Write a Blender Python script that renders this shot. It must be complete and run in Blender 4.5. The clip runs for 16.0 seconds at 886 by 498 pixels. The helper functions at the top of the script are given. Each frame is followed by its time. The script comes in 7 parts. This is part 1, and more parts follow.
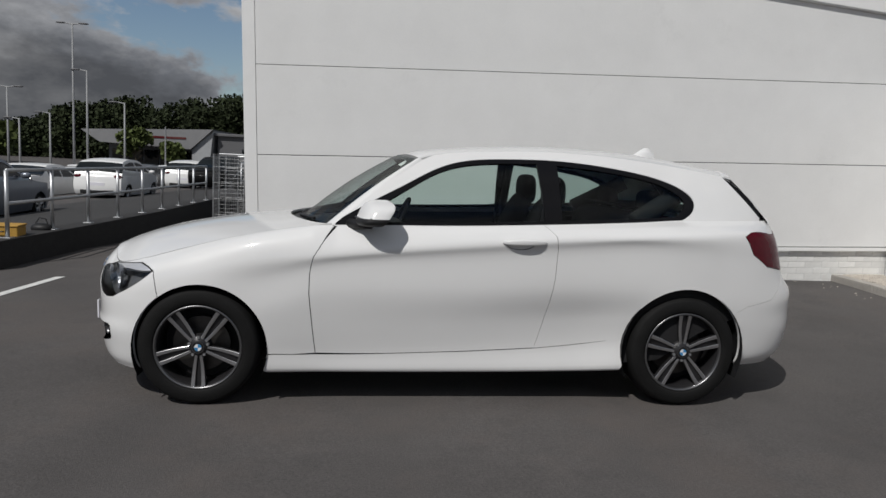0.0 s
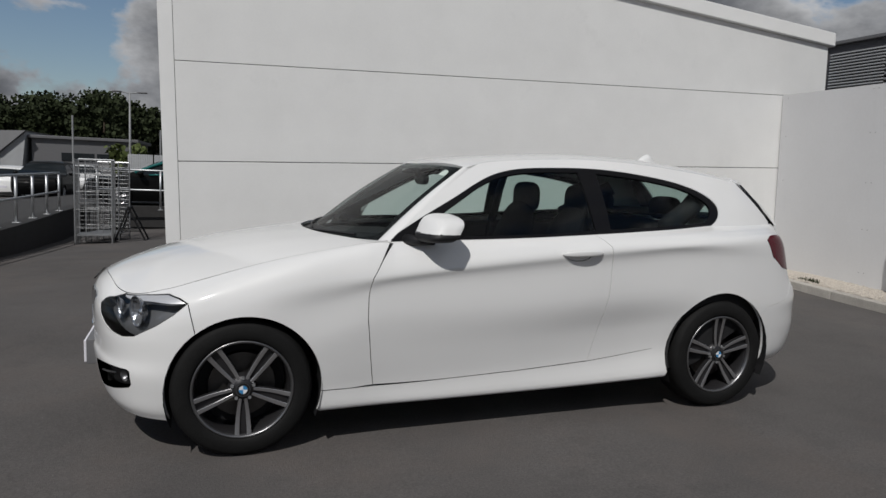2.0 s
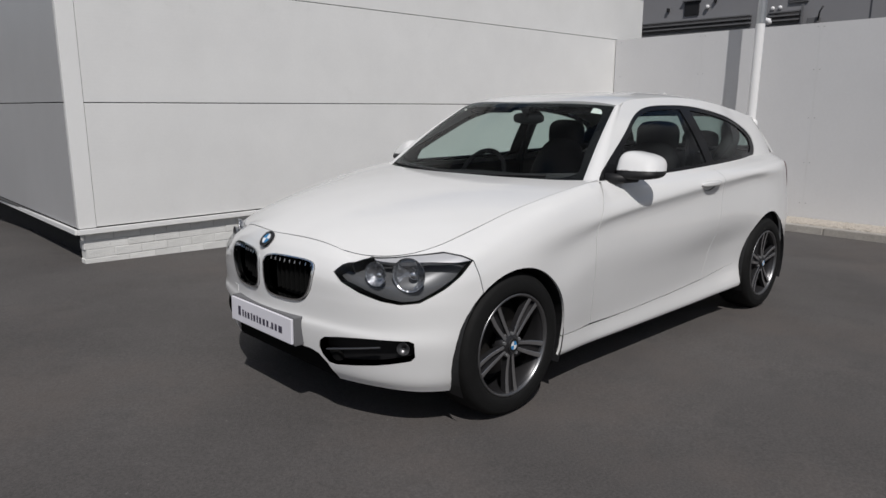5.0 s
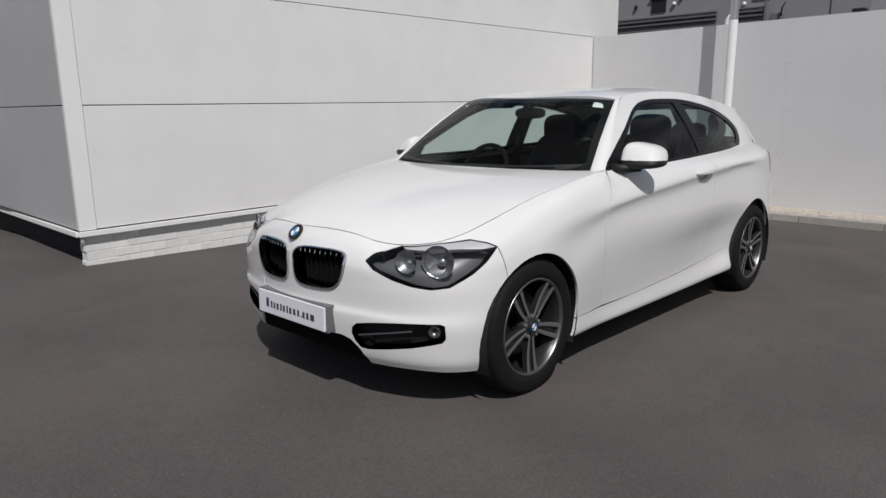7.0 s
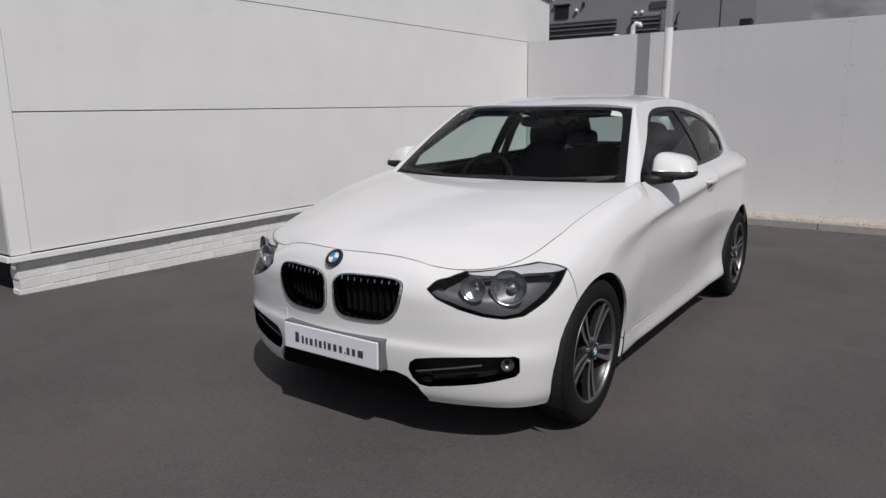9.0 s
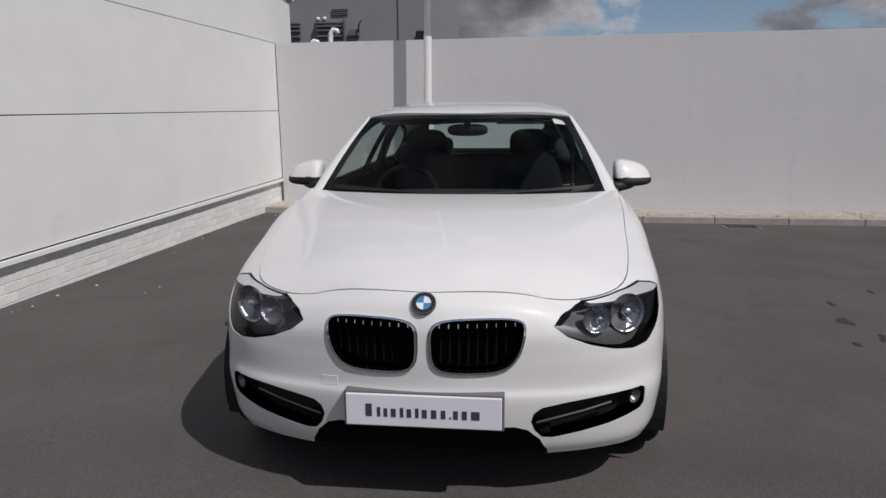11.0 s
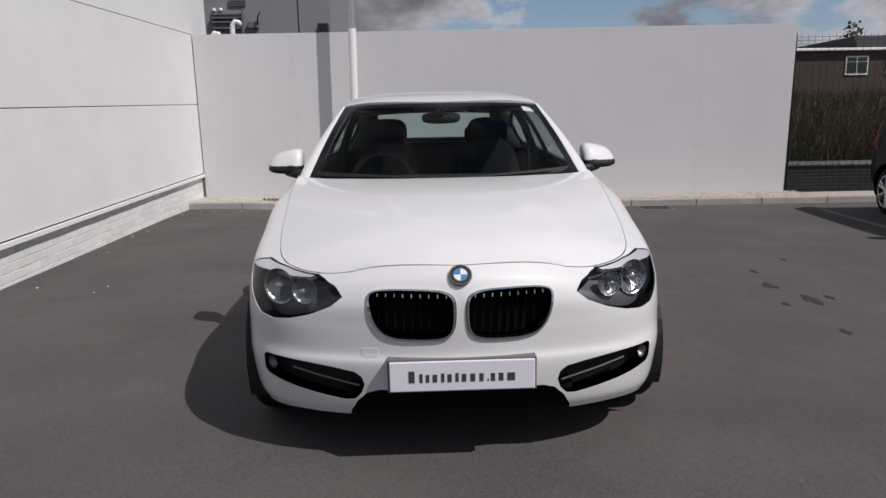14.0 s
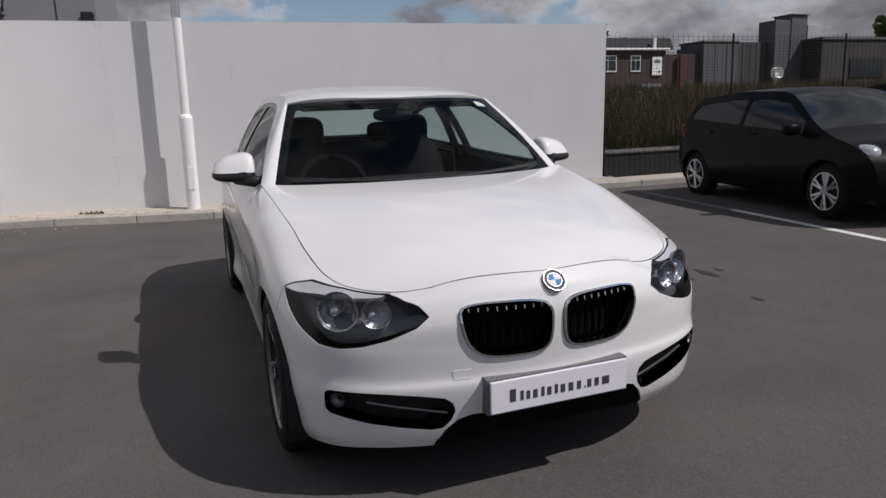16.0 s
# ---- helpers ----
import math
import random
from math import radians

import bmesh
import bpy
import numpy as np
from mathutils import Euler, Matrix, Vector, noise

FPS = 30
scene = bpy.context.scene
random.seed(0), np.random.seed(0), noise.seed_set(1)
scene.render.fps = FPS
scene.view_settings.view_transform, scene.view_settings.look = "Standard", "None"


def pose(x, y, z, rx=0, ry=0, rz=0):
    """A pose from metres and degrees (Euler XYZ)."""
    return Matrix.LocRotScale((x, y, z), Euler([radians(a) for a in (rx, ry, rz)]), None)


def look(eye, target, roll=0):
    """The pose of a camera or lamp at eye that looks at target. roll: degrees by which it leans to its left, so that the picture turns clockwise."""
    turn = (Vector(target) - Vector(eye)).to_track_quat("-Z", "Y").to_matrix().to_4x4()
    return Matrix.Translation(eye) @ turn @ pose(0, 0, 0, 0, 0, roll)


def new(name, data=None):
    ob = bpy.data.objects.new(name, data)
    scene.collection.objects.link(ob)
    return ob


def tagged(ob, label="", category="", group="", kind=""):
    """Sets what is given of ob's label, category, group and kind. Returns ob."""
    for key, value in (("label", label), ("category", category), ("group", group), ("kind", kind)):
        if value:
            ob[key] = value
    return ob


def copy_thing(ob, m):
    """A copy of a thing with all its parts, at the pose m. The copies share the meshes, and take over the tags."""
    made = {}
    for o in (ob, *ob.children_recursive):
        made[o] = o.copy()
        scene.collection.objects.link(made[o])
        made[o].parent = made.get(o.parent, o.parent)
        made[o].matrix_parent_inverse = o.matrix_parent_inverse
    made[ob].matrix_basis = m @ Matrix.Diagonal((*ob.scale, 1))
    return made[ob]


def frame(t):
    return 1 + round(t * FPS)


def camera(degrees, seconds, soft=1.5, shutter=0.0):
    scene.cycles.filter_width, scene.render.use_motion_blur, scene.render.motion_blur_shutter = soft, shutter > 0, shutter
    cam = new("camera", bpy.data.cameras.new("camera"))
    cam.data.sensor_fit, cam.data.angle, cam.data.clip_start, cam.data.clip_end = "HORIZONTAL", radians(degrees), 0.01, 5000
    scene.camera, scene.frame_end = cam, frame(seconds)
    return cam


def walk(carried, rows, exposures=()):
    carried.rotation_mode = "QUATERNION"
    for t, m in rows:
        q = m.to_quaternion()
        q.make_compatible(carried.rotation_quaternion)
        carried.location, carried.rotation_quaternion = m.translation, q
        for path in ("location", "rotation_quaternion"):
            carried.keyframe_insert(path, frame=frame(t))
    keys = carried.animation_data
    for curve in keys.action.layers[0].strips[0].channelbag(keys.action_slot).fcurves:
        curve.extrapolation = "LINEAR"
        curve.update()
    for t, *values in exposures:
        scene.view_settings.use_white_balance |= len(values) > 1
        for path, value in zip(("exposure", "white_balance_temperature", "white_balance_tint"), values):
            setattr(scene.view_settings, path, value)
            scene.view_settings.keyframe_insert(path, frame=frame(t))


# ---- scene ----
cam = camera(65.9, 16.0)
METRES, EYE, TILT, LEAN, TURN = 8.0, 1.5, 0.0, 0.0, 0.0
PATH = [
    (0, (0.854, -4.489, 1.331), (1.084, -2.517, 1.085), 2.9),
    (0.5, (0.69, -4.387, 1.32), (1.026, -2.432, 1.063), 3.7),
    (1, (0.44, -4.278, 1.319), (0.894, -2.346, 1.078), 4.3),
    (1.5, (0.108, -4.179, 1.312), (0.681, -2.28, 1.06), 2.7),
    (2, (-0.205, -3.99, 1.32), (0.478, -2.123, 1.101), 2.4),
    (2.5, (-0.558, -3.785, 1.298), (0.239, -1.963, 1.083), 2.6),
    (3, (-0.908, -3.538, 1.28), (0.013, -1.783, 1.016), 2.5),
    (3.5, (-1.228, -3.282, 1.276), (-0.156, -1.619, 0.992), 2.2),
    (4, (-1.607, -3.045, 1.265), (-0.4, -1.483, 0.941), 2.9),
    (4.5, (-1.885, -2.807, 1.26), (-0.597, -1.313, 0.932), 1.6),
    (5, (-2.192, -2.655, 1.238), (-0.817, -1.248, 0.877), 1.4),
    (5.2, (-2.286, -2.612, 1.232), (-0.89, -1.226, 0.87), 1.1),
    (7.5, (-2.474, -2.603, 1.216), (-1.033, -1.263, 0.86), 0.7),
    (8, (-2.487, -2.504, 1.22), (-1.02, -1.191, 0.868), 1.1),
    (8.5, (-2.529, -2.23, 1.229), (-1.003, -0.994, 0.853), 0.7),
    (9, (-2.674, -1.915, 1.25), (-1.054, -0.796, 0.897), 0.3),
    (11.3, (-2.889, -0.148, 1.279), (-0.923, -0.02, 0.938), -0.9),
    (11.5, (-2.944, -0.065, 1.273), (-0.975, 0.011, 0.93), -1.3),
    (12, (-3.048, 0.014, 1.256), (-1.083, 0.011, 0.883), -0.8),
    (12.5, (-3.07, 0.035, 1.251), (-1.103, 0.025, 0.89), -1.2),
    (13, (-3.075, 0.054, 1.254), (-1.107, 0.042, 0.898), -1.3),
    (13.5, (-3.064, 0.079, 1.252), (-1.097, 0.051, 0.894), -1.3),
    (14, (-3.033, 0.136, 1.251), (-1.067, 0.074, 0.889), -1.1),
    (14.5, (-2.937, 0.298, 1.252), (-0.98, 0.125, 0.876), -1.3),
    (15, (-2.859, 0.534, 1.269), (-0.92, 0.217, 0.892), -0.6),
    (15.5, (-2.812, 0.867, 1.291), (-0.912, 0.389, 0.888), -1.3),
    (16, (-2.621, 1.11, 1.279), (-0.781, 0.43, 0.89), -2.1),
]
walk(cam, [(t, look(eye, target, roll)) for t, eye, target, roll in PATH], exposures=[(0, -0.03, 6400, 9.5), (0.5, -0.12, 6400, 9.5), (1, -0.02, 6400, 9.5), (2, -0.07, 6400, 9.5), (3, -0.14, 6400, 10.2), (3.5, -0.10, 6400, 10.5), (5, 0.03, 6400, 11), (7.5, 0.19, 6400, 12), (8.5, 0.24, 6400, 12.7), (9, 0.07, 6400, 13), (11.5, 0.03, 6400, 14.5), (12.2, 0.25, 6400, 14.5), (14, 0.21, 6400, 15), (16, 0.17, 6400, 15.5)])

# ---- light ----
SUN_WAY = Vector((0.385, 0.498, -0.750)).normalized()
sun_elev = math.asin(-SUN_WAY.z)
sun_azim = math.atan2(-SUN_WAY.x, -SUN_WAY.y)          # clockwise from +y
sun_data = bpy.data.lights.new("sun", "SUN")
sun_data.energy, sun_data.angle, sun_data.color = 3.12, radians(0.55), (1.0, 0.965, 0.92)
sun = new("sun", sun_data)
sun.matrix_world = look((-20, -26, 34), Vector((-20, -26, 34)) + SUN_WAY)

world = bpy.data.worlds.new("sky")
scene.world = world
world.use_nodes = True
wn, wl = world.node_tree.nodes, world.node_tree.links
wn.clear()


def wnode(kind, **kw):
    n = wn.new(kind)
    for k, v in kw.items():
        n.inputs[k].default_value = v
    return n


sky = wnode("ShaderNodeTexSky")
sky.sky_type, sky.sun_disc = "NISHITA", False
sky.sun_elevation, sky.sun_rotation = sun_elev, sun_azim
sky.air_density, sky.dust_density, sky.ozone_density = 1.0, 0.6, 1.5
tc = wnode("ShaderNodeTexCoord")
stretch = wnode("ShaderNodeMapping")
stretch.inputs["Scale"].default_value = (1.0, 1.0, 1.9)
stretch.inputs["Location"].default_value = (3.4, 1.2, 0.10)
stretch.inputs["Rotation"].default_value = (0, 0, radians(105))
puffs = wnode("ShaderNodeTexNoise", Scale=3.1, Detail=10.0, Roughness=0.56, Distortion=0.12)
cover = wnode("ShaderNodeValToRGB")
cover.color_ramp.elements[0].position, cover.color_ramp.elements[1].position = 0.440, 0.485
shade = wnode("ShaderNodeTexNoise", Scale=4.5, Detail=7.0, Roughness=0.6)
grey = wnode("ShaderNodeValToRGB")
grey.color_ramp.elements[0].position, grey.color_ramp.elements[1].position = 0.38, 0.68
grey.color_ramp.elements[0].color, grey.color_ramp.elements[1].color = (2.3, 2.4, 2.65, 1), (7.0, 7.0, 7.1, 1)
# thick parts of a cloud are darker than its rims
thick = wnode("ShaderNodeMapRange")
thick.inputs["From Min"].default_value, thick.inputs["From Max"].default_value = 0.46, 0.60
thick.inputs["To Min"].default_value, thick.inputs["To Max"].default_value = 1.45, 0.62
mix = wnode("ShaderNodeMixRGB")
back = wnode("ShaderNodeBackground", Strength=0.064)
wout = wnode("ShaderNodeOutputWorld")
wl.new(tc.outputs["Generated"], stretch.inputs["Vector"])
wl.new(stretch.outputs["Vector"], puffs.inputs["Vector"])
wl.new(stretch.outputs["Vector"], shade.inputs["Vector"])
# the cover closes towards the horizon
height = wnode("ShaderNodeSeparateXYZ")
low_down = wnode("ShaderNodeMapRange")
low_down.inputs["From Min"].default_value, low_down.inputs["From Max"].default_value = 0.08, 0.26
low_down.inputs["To Min"].default_value, low_down.inputs["To Max"].default_value = 0.016, 0.0
heaped = wnode("ShaderNodeMath")
heaped.operation = "ADD"
wl.new(tc.outputs["Generated"], height.inputs["Vector"])
wl.new(height.outputs["Z"], low_down.inputs["Value"])
wl.new(puffs.outputs["Fac"], heaped.inputs[0])
wl.new(low_down.outputs["Result"], heaped.inputs[1])
wl.new(heaped.outputs["Value"], cover.inputs["Fac"])
wl.new(shade.outputs["Fac"], grey.inputs["Fac"])
wl.new(cover.outputs["Color"], mix.inputs["Fac"])
wl.new(sky.outputs["Color"], mix.inputs["Color1"])
# clouds on the sun's side are brighter
side = wnode("ShaderNodeVectorMath")
side.operation = "DOT_PRODUCT"
side.inputs[1].default_value = -SUN_WAY
glow = wnode("ShaderNodeMapRange")
glow.inputs["From Min"].default_value, glow.inputs["From Max"].default_value = -0.6, 0.9
glow.inputs["To Min"].default_value, glow.inputs["To Max"].default_value = 0.80, 1.05
lit = wnode("ShaderNodeMixRGB", Fac=1.0)
lit.blend_type = "MULTIPLY"
wl.new(tc.outputs["Generated"], side.inputs[0])
wl.new(side.outputs["Value"], glow.inputs["Value"])
wl.new(grey.outputs["Color"], lit.inputs["Color1"])
wl.new(glow.outputs["Result"], lit.inputs["Color2"])
body = wnode("ShaderNodeMixRGB", Fac=1.0)
body.blend_type = "MULTIPLY"
wl.new(heaped.outputs["Value"], thick.inputs["Value"])
wl.new(lit.outputs["Color"], body.inputs["Color1"])
wl.new(thick.outputs["Result"], body.inputs["Color2"])
wl.new(body.outputs["Color"], mix.inputs["Color2"])
wl.new(mix.outputs["Color"], back.inputs["Color"])
wl.new(back.outputs["Background"], wout.inputs["Surface"])


# ---- materials ----
def mat(name, color, rough=0.6, metal=0.0, vary=0.0, scale=6.0, fine=0.0, fine_scale=120.0, bump=0.0, bump_scale=150.0,
        coat=0.0, spec=0.5, per_piece=0.0, rough_vary=0.0, ribs=0.0):
    """A surface: base colour varied at two scales, fine relief, and, for repeated pieces, a shift of its own for each."""
    m = bpy.data.materials.new(name)
    m.use_nodes = True
    n, l = m.node_tree.nodes, m.node_tree.links
    b = n["Principled BSDF"]
    b.inputs["Base Color"].default_value = (*color, 1)
    b.inputs["Roughness"].default_value, b.inputs["Metallic"].default_value = rough, metal
    b.inputs["Specular IOR Level"].default_value = spec
    if coat:
        b.inputs["Coat Weight"].default_value, b.inputs["Coat Roughness"].default_value = coat, 0.06
    co = n.new("ShaderNodeTexCoord")
    last = None

    def times(fac_socket, amount, last):
        ramp = n.new("ShaderNodeMapRange")
        ramp.inputs["From Min"].default_value, ramp.inputs["From Max"].default_value = 0.25, 0.75
        ramp.inputs["To Min"].default_value, ramp.inputs["To Max"].default_value = 1 - amount, 1 + amount
        l.new(fac_socket, ramp.inputs["Value"])
        mul = n.new("ShaderNodeMixRGB")
        mul.blend_type, mul.inputs["Fac"].default_value = "MULTIPLY", 1.0
        if last is None:
            mul.inputs["Color1"].default_value = (*color, 1)
        else:
            l.new(last, mul.inputs["Color1"])
        l.new(ramp.outputs["Result"], mul.inputs["Color2"])
        return mul.outputs["Color"]

    if vary:
        t = n.new("ShaderNodeTexNoise")
        t.inputs["Scale"].default_value, t.inputs["Detail"].default_value, t.inputs["Roughness"].default_value = scale, 6.0, 0.6
        l.new(co.outputs["Object"], t.inputs["Vector"])
        last = times(t.outputs["Fac"], vary, last)
        if rough_vary:
            rr = n.new("ShaderNodeMapRange")
            rr.inputs["To Min"].default_value, rr.inputs["To Max"].default_value = rough - rough_vary, rough + rough_vary
            l.new(t.outputs["Fac"], rr.inputs["Value"])
            l.new(rr.outputs["Result"], b.inputs["Roughness"])
    if fine:
        t = n.new("ShaderNodeTexNoise")
        t.inputs["Scale"].default_value, t.inputs["Detail"].default_value = fine_scale, 3.0
        l.new(co.outputs["Object"], t.inputs["Vector"])
        last = times(t.outputs["Fac"], fine, last)
    if per_piece:
        info = n.new("ShaderNodeObjectInfo")
        last = times(info.outputs["Random"], per_piece, last)
    if last is not None:
        l.new(last, b.inputs["Base Color"])
    if bump:
        t = n.new("ShaderNodeTexNoise")
        t.inputs["Scale"].default_value, t.inputs["Detail"].default_value = bump_scale, 4.0
        l.new(co.outputs["Object"], t.inputs["Vector"])
        bn = n.new("ShaderNodeBump")
        bn.inputs["Strength"].default_value, bn.inputs["Distance"].default_value = bump, 0.01
        l.new(t.outputs["Fac"], bn.inputs["Height"])
        l.new(bn.outputs["Normal"], b.inputs["Normal"])
    if ribs:
        t = n.new("ShaderNodeTexWave")
        t.bands_direction = "Z"
        t.inputs["Scale"].default_value, t.inputs["Distortion"].default_value = ribs, 0.3
        l.new(co.outputs["Object"], t.inputs["Vector"])
        bn = n.new("ShaderNodeBump")
        bn.inputs["Strength"].default_value, bn.inputs["Distance"].default_value = 0.07, 0.0015
        l.new(t.outputs["Fac"], bn.inputs["Height"])
        l.new(bn.outputs["Normal"], b.inputs["Normal"])
    return m


def glass(name, tint, rough=0.0, gloss=1.0):
    """A thin pane: mostly lets light straight through, tinted, with a gloss that grows at grazing angles."""
    m = bpy.data.materials.new(name)
    m.use_nodes = True
    n, l = m.node_tree.nodes, m.node_tree.links
    n.clear()
    tr, gl = n.new("ShaderNodeBsdfTransparent"), n.new("ShaderNodeBsdfGlossy")
    tr.inputs["Color"].default_value = (*tint, 1)
    gl.inputs["Roughness"].default_value = rough
    gl.inputs["Color"].default_value = (gloss, gloss, gloss, 1)
    face = n.new("ShaderNodeLayerWeight")
    face.inputs["Blend"].default_value = 0.5
    power = n.new("ShaderNodeMath")
    power.operation = "POWER"
    power.inputs[1].default_value = 4.5
    fr = n.new("ShaderNodeMapRange")
    fr.inputs["To Min"].default_value, fr.inputs["To Max"].default_value = 0.045, 0.85
    l.new(face.outputs["Facing"], power.inputs[0])
    l.new(power.outputs["Value"], fr.inputs["Value"])
    mx, out = n.new("ShaderNodeMixShader"), n.new("ShaderNodeOutputMaterial")
    l.new(fr.outputs["Result"], mx.inputs["Fac"])
    l.new(tr.outputs["BSDF"], mx.inputs[1])
    l.new(gl.outputs["BSDF"], mx.inputs[2])
    l.new(mx.outputs["Shader"], out.inputs["Surface"])
    return m


ASPHALT = mat("asphalt", (0.083, 0.0775, 0.0755), 0.9, vary=0.20, scale=0.9, fine=0.24, fine_scale=95.0, bump=0.32, bump_scale=170.0, spec=0.25)


def add_blotches(m, scale, lo, hi, tint, amount):
    """Large worn patches and small pale specks over a surface's own colour."""
    n, l = m.node_tree.nodes, m.node_tree.links
    b = n["Principled BSDF"]
    last = b.inputs["Base Color"].links[0].from_socket
    co = n.new("ShaderNodeTexCoord")
    t = n.new("ShaderNodeTexNoise")
    t.inputs["Scale"].default_value, t.inputs["Detail"].default_value, t.inputs["Roughness"].default_value = scale, 8.0, 0.7
    r = n.new("ShaderNodeMapRange")
    r.inputs["From Min"].default_value, r.inputs["From Max"].default_value = lo, hi
    r.inputs["To Max"].default_value = amount
    mx = n.new("ShaderNodeMixRGB")
    mx.inputs["Color2"].default_value = (*tint, 1)
    l.new(co.outputs["Object"], t.inputs["Vector"])
    l.new(t.outputs["Fac"], r.inputs["Value"])
    l.new(r.outputs["Result"], mx.inputs["Fac"])
    l.new(last, mx.inputs["Color1"])
    l.new(mx.outputs["Color"], b.inputs["Base Color"])


add_blotches(ASPHALT, 0.55, 0.50, 0.72, (0.115, 0.096, 0.086), 0.55)      # dusty, brownish wear
add_blotches(ASPHALT, 1.7, 0.56, 0.74, (0.048, 0.046, 0.046), 0.50)       # darker damp or oily patches
add_blotches(ASPHALT, 34.0, 0.66, 0.72, (0.21, 0.20, 0.19), 0.55)         # pale grit
CLADDING = mat("white_cladding", (0.74, 0.74, 0.73), 0.45, vary=0.045, scale=1.7, fine=0.012, fine_scale=40.0, ribs=10.5)
# the return wall's dimmer lighting is put into this greyer base colour
CLADDING_DIMMED = mat("dimmed_cladding", (0.43, 0.43, 0.435), 0.38, vary=0.05, scale=1.2, fine=0.012, fine_scale=40.0, ribs=10.5)
add_blotches(CLADDING, 1.2, 0.60, 0.76, (0.60, 0.60, 0.59), 0.5)                # faint grey smudges
HOARDING = mat("painted_board", (0.60, 0.60, 0.607), 0.55, vary=0.04, scale=0.9, fine=0.015, fine_scale=30.0)
TRIM_WHITE = mat("white_trim", (0.78, 0.78, 0.77), 0.4, vary=0.03, scale=3.0)
BRICK_WHITE = mat("white_painted_brick", (0.70, 0.70, 0.68), 0.7, vary=0.07, scale=9.0, per_piece=0.05, bump=0.3, bump_scale=60.0)
MORTAR = mat("painted_mortar", (0.60, 0.60, 0.585), 0.8, vary=0.1, scale=8.0)
DARK_GAP = mat("dark_joint", (0.05, 0.05, 0.05), 0.9, vary=0.1)
KERB = mat("concrete_kerb", (0.34, 0.32, 0.29), 0.85, vary=0.15, scale=5.0, fine=0.15, fine_scale=90.0, bump=0.25, per_piece=0.06)
GRAVEL = mat("pale_gravel", (0.42, 0.38, 0.33), 0.9, vary=0.3, scale=30.0, fine=0.3, fine_scale=80.0, bump=0.8, bump_scale=70.0)
POLE_WHITE = mat("white_painted_steel", (0.80, 0.80, 0.80), 0.4, vary=0.03)
GALV = mat("galvanised_steel", (0.48, 0.49, 0.50), 0.42, 0.85, vary=0.12, scale=25.0)
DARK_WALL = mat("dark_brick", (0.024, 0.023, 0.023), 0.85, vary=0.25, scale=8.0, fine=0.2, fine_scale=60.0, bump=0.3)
GREY_PANEL = mat("grey_cladding", (0.30, 0.30, 0.31), 0.55, vary=0.05, scale=2.0)
GREY_DARK = mat("dark_grey_metal", (0.12, 0.12, 0.125), 0.5, vary=0.06)
BLACK = mat("black_plastic", (0.012, 0.012, 0.013), 0.55, vary=0.15, scale=12.0, spec=0.35)
# road paint with the parked car's shadow put into its colour
SHADED_LINE = mat("shaded_road_paint", (0.17, 0.168, 0.165), 0.85, vary=0.3, scale=6.0, fine=0.3, fine_scale=60.0)
DECK_ASPHALT = mat("dark_deck_asphalt", (0.036, 0.035, 0.035), 0.92, vary=0.18, scale=1.2, fine=0.2, fine_scale=120.0, bump=0.3)
WHITE_LINE = mat("road_paint", (0.62, 0.62, 0.60), 0.8, vary=0.18, scale=9.0, fine=0.25, fine_scale=70.0)
FOLIAGE = mat("leaves", (0.024, 0.032, 0.013), 0.8, vary=0.45, scale=0.5, fine=0.4, fine_scale=4.0, spec=0.2)
BARK = mat("bark", (0.09, 0.07, 0.05), 0.9, vary=0.3)
GRASS_DRY = mat("dry_grass", (0.130, 0.102, 0.058), 0.85, vary=0.4, scale=1.2, fine=0.3, fine_scale=15.0, spec=0.2)
GRASS_GREEN = mat("green_grass", (0.055, 0.072, 0.026), 0.85, vary=0.4, scale=1.2, fine=0.3, fine_scale=15.0, spec=0.2)


# ---- building helpers ----
def part(name, bm, material, parent=None, label="", smooth=False):
    """Links a bmesh as one mesh object, under a thing or a part."""
    me = bpy.data.meshes.new(name)
    bm.to_mesh(me)
    bm.free()
    for m in material if isinstance(material, (list, tuple)) else (material,):
        me.materials.append(m)
    if smooth:
        me.shade_smooth()
    ob = new(name, me)
    if parent is not None:
        ob.parent = parent
    return tagged(ob, label)


def thing(name, label, category, m=None, group="", kind=""):
    ob = new(name)
    ob.empty_display_size = 0.2
    if m is not None:
        ob.matrix_world = m
    return tagged(ob, label, category, group, kind)


def add_box(bm, lo, hi, bevel=0.0, m=None):
    lo, hi = Vector(lo), Vector(hi)
    made = bmesh.ops.create_cube(bm, size=1.0)["verts"]
    bmesh.ops.scale(bm, vec=hi - lo, verts=made)
    bmesh.ops.translate(bm, vec=(hi + lo) / 2, verts=made)
    if bevel:
        edges = list({e for v in made for e in v.link_edges})
        res = bmesh.ops.bevel(bm, geom=edges, offset=bevel, segments=2, affect="EDGES", profile=0.5)
        made = [v for v in res["verts"]]
    if m is not None:
        bmesh.ops.transform(bm, matrix=m, verts=made)
    return made


def box(lo, hi, bevel=0.0):
    bm = bmesh.new()
    add_box(bm, lo, hi, bevel)
    return bm


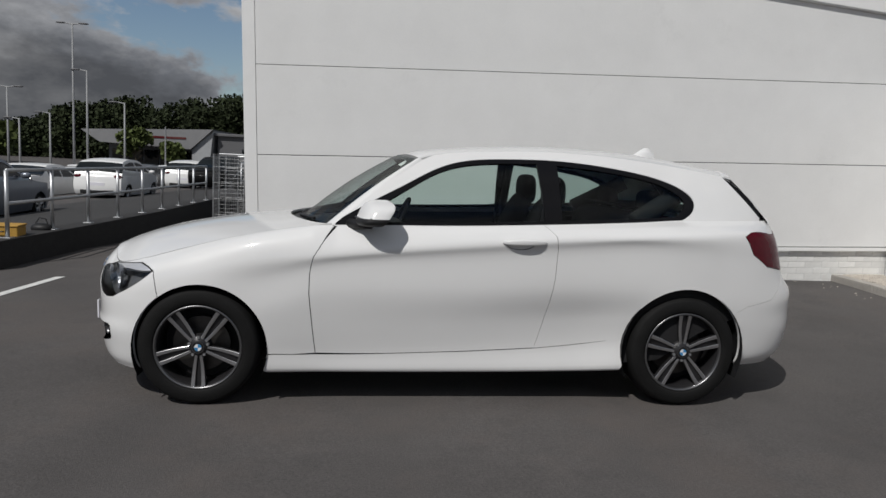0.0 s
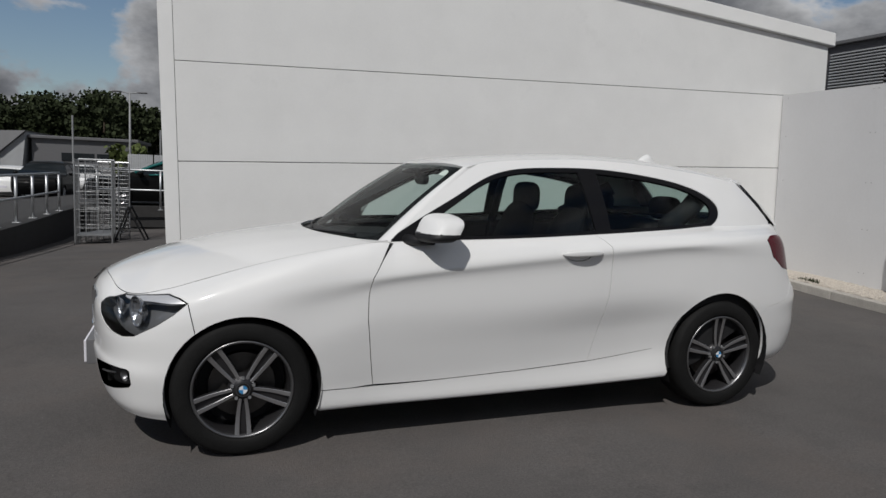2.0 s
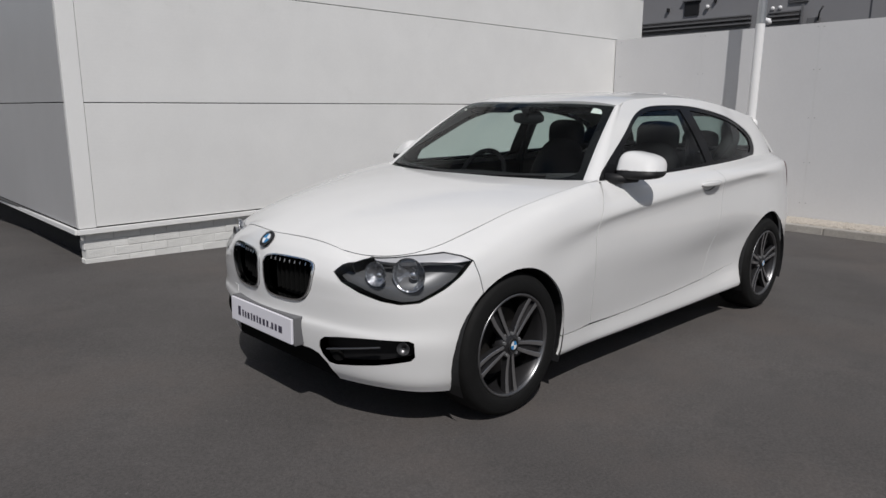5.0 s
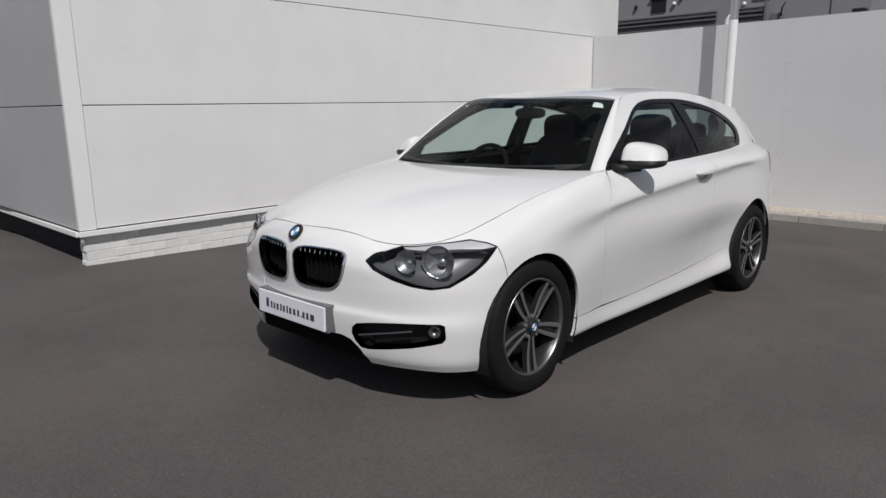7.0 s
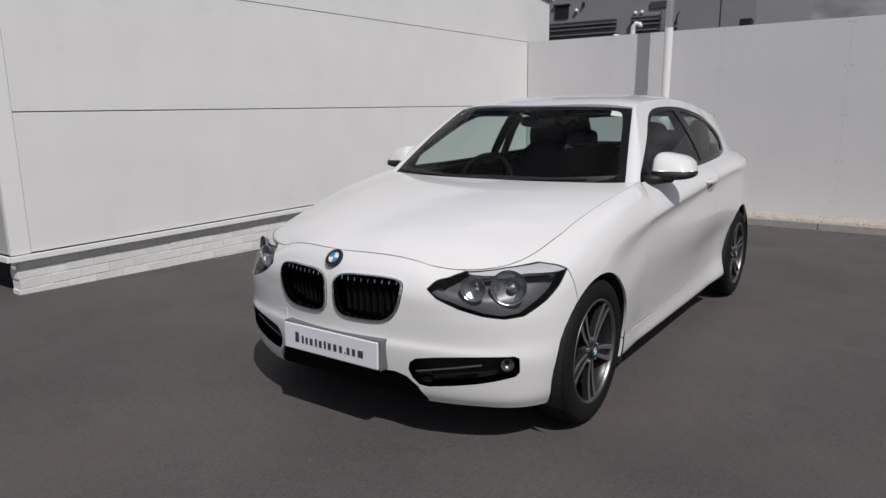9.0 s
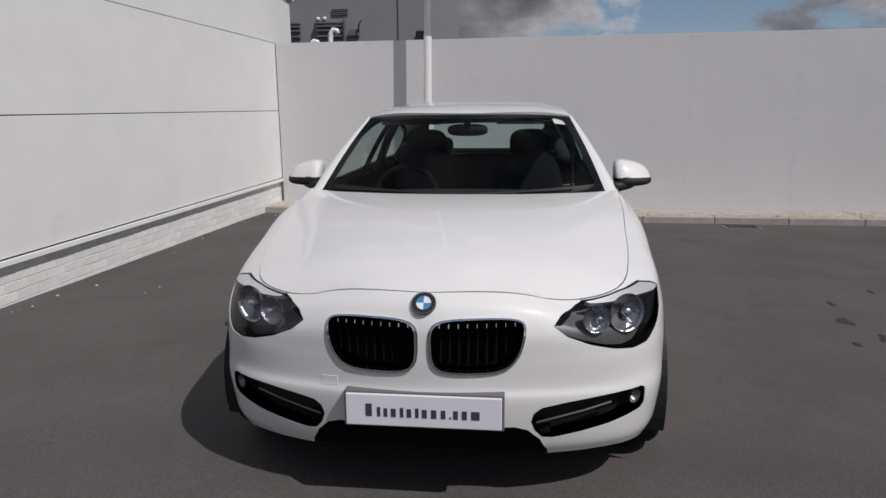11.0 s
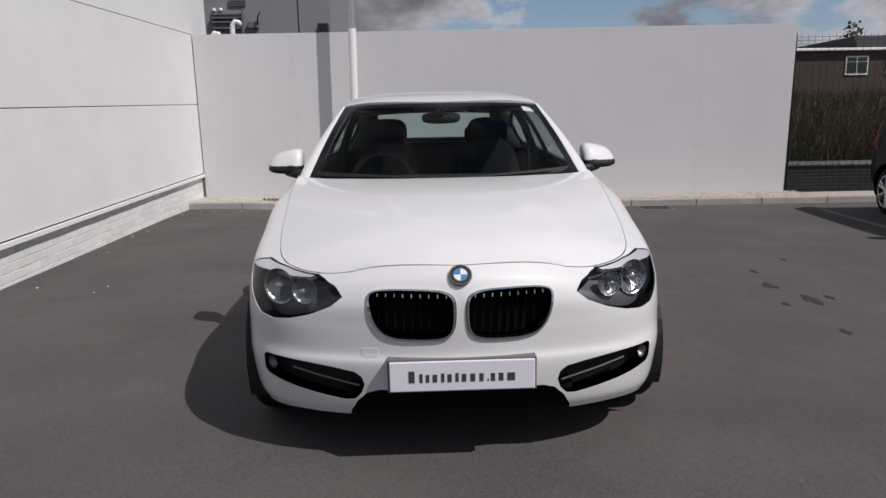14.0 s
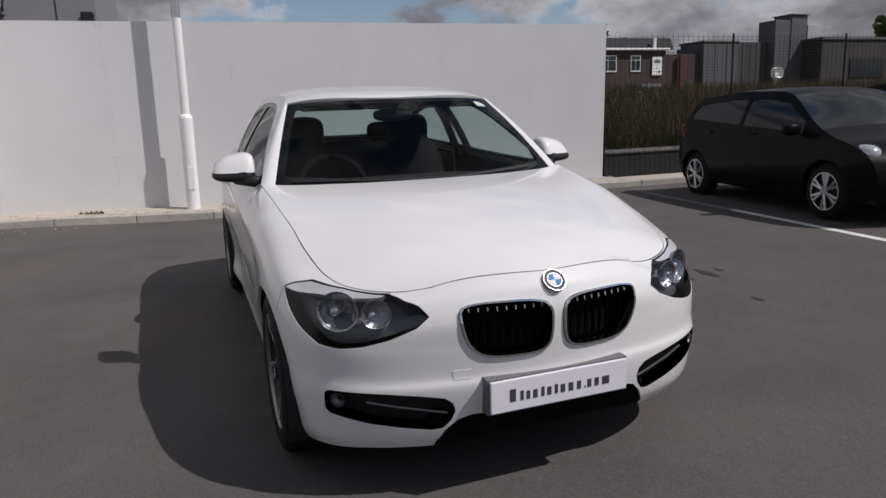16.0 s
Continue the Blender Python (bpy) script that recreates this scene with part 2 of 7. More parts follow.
def add_tube(bm, path, radius, sides=10, cap=True, radii=None):
    """A tube along a path of points."""
    path = [Vector(p) for p in path]
    rings = []
    for i, p in enumerate(path):
        a = path[min(i + 1, len(path) - 1)] - path[max(i - 1, 0)]
        a.normalize()
        u = a.orthogonal().normalized() if i == 0 else (u - a * u.dot(a)).normalized()
        w = a.cross(u)
        r = radii[i] if radii else radius
        rings.append([bm.verts.new(p + r * (math.cos(k * math.tau / sides) * u + math.sin(k * math.tau / sides) * w)) for k in range(sides)])
    for a, b in zip(rings, rings[1:]):
        for k in range(sides):
            bm.faces.new((a[k], a[(k + 1) % sides], b[(k + 1) % sides], b[k]))
    if cap:
        bm.faces.new(rings[0][::-1])
        bm.faces.new(rings[-1])
    return bm


def tube(path, radius, sides=10, radii=None):
    return add_tube(bmesh.new(), path, radius, sides, True, radii)


def smooth01(a):
    a = min(1.0, max(0.0, a))
    return a * a * (3 - 2 * a)


FOOT_X, FOOT_Z = (-6.0, -3.0, -0.6, 1.0, 2.8, 5.0, 6.65, 8.0), (-0.13, -0.09, 0.012, 0.026, 0.050, 0.096, 0.118, 0.130)


def ground_z(x, y):
    """The yard falls gently along the car, and rises to the building's inner corner."""
    near_wall = smooth01((y - 0.9) / 2.3)
    dip = -0.045 * min(6.5, max(0.0, y - 5.5)) * smooth01((2.0 - x) / 2.0)
    lean = 0.0095 * min(6.8, max(-0.8, x)) - 0.010
    foot = float(np.interp(x, FOOT_X, FOOT_Z))
    return lean + (foot - lean) * near_wall + dip

# ---- ground ----
def ground_sheet():
    xs = [-900, -300, -100, -45] + [-20 + 0.5 * i for i in range(73)] + [30, 60, 130, 320, 900]
    ys = [-900, -300, -100, -45, -28] + [-14 + 0.5 * i for i in range(69)] + [30, 60, 130, 320, 900]
    bm = bmesh.new()
    grid = [[bm.verts.new((x, y, ground_z(x, y))) for y in ys] for x in xs]
    for a, b in zip(grid, grid[1:]):
        for k in range(len(ys) - 1):
            bm.faces.new((a[k], b[k], b[k + 1], a[k + 1]))
    return part("ground", bm, ASPHALT, None, "worn dark grey asphalt yard, faintly patched", True)


tagged(ground_sheet(), "worn dark grey asphalt yard with faint patches", "asphalt", kind="structure")

# ---- the white building ----
TILT = -1.9
B = pose(0, 0, 0, 0, TILT, 0)                      # the yard falls away from the level building
YW, X0, X1 = 3.382, -0.458, 8.16                     # front wall plane, its two ends
LIP, SEAM_A, SEAM_B = 0.330, 1.345, 2.330
wall_turn = pose(X0, YW, 0)
front = thing("wall_front", "white ribbed metal cladding wall on a low painted brick plinth", "wall", B @ wall_turn, kind="structure")
L = X1 - X0
ROOF_L, ROOF_R = 4.02, 3.09                        # the parapet falls towards the boarded corner


def roof_at(x):
    return ROOF_L + (ROOF_R - ROOF_L) * x / L


def slab(pts, y0, y1):
    """An upright plate: a polygon in x and z, from y0 to y1."""
    bm = bmesh.new()
    a = [bm.verts.new((x, y0, z)) for x, z in pts]
    b = [bm.verts.new((x, y1, z)) for x, z in pts]
    bm.faces.new(a)
    bm.faces.new(b[::-1])
    for i in range(len(pts)):
        j = (i + 1) % len(pts)
        bm.faces.new((a[j], a[i], b[i], b[j]))
    bmesh.ops.recalc_face_normals(bm, faces=bm.faces)
    return bm


GAP = 0.008
part("backing", slab([(0.02, LIP + 0.02), (L - 0.02, LIP + 0.02), (L - 0.02, roof_at(L) - 0.10), (0.02, roof_at(0) - 0.10)], 0.02, 0.20), DARK_GAP, front)
for name, lo, hi in (("panel", LIP, SEAM_A), ("panel", SEAM_A, SEAM_B)):
    part(name, box((0.14, 0, lo + GAP / 2), (L, 0.03, hi - GAP / 2), 0.003), CLADDING, front)
part("panel", slab([(0.14, SEAM_B + GAP / 2), (L, SEAM_B + GAP / 2), (L, roof_at(L) - 0.07), (0.14, roof_at(0.14) - 0.064)], 0, 0.03), CLADDING, front)
part("corner_flashing", box((0.0, -0.006, LIP), (0.136, 0.03, roof_at(0) - 0.065), 0.003), TRIM_WHITE, front)
part("drip_lip", box((-0.012, -0.022, LIP - 0.050), (L, 0.0, LIP - 0.006), 0.004), TRIM_WHITE, front)
coping = bmesh.new()
rows = []
for x, top in ((-0.1, roof_at(0)), (L + 0.07, roof_at(L) - 0.012)):
    rows.append([coping.verts.new((x, y, top + z)) for y, z in ((0.2, 0.10), (-0.03, 0.13), (-0.046, 0.12), (-0.05, -0.045), (-0.040, -0.06), (0.2, -0.06))])
for k in range(6):
    coping.faces.new((rows[0][k], rows[0][(k + 1) % 6], rows[1][(k + 1) % 6], rows[1][k]))
coping.faces.new(rows[0][::-1])
coping.faces.new(rows[1])
bmesh.ops.recalc_face_normals(coping, faces=coping.faces)
part("coping", coping, TRIM_WHITE, front, "white eaves trim")

side = thing("wall_side", "clad return wall of the building, its dimmer side coloured light grey", "wall", B @ wall_turn @ pose(0, 0, 0, 0, 0, -0.9), kind="structure")
DEEP = 5.7
part("backing", box((0.02, 0.21, LIP + 0.02), (0.2, DEEP - 0.02, ROOF_L - 0.02)), DARK_GAP, side)
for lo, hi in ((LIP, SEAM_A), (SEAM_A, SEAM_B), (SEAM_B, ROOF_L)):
    part("panel", box((-0.004, 0.035, lo + GAP / 2), (0.02, DEEP, hi - GAP / 2), 0.003), CLADDING_DIMMED, side)
part("drip_lip", box((-0.03, 0.004, LIP - 0.050), (-0.006, DEEP, LIP - 0.006), 0.004), TRIM_WHITE, side)
part("core", box((0.21, 0.21, 0.3), (L - 0.03, DEEP - 0.1, 2.95)), GREY_PANEL, side)

plinth = thing("wall_plinth", "low white painted brick plinth under the cladding", "wall", B @ wall_turn, kind="structure")
part("mortar", box((0.045, 0.0345, -0.6), (L, 0.14, LIP - 0.02)), MORTAR, plinth)
# the shade under the return wall's lip is put into these dark colours
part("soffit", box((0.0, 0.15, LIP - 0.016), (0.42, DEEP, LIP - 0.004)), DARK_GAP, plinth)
part("return_wall", box((0.16, 0.245, -0.6), (0.40, DEEP, LIP - 0.02)), DARK_WALL, plinth, "recessed base wall coloured dark for the shade under the lip")

# ---- boarded screen wall ----
XB, SKEW = 7.256, -2.4                             # foot of the boards, and their turn against the building
screen = thing("wall_screen", "tall pale grey painted board screen wall with screw heads", "wall", B @ pose(XB, 0, 0, 0, 0, SKEW), kind="structure")
TOP = 2.325
ends = [3.37, 1.95, 0.41, -1.09, -2.57, -3.97, -5.31]
part("backing", box((0.03, ends[-1] + 0.01, -0.15), (0.09, ends[0], TOP - 0.01)), DARK_GAP, screen)
for a, b in zip(ends, ends[1:]):
    part("panel", box((0, b + 0.0004, -0.10), (0.03, a - 0.0004, TOP), 0.0006), HOARDING, screen)

# ---- kerb, gravel strip ----
EDGE = pose(0.098, 0, 0, 0, 0, SKEW)
kerb = thing("kerb", "pale concrete kerb stones at the yard's edge", "kerb", EDGE, kind="structure")
y = -30.0


def edged(ob):
    """Lays a strip along the yard's skewed edge."""
    ob.matrix_basis = EDGE @ ob.matrix_basis
    return ob


def on_ground(bm, x):
    """Lets a long piece follow the rise of the yard beside it."""
    for v in bm.verts:
        v.co.z += ground_z(x, v.co.y)
    return bm


while y < 3.6:
    part("kerb_stone", on_ground(box((6.46, y, -0.1), (6.585, y + 0.910, 0.088), 0.012), 6.6), KERB, kerb)
    y += 0.915
strip = bmesh.new()
rng = random.Random(12)
ys = [-5.1 + 0.1 * i for i in range(90)]
rows = [[strip.verts.new((x, y, ground_z(6.6, y) + 0.085 + h + 0.012 * rng.random())) for x, h in ((6.586, -0.03), (6.62, 0.0), (6.80, 0.005), (7.05, 0.008), (7.42, 0.010))] for y in ys]
for a, b in zip(rows, rows[1:]):
    for k in range(4):
        strip.faces.new((a[k], a[k + 1], b[k + 1], b[k]))
bmesh.ops.recalc_face_normals(strip, faces=strip.faces)
tagged(edged(part("gravel_strip", strip, GRAVEL, None)), "narrow strip of pale gravel behind the kerb", "gravel", kind="structure")
pebbles = bmesh.new()
for k in range(6500):
    y, x = 3.5 - 8.7 * rng.random(), 6.60 + 0.72 * rng.random()
    r, z = rng.uniform(0.006, 0.015), ground_z(6.6, y) + 0.091 + 0.012 * (x - 6.6)
    a = rng.random() * 3
    ring = [pebbles.verts.new((x + r * math.cos(a + q) * 1.2, y + r * math.sin(a + q), z)) for q in (0, 1.3, 2.5, 3.8, 5.0)]
    tip = pebbles.verts.new((x, y, z + r * 0.9))
    for q in range(5):
        pebbles.faces.new((ring[q], ring[(q + 1) % 5], tip))
tagged(edged(part("gravel_stones", pebbles, GRAVEL)), "loose pale pebbles along the board wall", "gravel", kind="stuff")

# ---- lamp post ----
pole = thing("lamp_post", "white painted steel lamp post with a wider base sleeve", "lamp post", pose(6.985, 1.06, 0.10, 0.7, TILT, 0))
part("base_sleeve", tube([(0, 0, 0), (0, 0, 1.24), (0, 0, 1.27), (0, 0, 1.29)], 0.085, 32, [0.085, 0.085, 0.075, 0.055]), POLE_WHITE, pole)
part("shaft", tube([(0, 0, 1.25), (0, 0, 2.47)], 0.055, 32), POLE_WHITE, pole, "white painted lower shaft")
part("upper_shaft", tube([(0, 0, 2.47), (0, 0, 7.5)], 0.053, 32), GALV, pole, "bare galvanised upper shaft")
part("access_cover", box((-0.092, -0.04, 0.32), (-0.078, 0.04, 0.62), 0.006), POLE_WHITE, pole)

# bricks of the plinth
brick_me = bpy.data.meshes.new("brick")
bm = box((0, 0, 0), (0.217, 0.10, 0.067), 0.002)
bm.to_mesh(brick_me)
bm.free()
brick_me.materials.append(BRICK_WHITE)
for row in range(6):
    x = 0.055 - 0.11 * (row % 2)
    while x < L - 0.22:
        b = new("brick", brick_me)
        b.parent = plinth
        b.location = (max(x, 0.035), 0.032 + 0.002 * math.sin(7.3 * x + row), LIP - 0.045 - 0.075 * (row + 1) + 0.01)
        x += 0.225

# screw heads on the boards
screw_me = bpy.data.meshes.new("screw_head")
bm = bmesh.new()
bmesh.ops.create_cone(bm, cap_ends=True, segments=8, radius1=0.007, radius2=0.005, depth=0.004, matrix=pose(0, 0, 0, 0, -90, 0))
bm.to_mesh(screw_me)
bm.free()
screw_me.materials.append(mat("dull_screw_head", (0.36, 0.36, 0.365), 0.5, 0.3, vary=0.1))
for i, y in enumerate(ends[1:-1]):
    for z in (0.10, 0.62, 1.18, 1.77, 2.28):
        for dy in (-0.035, 0.035):
            s = new("screw_head", screw_me)
            s.parent = screen
            s.location = (-0.003, y + dy, z)
for y in (ends[-1] + 0.06, ends[0] - 0.1):
    for z in (0.10, 1.18, 1.77, 2.28):
        s = new("screw_head", screw_me)
        s.parent = screen
        s.location = (-0.003, y, z)

# ---- marks on the ground ----
def patch(name, points, material, label, category, lift=0.003):
    bm = bmesh.new()
    bm.faces.new([bm.verts.new((x, y, ground_z(x, y) + lift)) for x, y in points])
    bmesh.ops.recalc_face_normals(bm, faces=bm.faces)
    if bm.faces[:][0].normal.z < 0:
        bmesh.ops.reverse_faces(bm, faces=bm.faces[:])
    return tagged(part(name, bm, material), label, category, kind="structure")


STAIN = mat("oil_stain", (0.022, 0.021, 0.021), 0.7, vary=0.3, scale=9.0, fine=0.3)
rng = random.Random(4)
for x, y, a, b in ((1.87, -2.46, 0.09, 0.04), (1.46, -2.55, 0.12, 0.045), (2.33, -2.57, 0.06, 0.02), (1.36, -2.32, 0.04, 0.02), (2.75, -3.03, 0.06, 0.02), (0.76, -2.35, 0.05, 0.02), (1.50, -2.70, 0.05, 0.02)):
    pts = []
    for k in range(26):
        r = 1 + 0.75 * (rng.random() - 0.5)
        t = k * math.tau / 26
        pts.append((x + a * r * math.cos(t), y + b * r * math.sin(t)))
    patch("oil_stain", pts, STAIN, "small dark oil stain on the asphalt", "stain")
patch("parking_line", [(-2.51, 1.0), (-2.41, 1.0), (-2.29, 3.09), (-2.39, 3.09)], WHITE_LINE, "worn white painted parking line", "line")
patch("parking_line", [(0.9, -4.64), (0.9, -4.74), (3.75, -4.993), (3.75, -4.893)], WHITE_LINE, "worn white painted parking line", "line")
# this stretch lies in the black car's shadow, painted in as darker colour
patch("parking_line", [(3.751, -4.893), (3.751, -4.993), (5.75, -5.17), (5.75, -5.07)], SHADED_LINE, "worn end of a parking line, coloured dark for the car's shadow", "line")
grate = thing("drain_grate", "small iron drain grate beside the kerb", "drain", pose(6.18, -3.08, ground_z(6.18, -3.08), 0, 0, SKEW))
part("grate_frame", box((-0.16, -0.22, -0.03), (0.16, 0.22, 0.006), 0.003), GREY_DARK, grate)
for k in range(7):
    part("grate_bar", box((-0.13, -0.18 + 0.055 * k, 0.0062), (0.13, -0.155 + 0.055 * k, 0.014), 0.002), BLACK, grate)
chips = bmesh.new()
rng = random.Random(17)
spots = [(6.25 + 0.25 * rng.random(), 3.25 - 0.9 * rng.random()) for _ in range(9)] + [(2.28, 3.15), (2.1, 2.63), (2.29, 2.61)]
spots += [(1.2 + 5.2 * rng.random(), 3.33 - 0.12 * rng.random() ** 2) for _ in range(12)]
for x, y in spots:
    r, a, z = rng.uniform(0.005, 0.014), rng.random() * 3, ground_z(x, y)
    ring = [chips.verts.new((x + r * math.cos(a + q) * 1.4, y + r * math.sin(a + q), z)) for q in (0, 1.3, 2.5, 3.8, 5.0)]
    tip = chips.verts.new((x, y, z + r * 0.7))
    for q in range(5):
        chips.faces.new((ring[q], ring[(q + 1) % 5], tip))
tagged(part("stone_chips", chips, GRAVEL), "pale stone chips strewn on the asphalt by the plinth", "gravel", kind="stuff")
moss = bmesh.new()
rng = random.Random(8)
for k in range(160):
    p = Vector((6.66 + 0.05 * rng.random(), 2.55 + 0.28 * rng.random() - 0.14, 0.18))
    d = Vector((rng.random() - 0.5, rng.random() - 0.5, 0.5 + rng.random())) * 0.05
    w = Vector((rng.random() - 0.5, rng.random() - 0.5, 0)) * 0.02
    moss.faces.new([moss.verts.new(q) for q in (p - w, p + w, p + d)])
tagged(edged(part("weed_tuft", moss, FOLIAGE)), "small green weed tuft on the gravel", "plant")

# ---- the white car: curves and charts ----
from mathutils.geometry import delaunay_2d_cdt

PAINT = mat("white_car_paint", (0.695, 0.695, 0.69), 0.42, vary=0.012, scale=3.0, coat=1.0, spec=0.2)
GLOSS_BLACK = mat("gloss_black_trim", (0.008, 0.008, 0.009), 0.15, vary=0.05, spec=0.12)
RUBBER = mat("tyre_rubber", (0.008, 0.008, 0.008), 0.75, vary=0.2, scale=14.0, bump=0.15, bump_scale=90.0, spec=0.18)
CHROME = mat("chrome", (0.72, 0.73, 0.74), 0.10, 1.0, vary=0.03)
RIM_SILVER = mat("machined_alloy", (0.46, 0.46, 0.47), 0.28, 0.9, vary=0.05, scale=20.0)
RIM_DARK = mat("dark_grey_alloy", (0.035, 0.034, 0.036), 0.35, 0.5, vary=0.08)
RIM_LIP = mat("dulled_rim_lip", (0.20, 0.20, 0.205), 0.35, 0.9, vary=0.1)
BRAKE = mat("brake_steel", (0.10, 0.095, 0.09), 0.45, 0.9, vary=0.15, scale=30.0)
LAMP_DARK = mat("headlamp_housing", (0.105, 0.107, 0.111), 0.38, 0.25, vary=0.1)
LAMP_CHROME = mat("lamp_reflector", (0.38, 0.39, 0.41), 0.24, 0.88, vary=0.08, scale=60.0, bump=0.7, bump_scale=38.0)
SILVER_TRIM = mat("satin_silver_trim", (0.70, 0.70, 0.71), 0.30, 0.6, vary=0.02)
CLOTH = mat("black_seat_cloth", (0.008, 0.008, 0.009), 0.95, vary=0.2, scale=30.0, fine=0.2, fine_scale=300.0, bump=0.2, bump_scale=400.0, spec=0.1)
DASH = mat("soft_black_dash", (0.018, 0.018, 0.019), 0.8, vary=0.1, bump=0.15, bump_scale=500.0, spec=0.2)
HEADLINER = mat("dark_headliner", (0.07, 0.07, 0.07), 0.95, vary=0.06)
RED_LENS = mat("red_lamp_lens", (0.075, 0.002, 0.008), 0.2, vary=0.2, scale=30.0, spec=0.25)
PLATE_WHITE = mat("white_plate", (0.72, 0.71, 0.76), 0.45, vary=0.02)
PLATE_INK = mat("plate_ink", (0.05, 0.045, 0.07), 0.5, vary=0.05)
ROUNDEL_BLUE = mat("blue_enamel", (0.05, 0.22, 0.45), 0.5, vary=0.03, spec=0.1)
ROUNDEL_WHITE = mat("white_enamel", (0.70, 0.71, 0.73), 0.5, vary=0.03, spec=0.1)
STICKER = mat("paper_sticker", (0.75, 0.78, 0.74), 0.7, vary=0.04)
GLASS_SCREEN = glass("windscreen_glass", (0.78, 0.86, 0.84), 0.0, 0.38)
GLASS_SIDE = glass("side_glass", (0.74, 0.83, 0.80), 0.0, 0.6)
GLASS_DARK = glass("tinted_rear_glass", (0.60, 0.70, 0.67), 0.0, 0.6)
GLASS_LAMP = glass("headlamp_lens", (0.93, 0.94, 0.95), 0.0, 0.6)


def curve(ts, vs):
    """A natural cubic through values (rows may be vectors) at the given parameters."""
    ts, vs = np.asarray(ts, float), np.asarray(vs, float)
    flat = vs.reshape(len(ts), -1)
    n, h = len(ts), np.diff(ts)
    a, rhs = np.eye(n), np.zeros_like(flat)
    for i in range(1, n - 1):
        a[i, i - 1:i + 2] = h[i - 1], 2 * (h[i - 1] + h[i]), h[i]
        rhs[i] = 6 * ((flat[i + 1] - flat[i]) / h[i] - (flat[i] - flat[i - 1]) / h[i - 1])
    m = np.linalg.solve(a, rhs)

    def at(t):
        t = np.asarray(t, float)
        i = np.clip(np.searchsorted(ts, t) - 1, 0, n - 2)
        hh, u = h[i][..., None], (t - ts[i])[..., None]
        y0, y1, m0, m1 = flat[i], flat[i + 1], m[i], m[i + 1]
        out = y0 + u * ((y1 - y0) / hh - hh * (2 * m0 + m1) / 6) + u ** 2 * m0 / 2 + u ** 3 * (m1 - m0) / (6 * hh)
        return out.reshape(t.shape + vs.shape[1:])
    return at


def calm(ts, vs):
    """A monotone cubic (no overshoot) through rows of values."""
    ts, vs = np.asarray(ts, float), np.asarray(vs, float)
    flat = vs.reshape(len(ts), -1)
    h = np.diff(ts)[:, None]
    d = np.diff(flat, axis=0) / h
    m = np.zeros_like(flat)
    m[0], m[-1] = d[0], d[-1]
    for i in range(1, len(ts) - 1):
        w1, w2 = 2 * h[i] + h[i - 1], h[i] + 2 * h[i - 1]
        ok = d[i - 1] * d[i] > 0
        with np.errstate(divide="ignore", invalid="ignore"):
            m[i] = np.where(ok, (w1 + w2) / (w1 / np.where(ok, d[i - 1], 1) + w2 / np.where(ok, d[i], 1)), 0)

    def at(t):
        t = np.clip(np.asarray(t, float), ts[0], ts[-1])
        i = np.clip(np.searchsorted(ts, t) - 1, 0, len(ts) - 2)
        hh = h[i]
        u = ((t - ts[i])[..., None]) / hh
        out = ((1 + 2 * u) * (1 - u) ** 2 * flat[i] + u * (1 - u) ** 2 * hh * m[i]
               + u * u * (3 - 2 * u) * flat[i + 1] + u * u * (u - 1) * hh * m[i + 1])
        return out.reshape(t.shape + vs.shape[1:])
    return at


# Hood: height on the centre line, half width and fall to the shut line, along x.
hood_mid = curve([-0.66, -0.63, -0.55, -0.3, 0.05, 0.38, 0.70], [0.728, 0.745, 0.785, 0.868, 0.935, 0.968, 0.985])
hood_half = curve([-0.63, -0.52, -0.41, -0.25, 0.0, 0.3, 0.55, 0.70], [0.36, 0.51, 0.648, 0.70, 0.735, 0.765, 0.782, 0.784])
hood_fall = calm([-0.66, -0.58, -0.5, -0.41, -0.3, -0.2, 0.0, 0.3, 0.70], [0.060, 0.090, 0.118, 0.124, 0.120, 0.110, 0.092, 0.056, 0.012])


def hood_z(x, y):
    w = np.abs(y) / np.maximum(hood_half(np.clip(x, -0.55, 0.7)), 0.3)
    ridge = 0.0015 * np.exp(-((w - 0.62) / 0.13) ** 2) * np.clip((x + 0.7) / 0.5, 0, 1)
    return hood_mid(x) - hood_fall(x) * w ** 2.3 + ridge


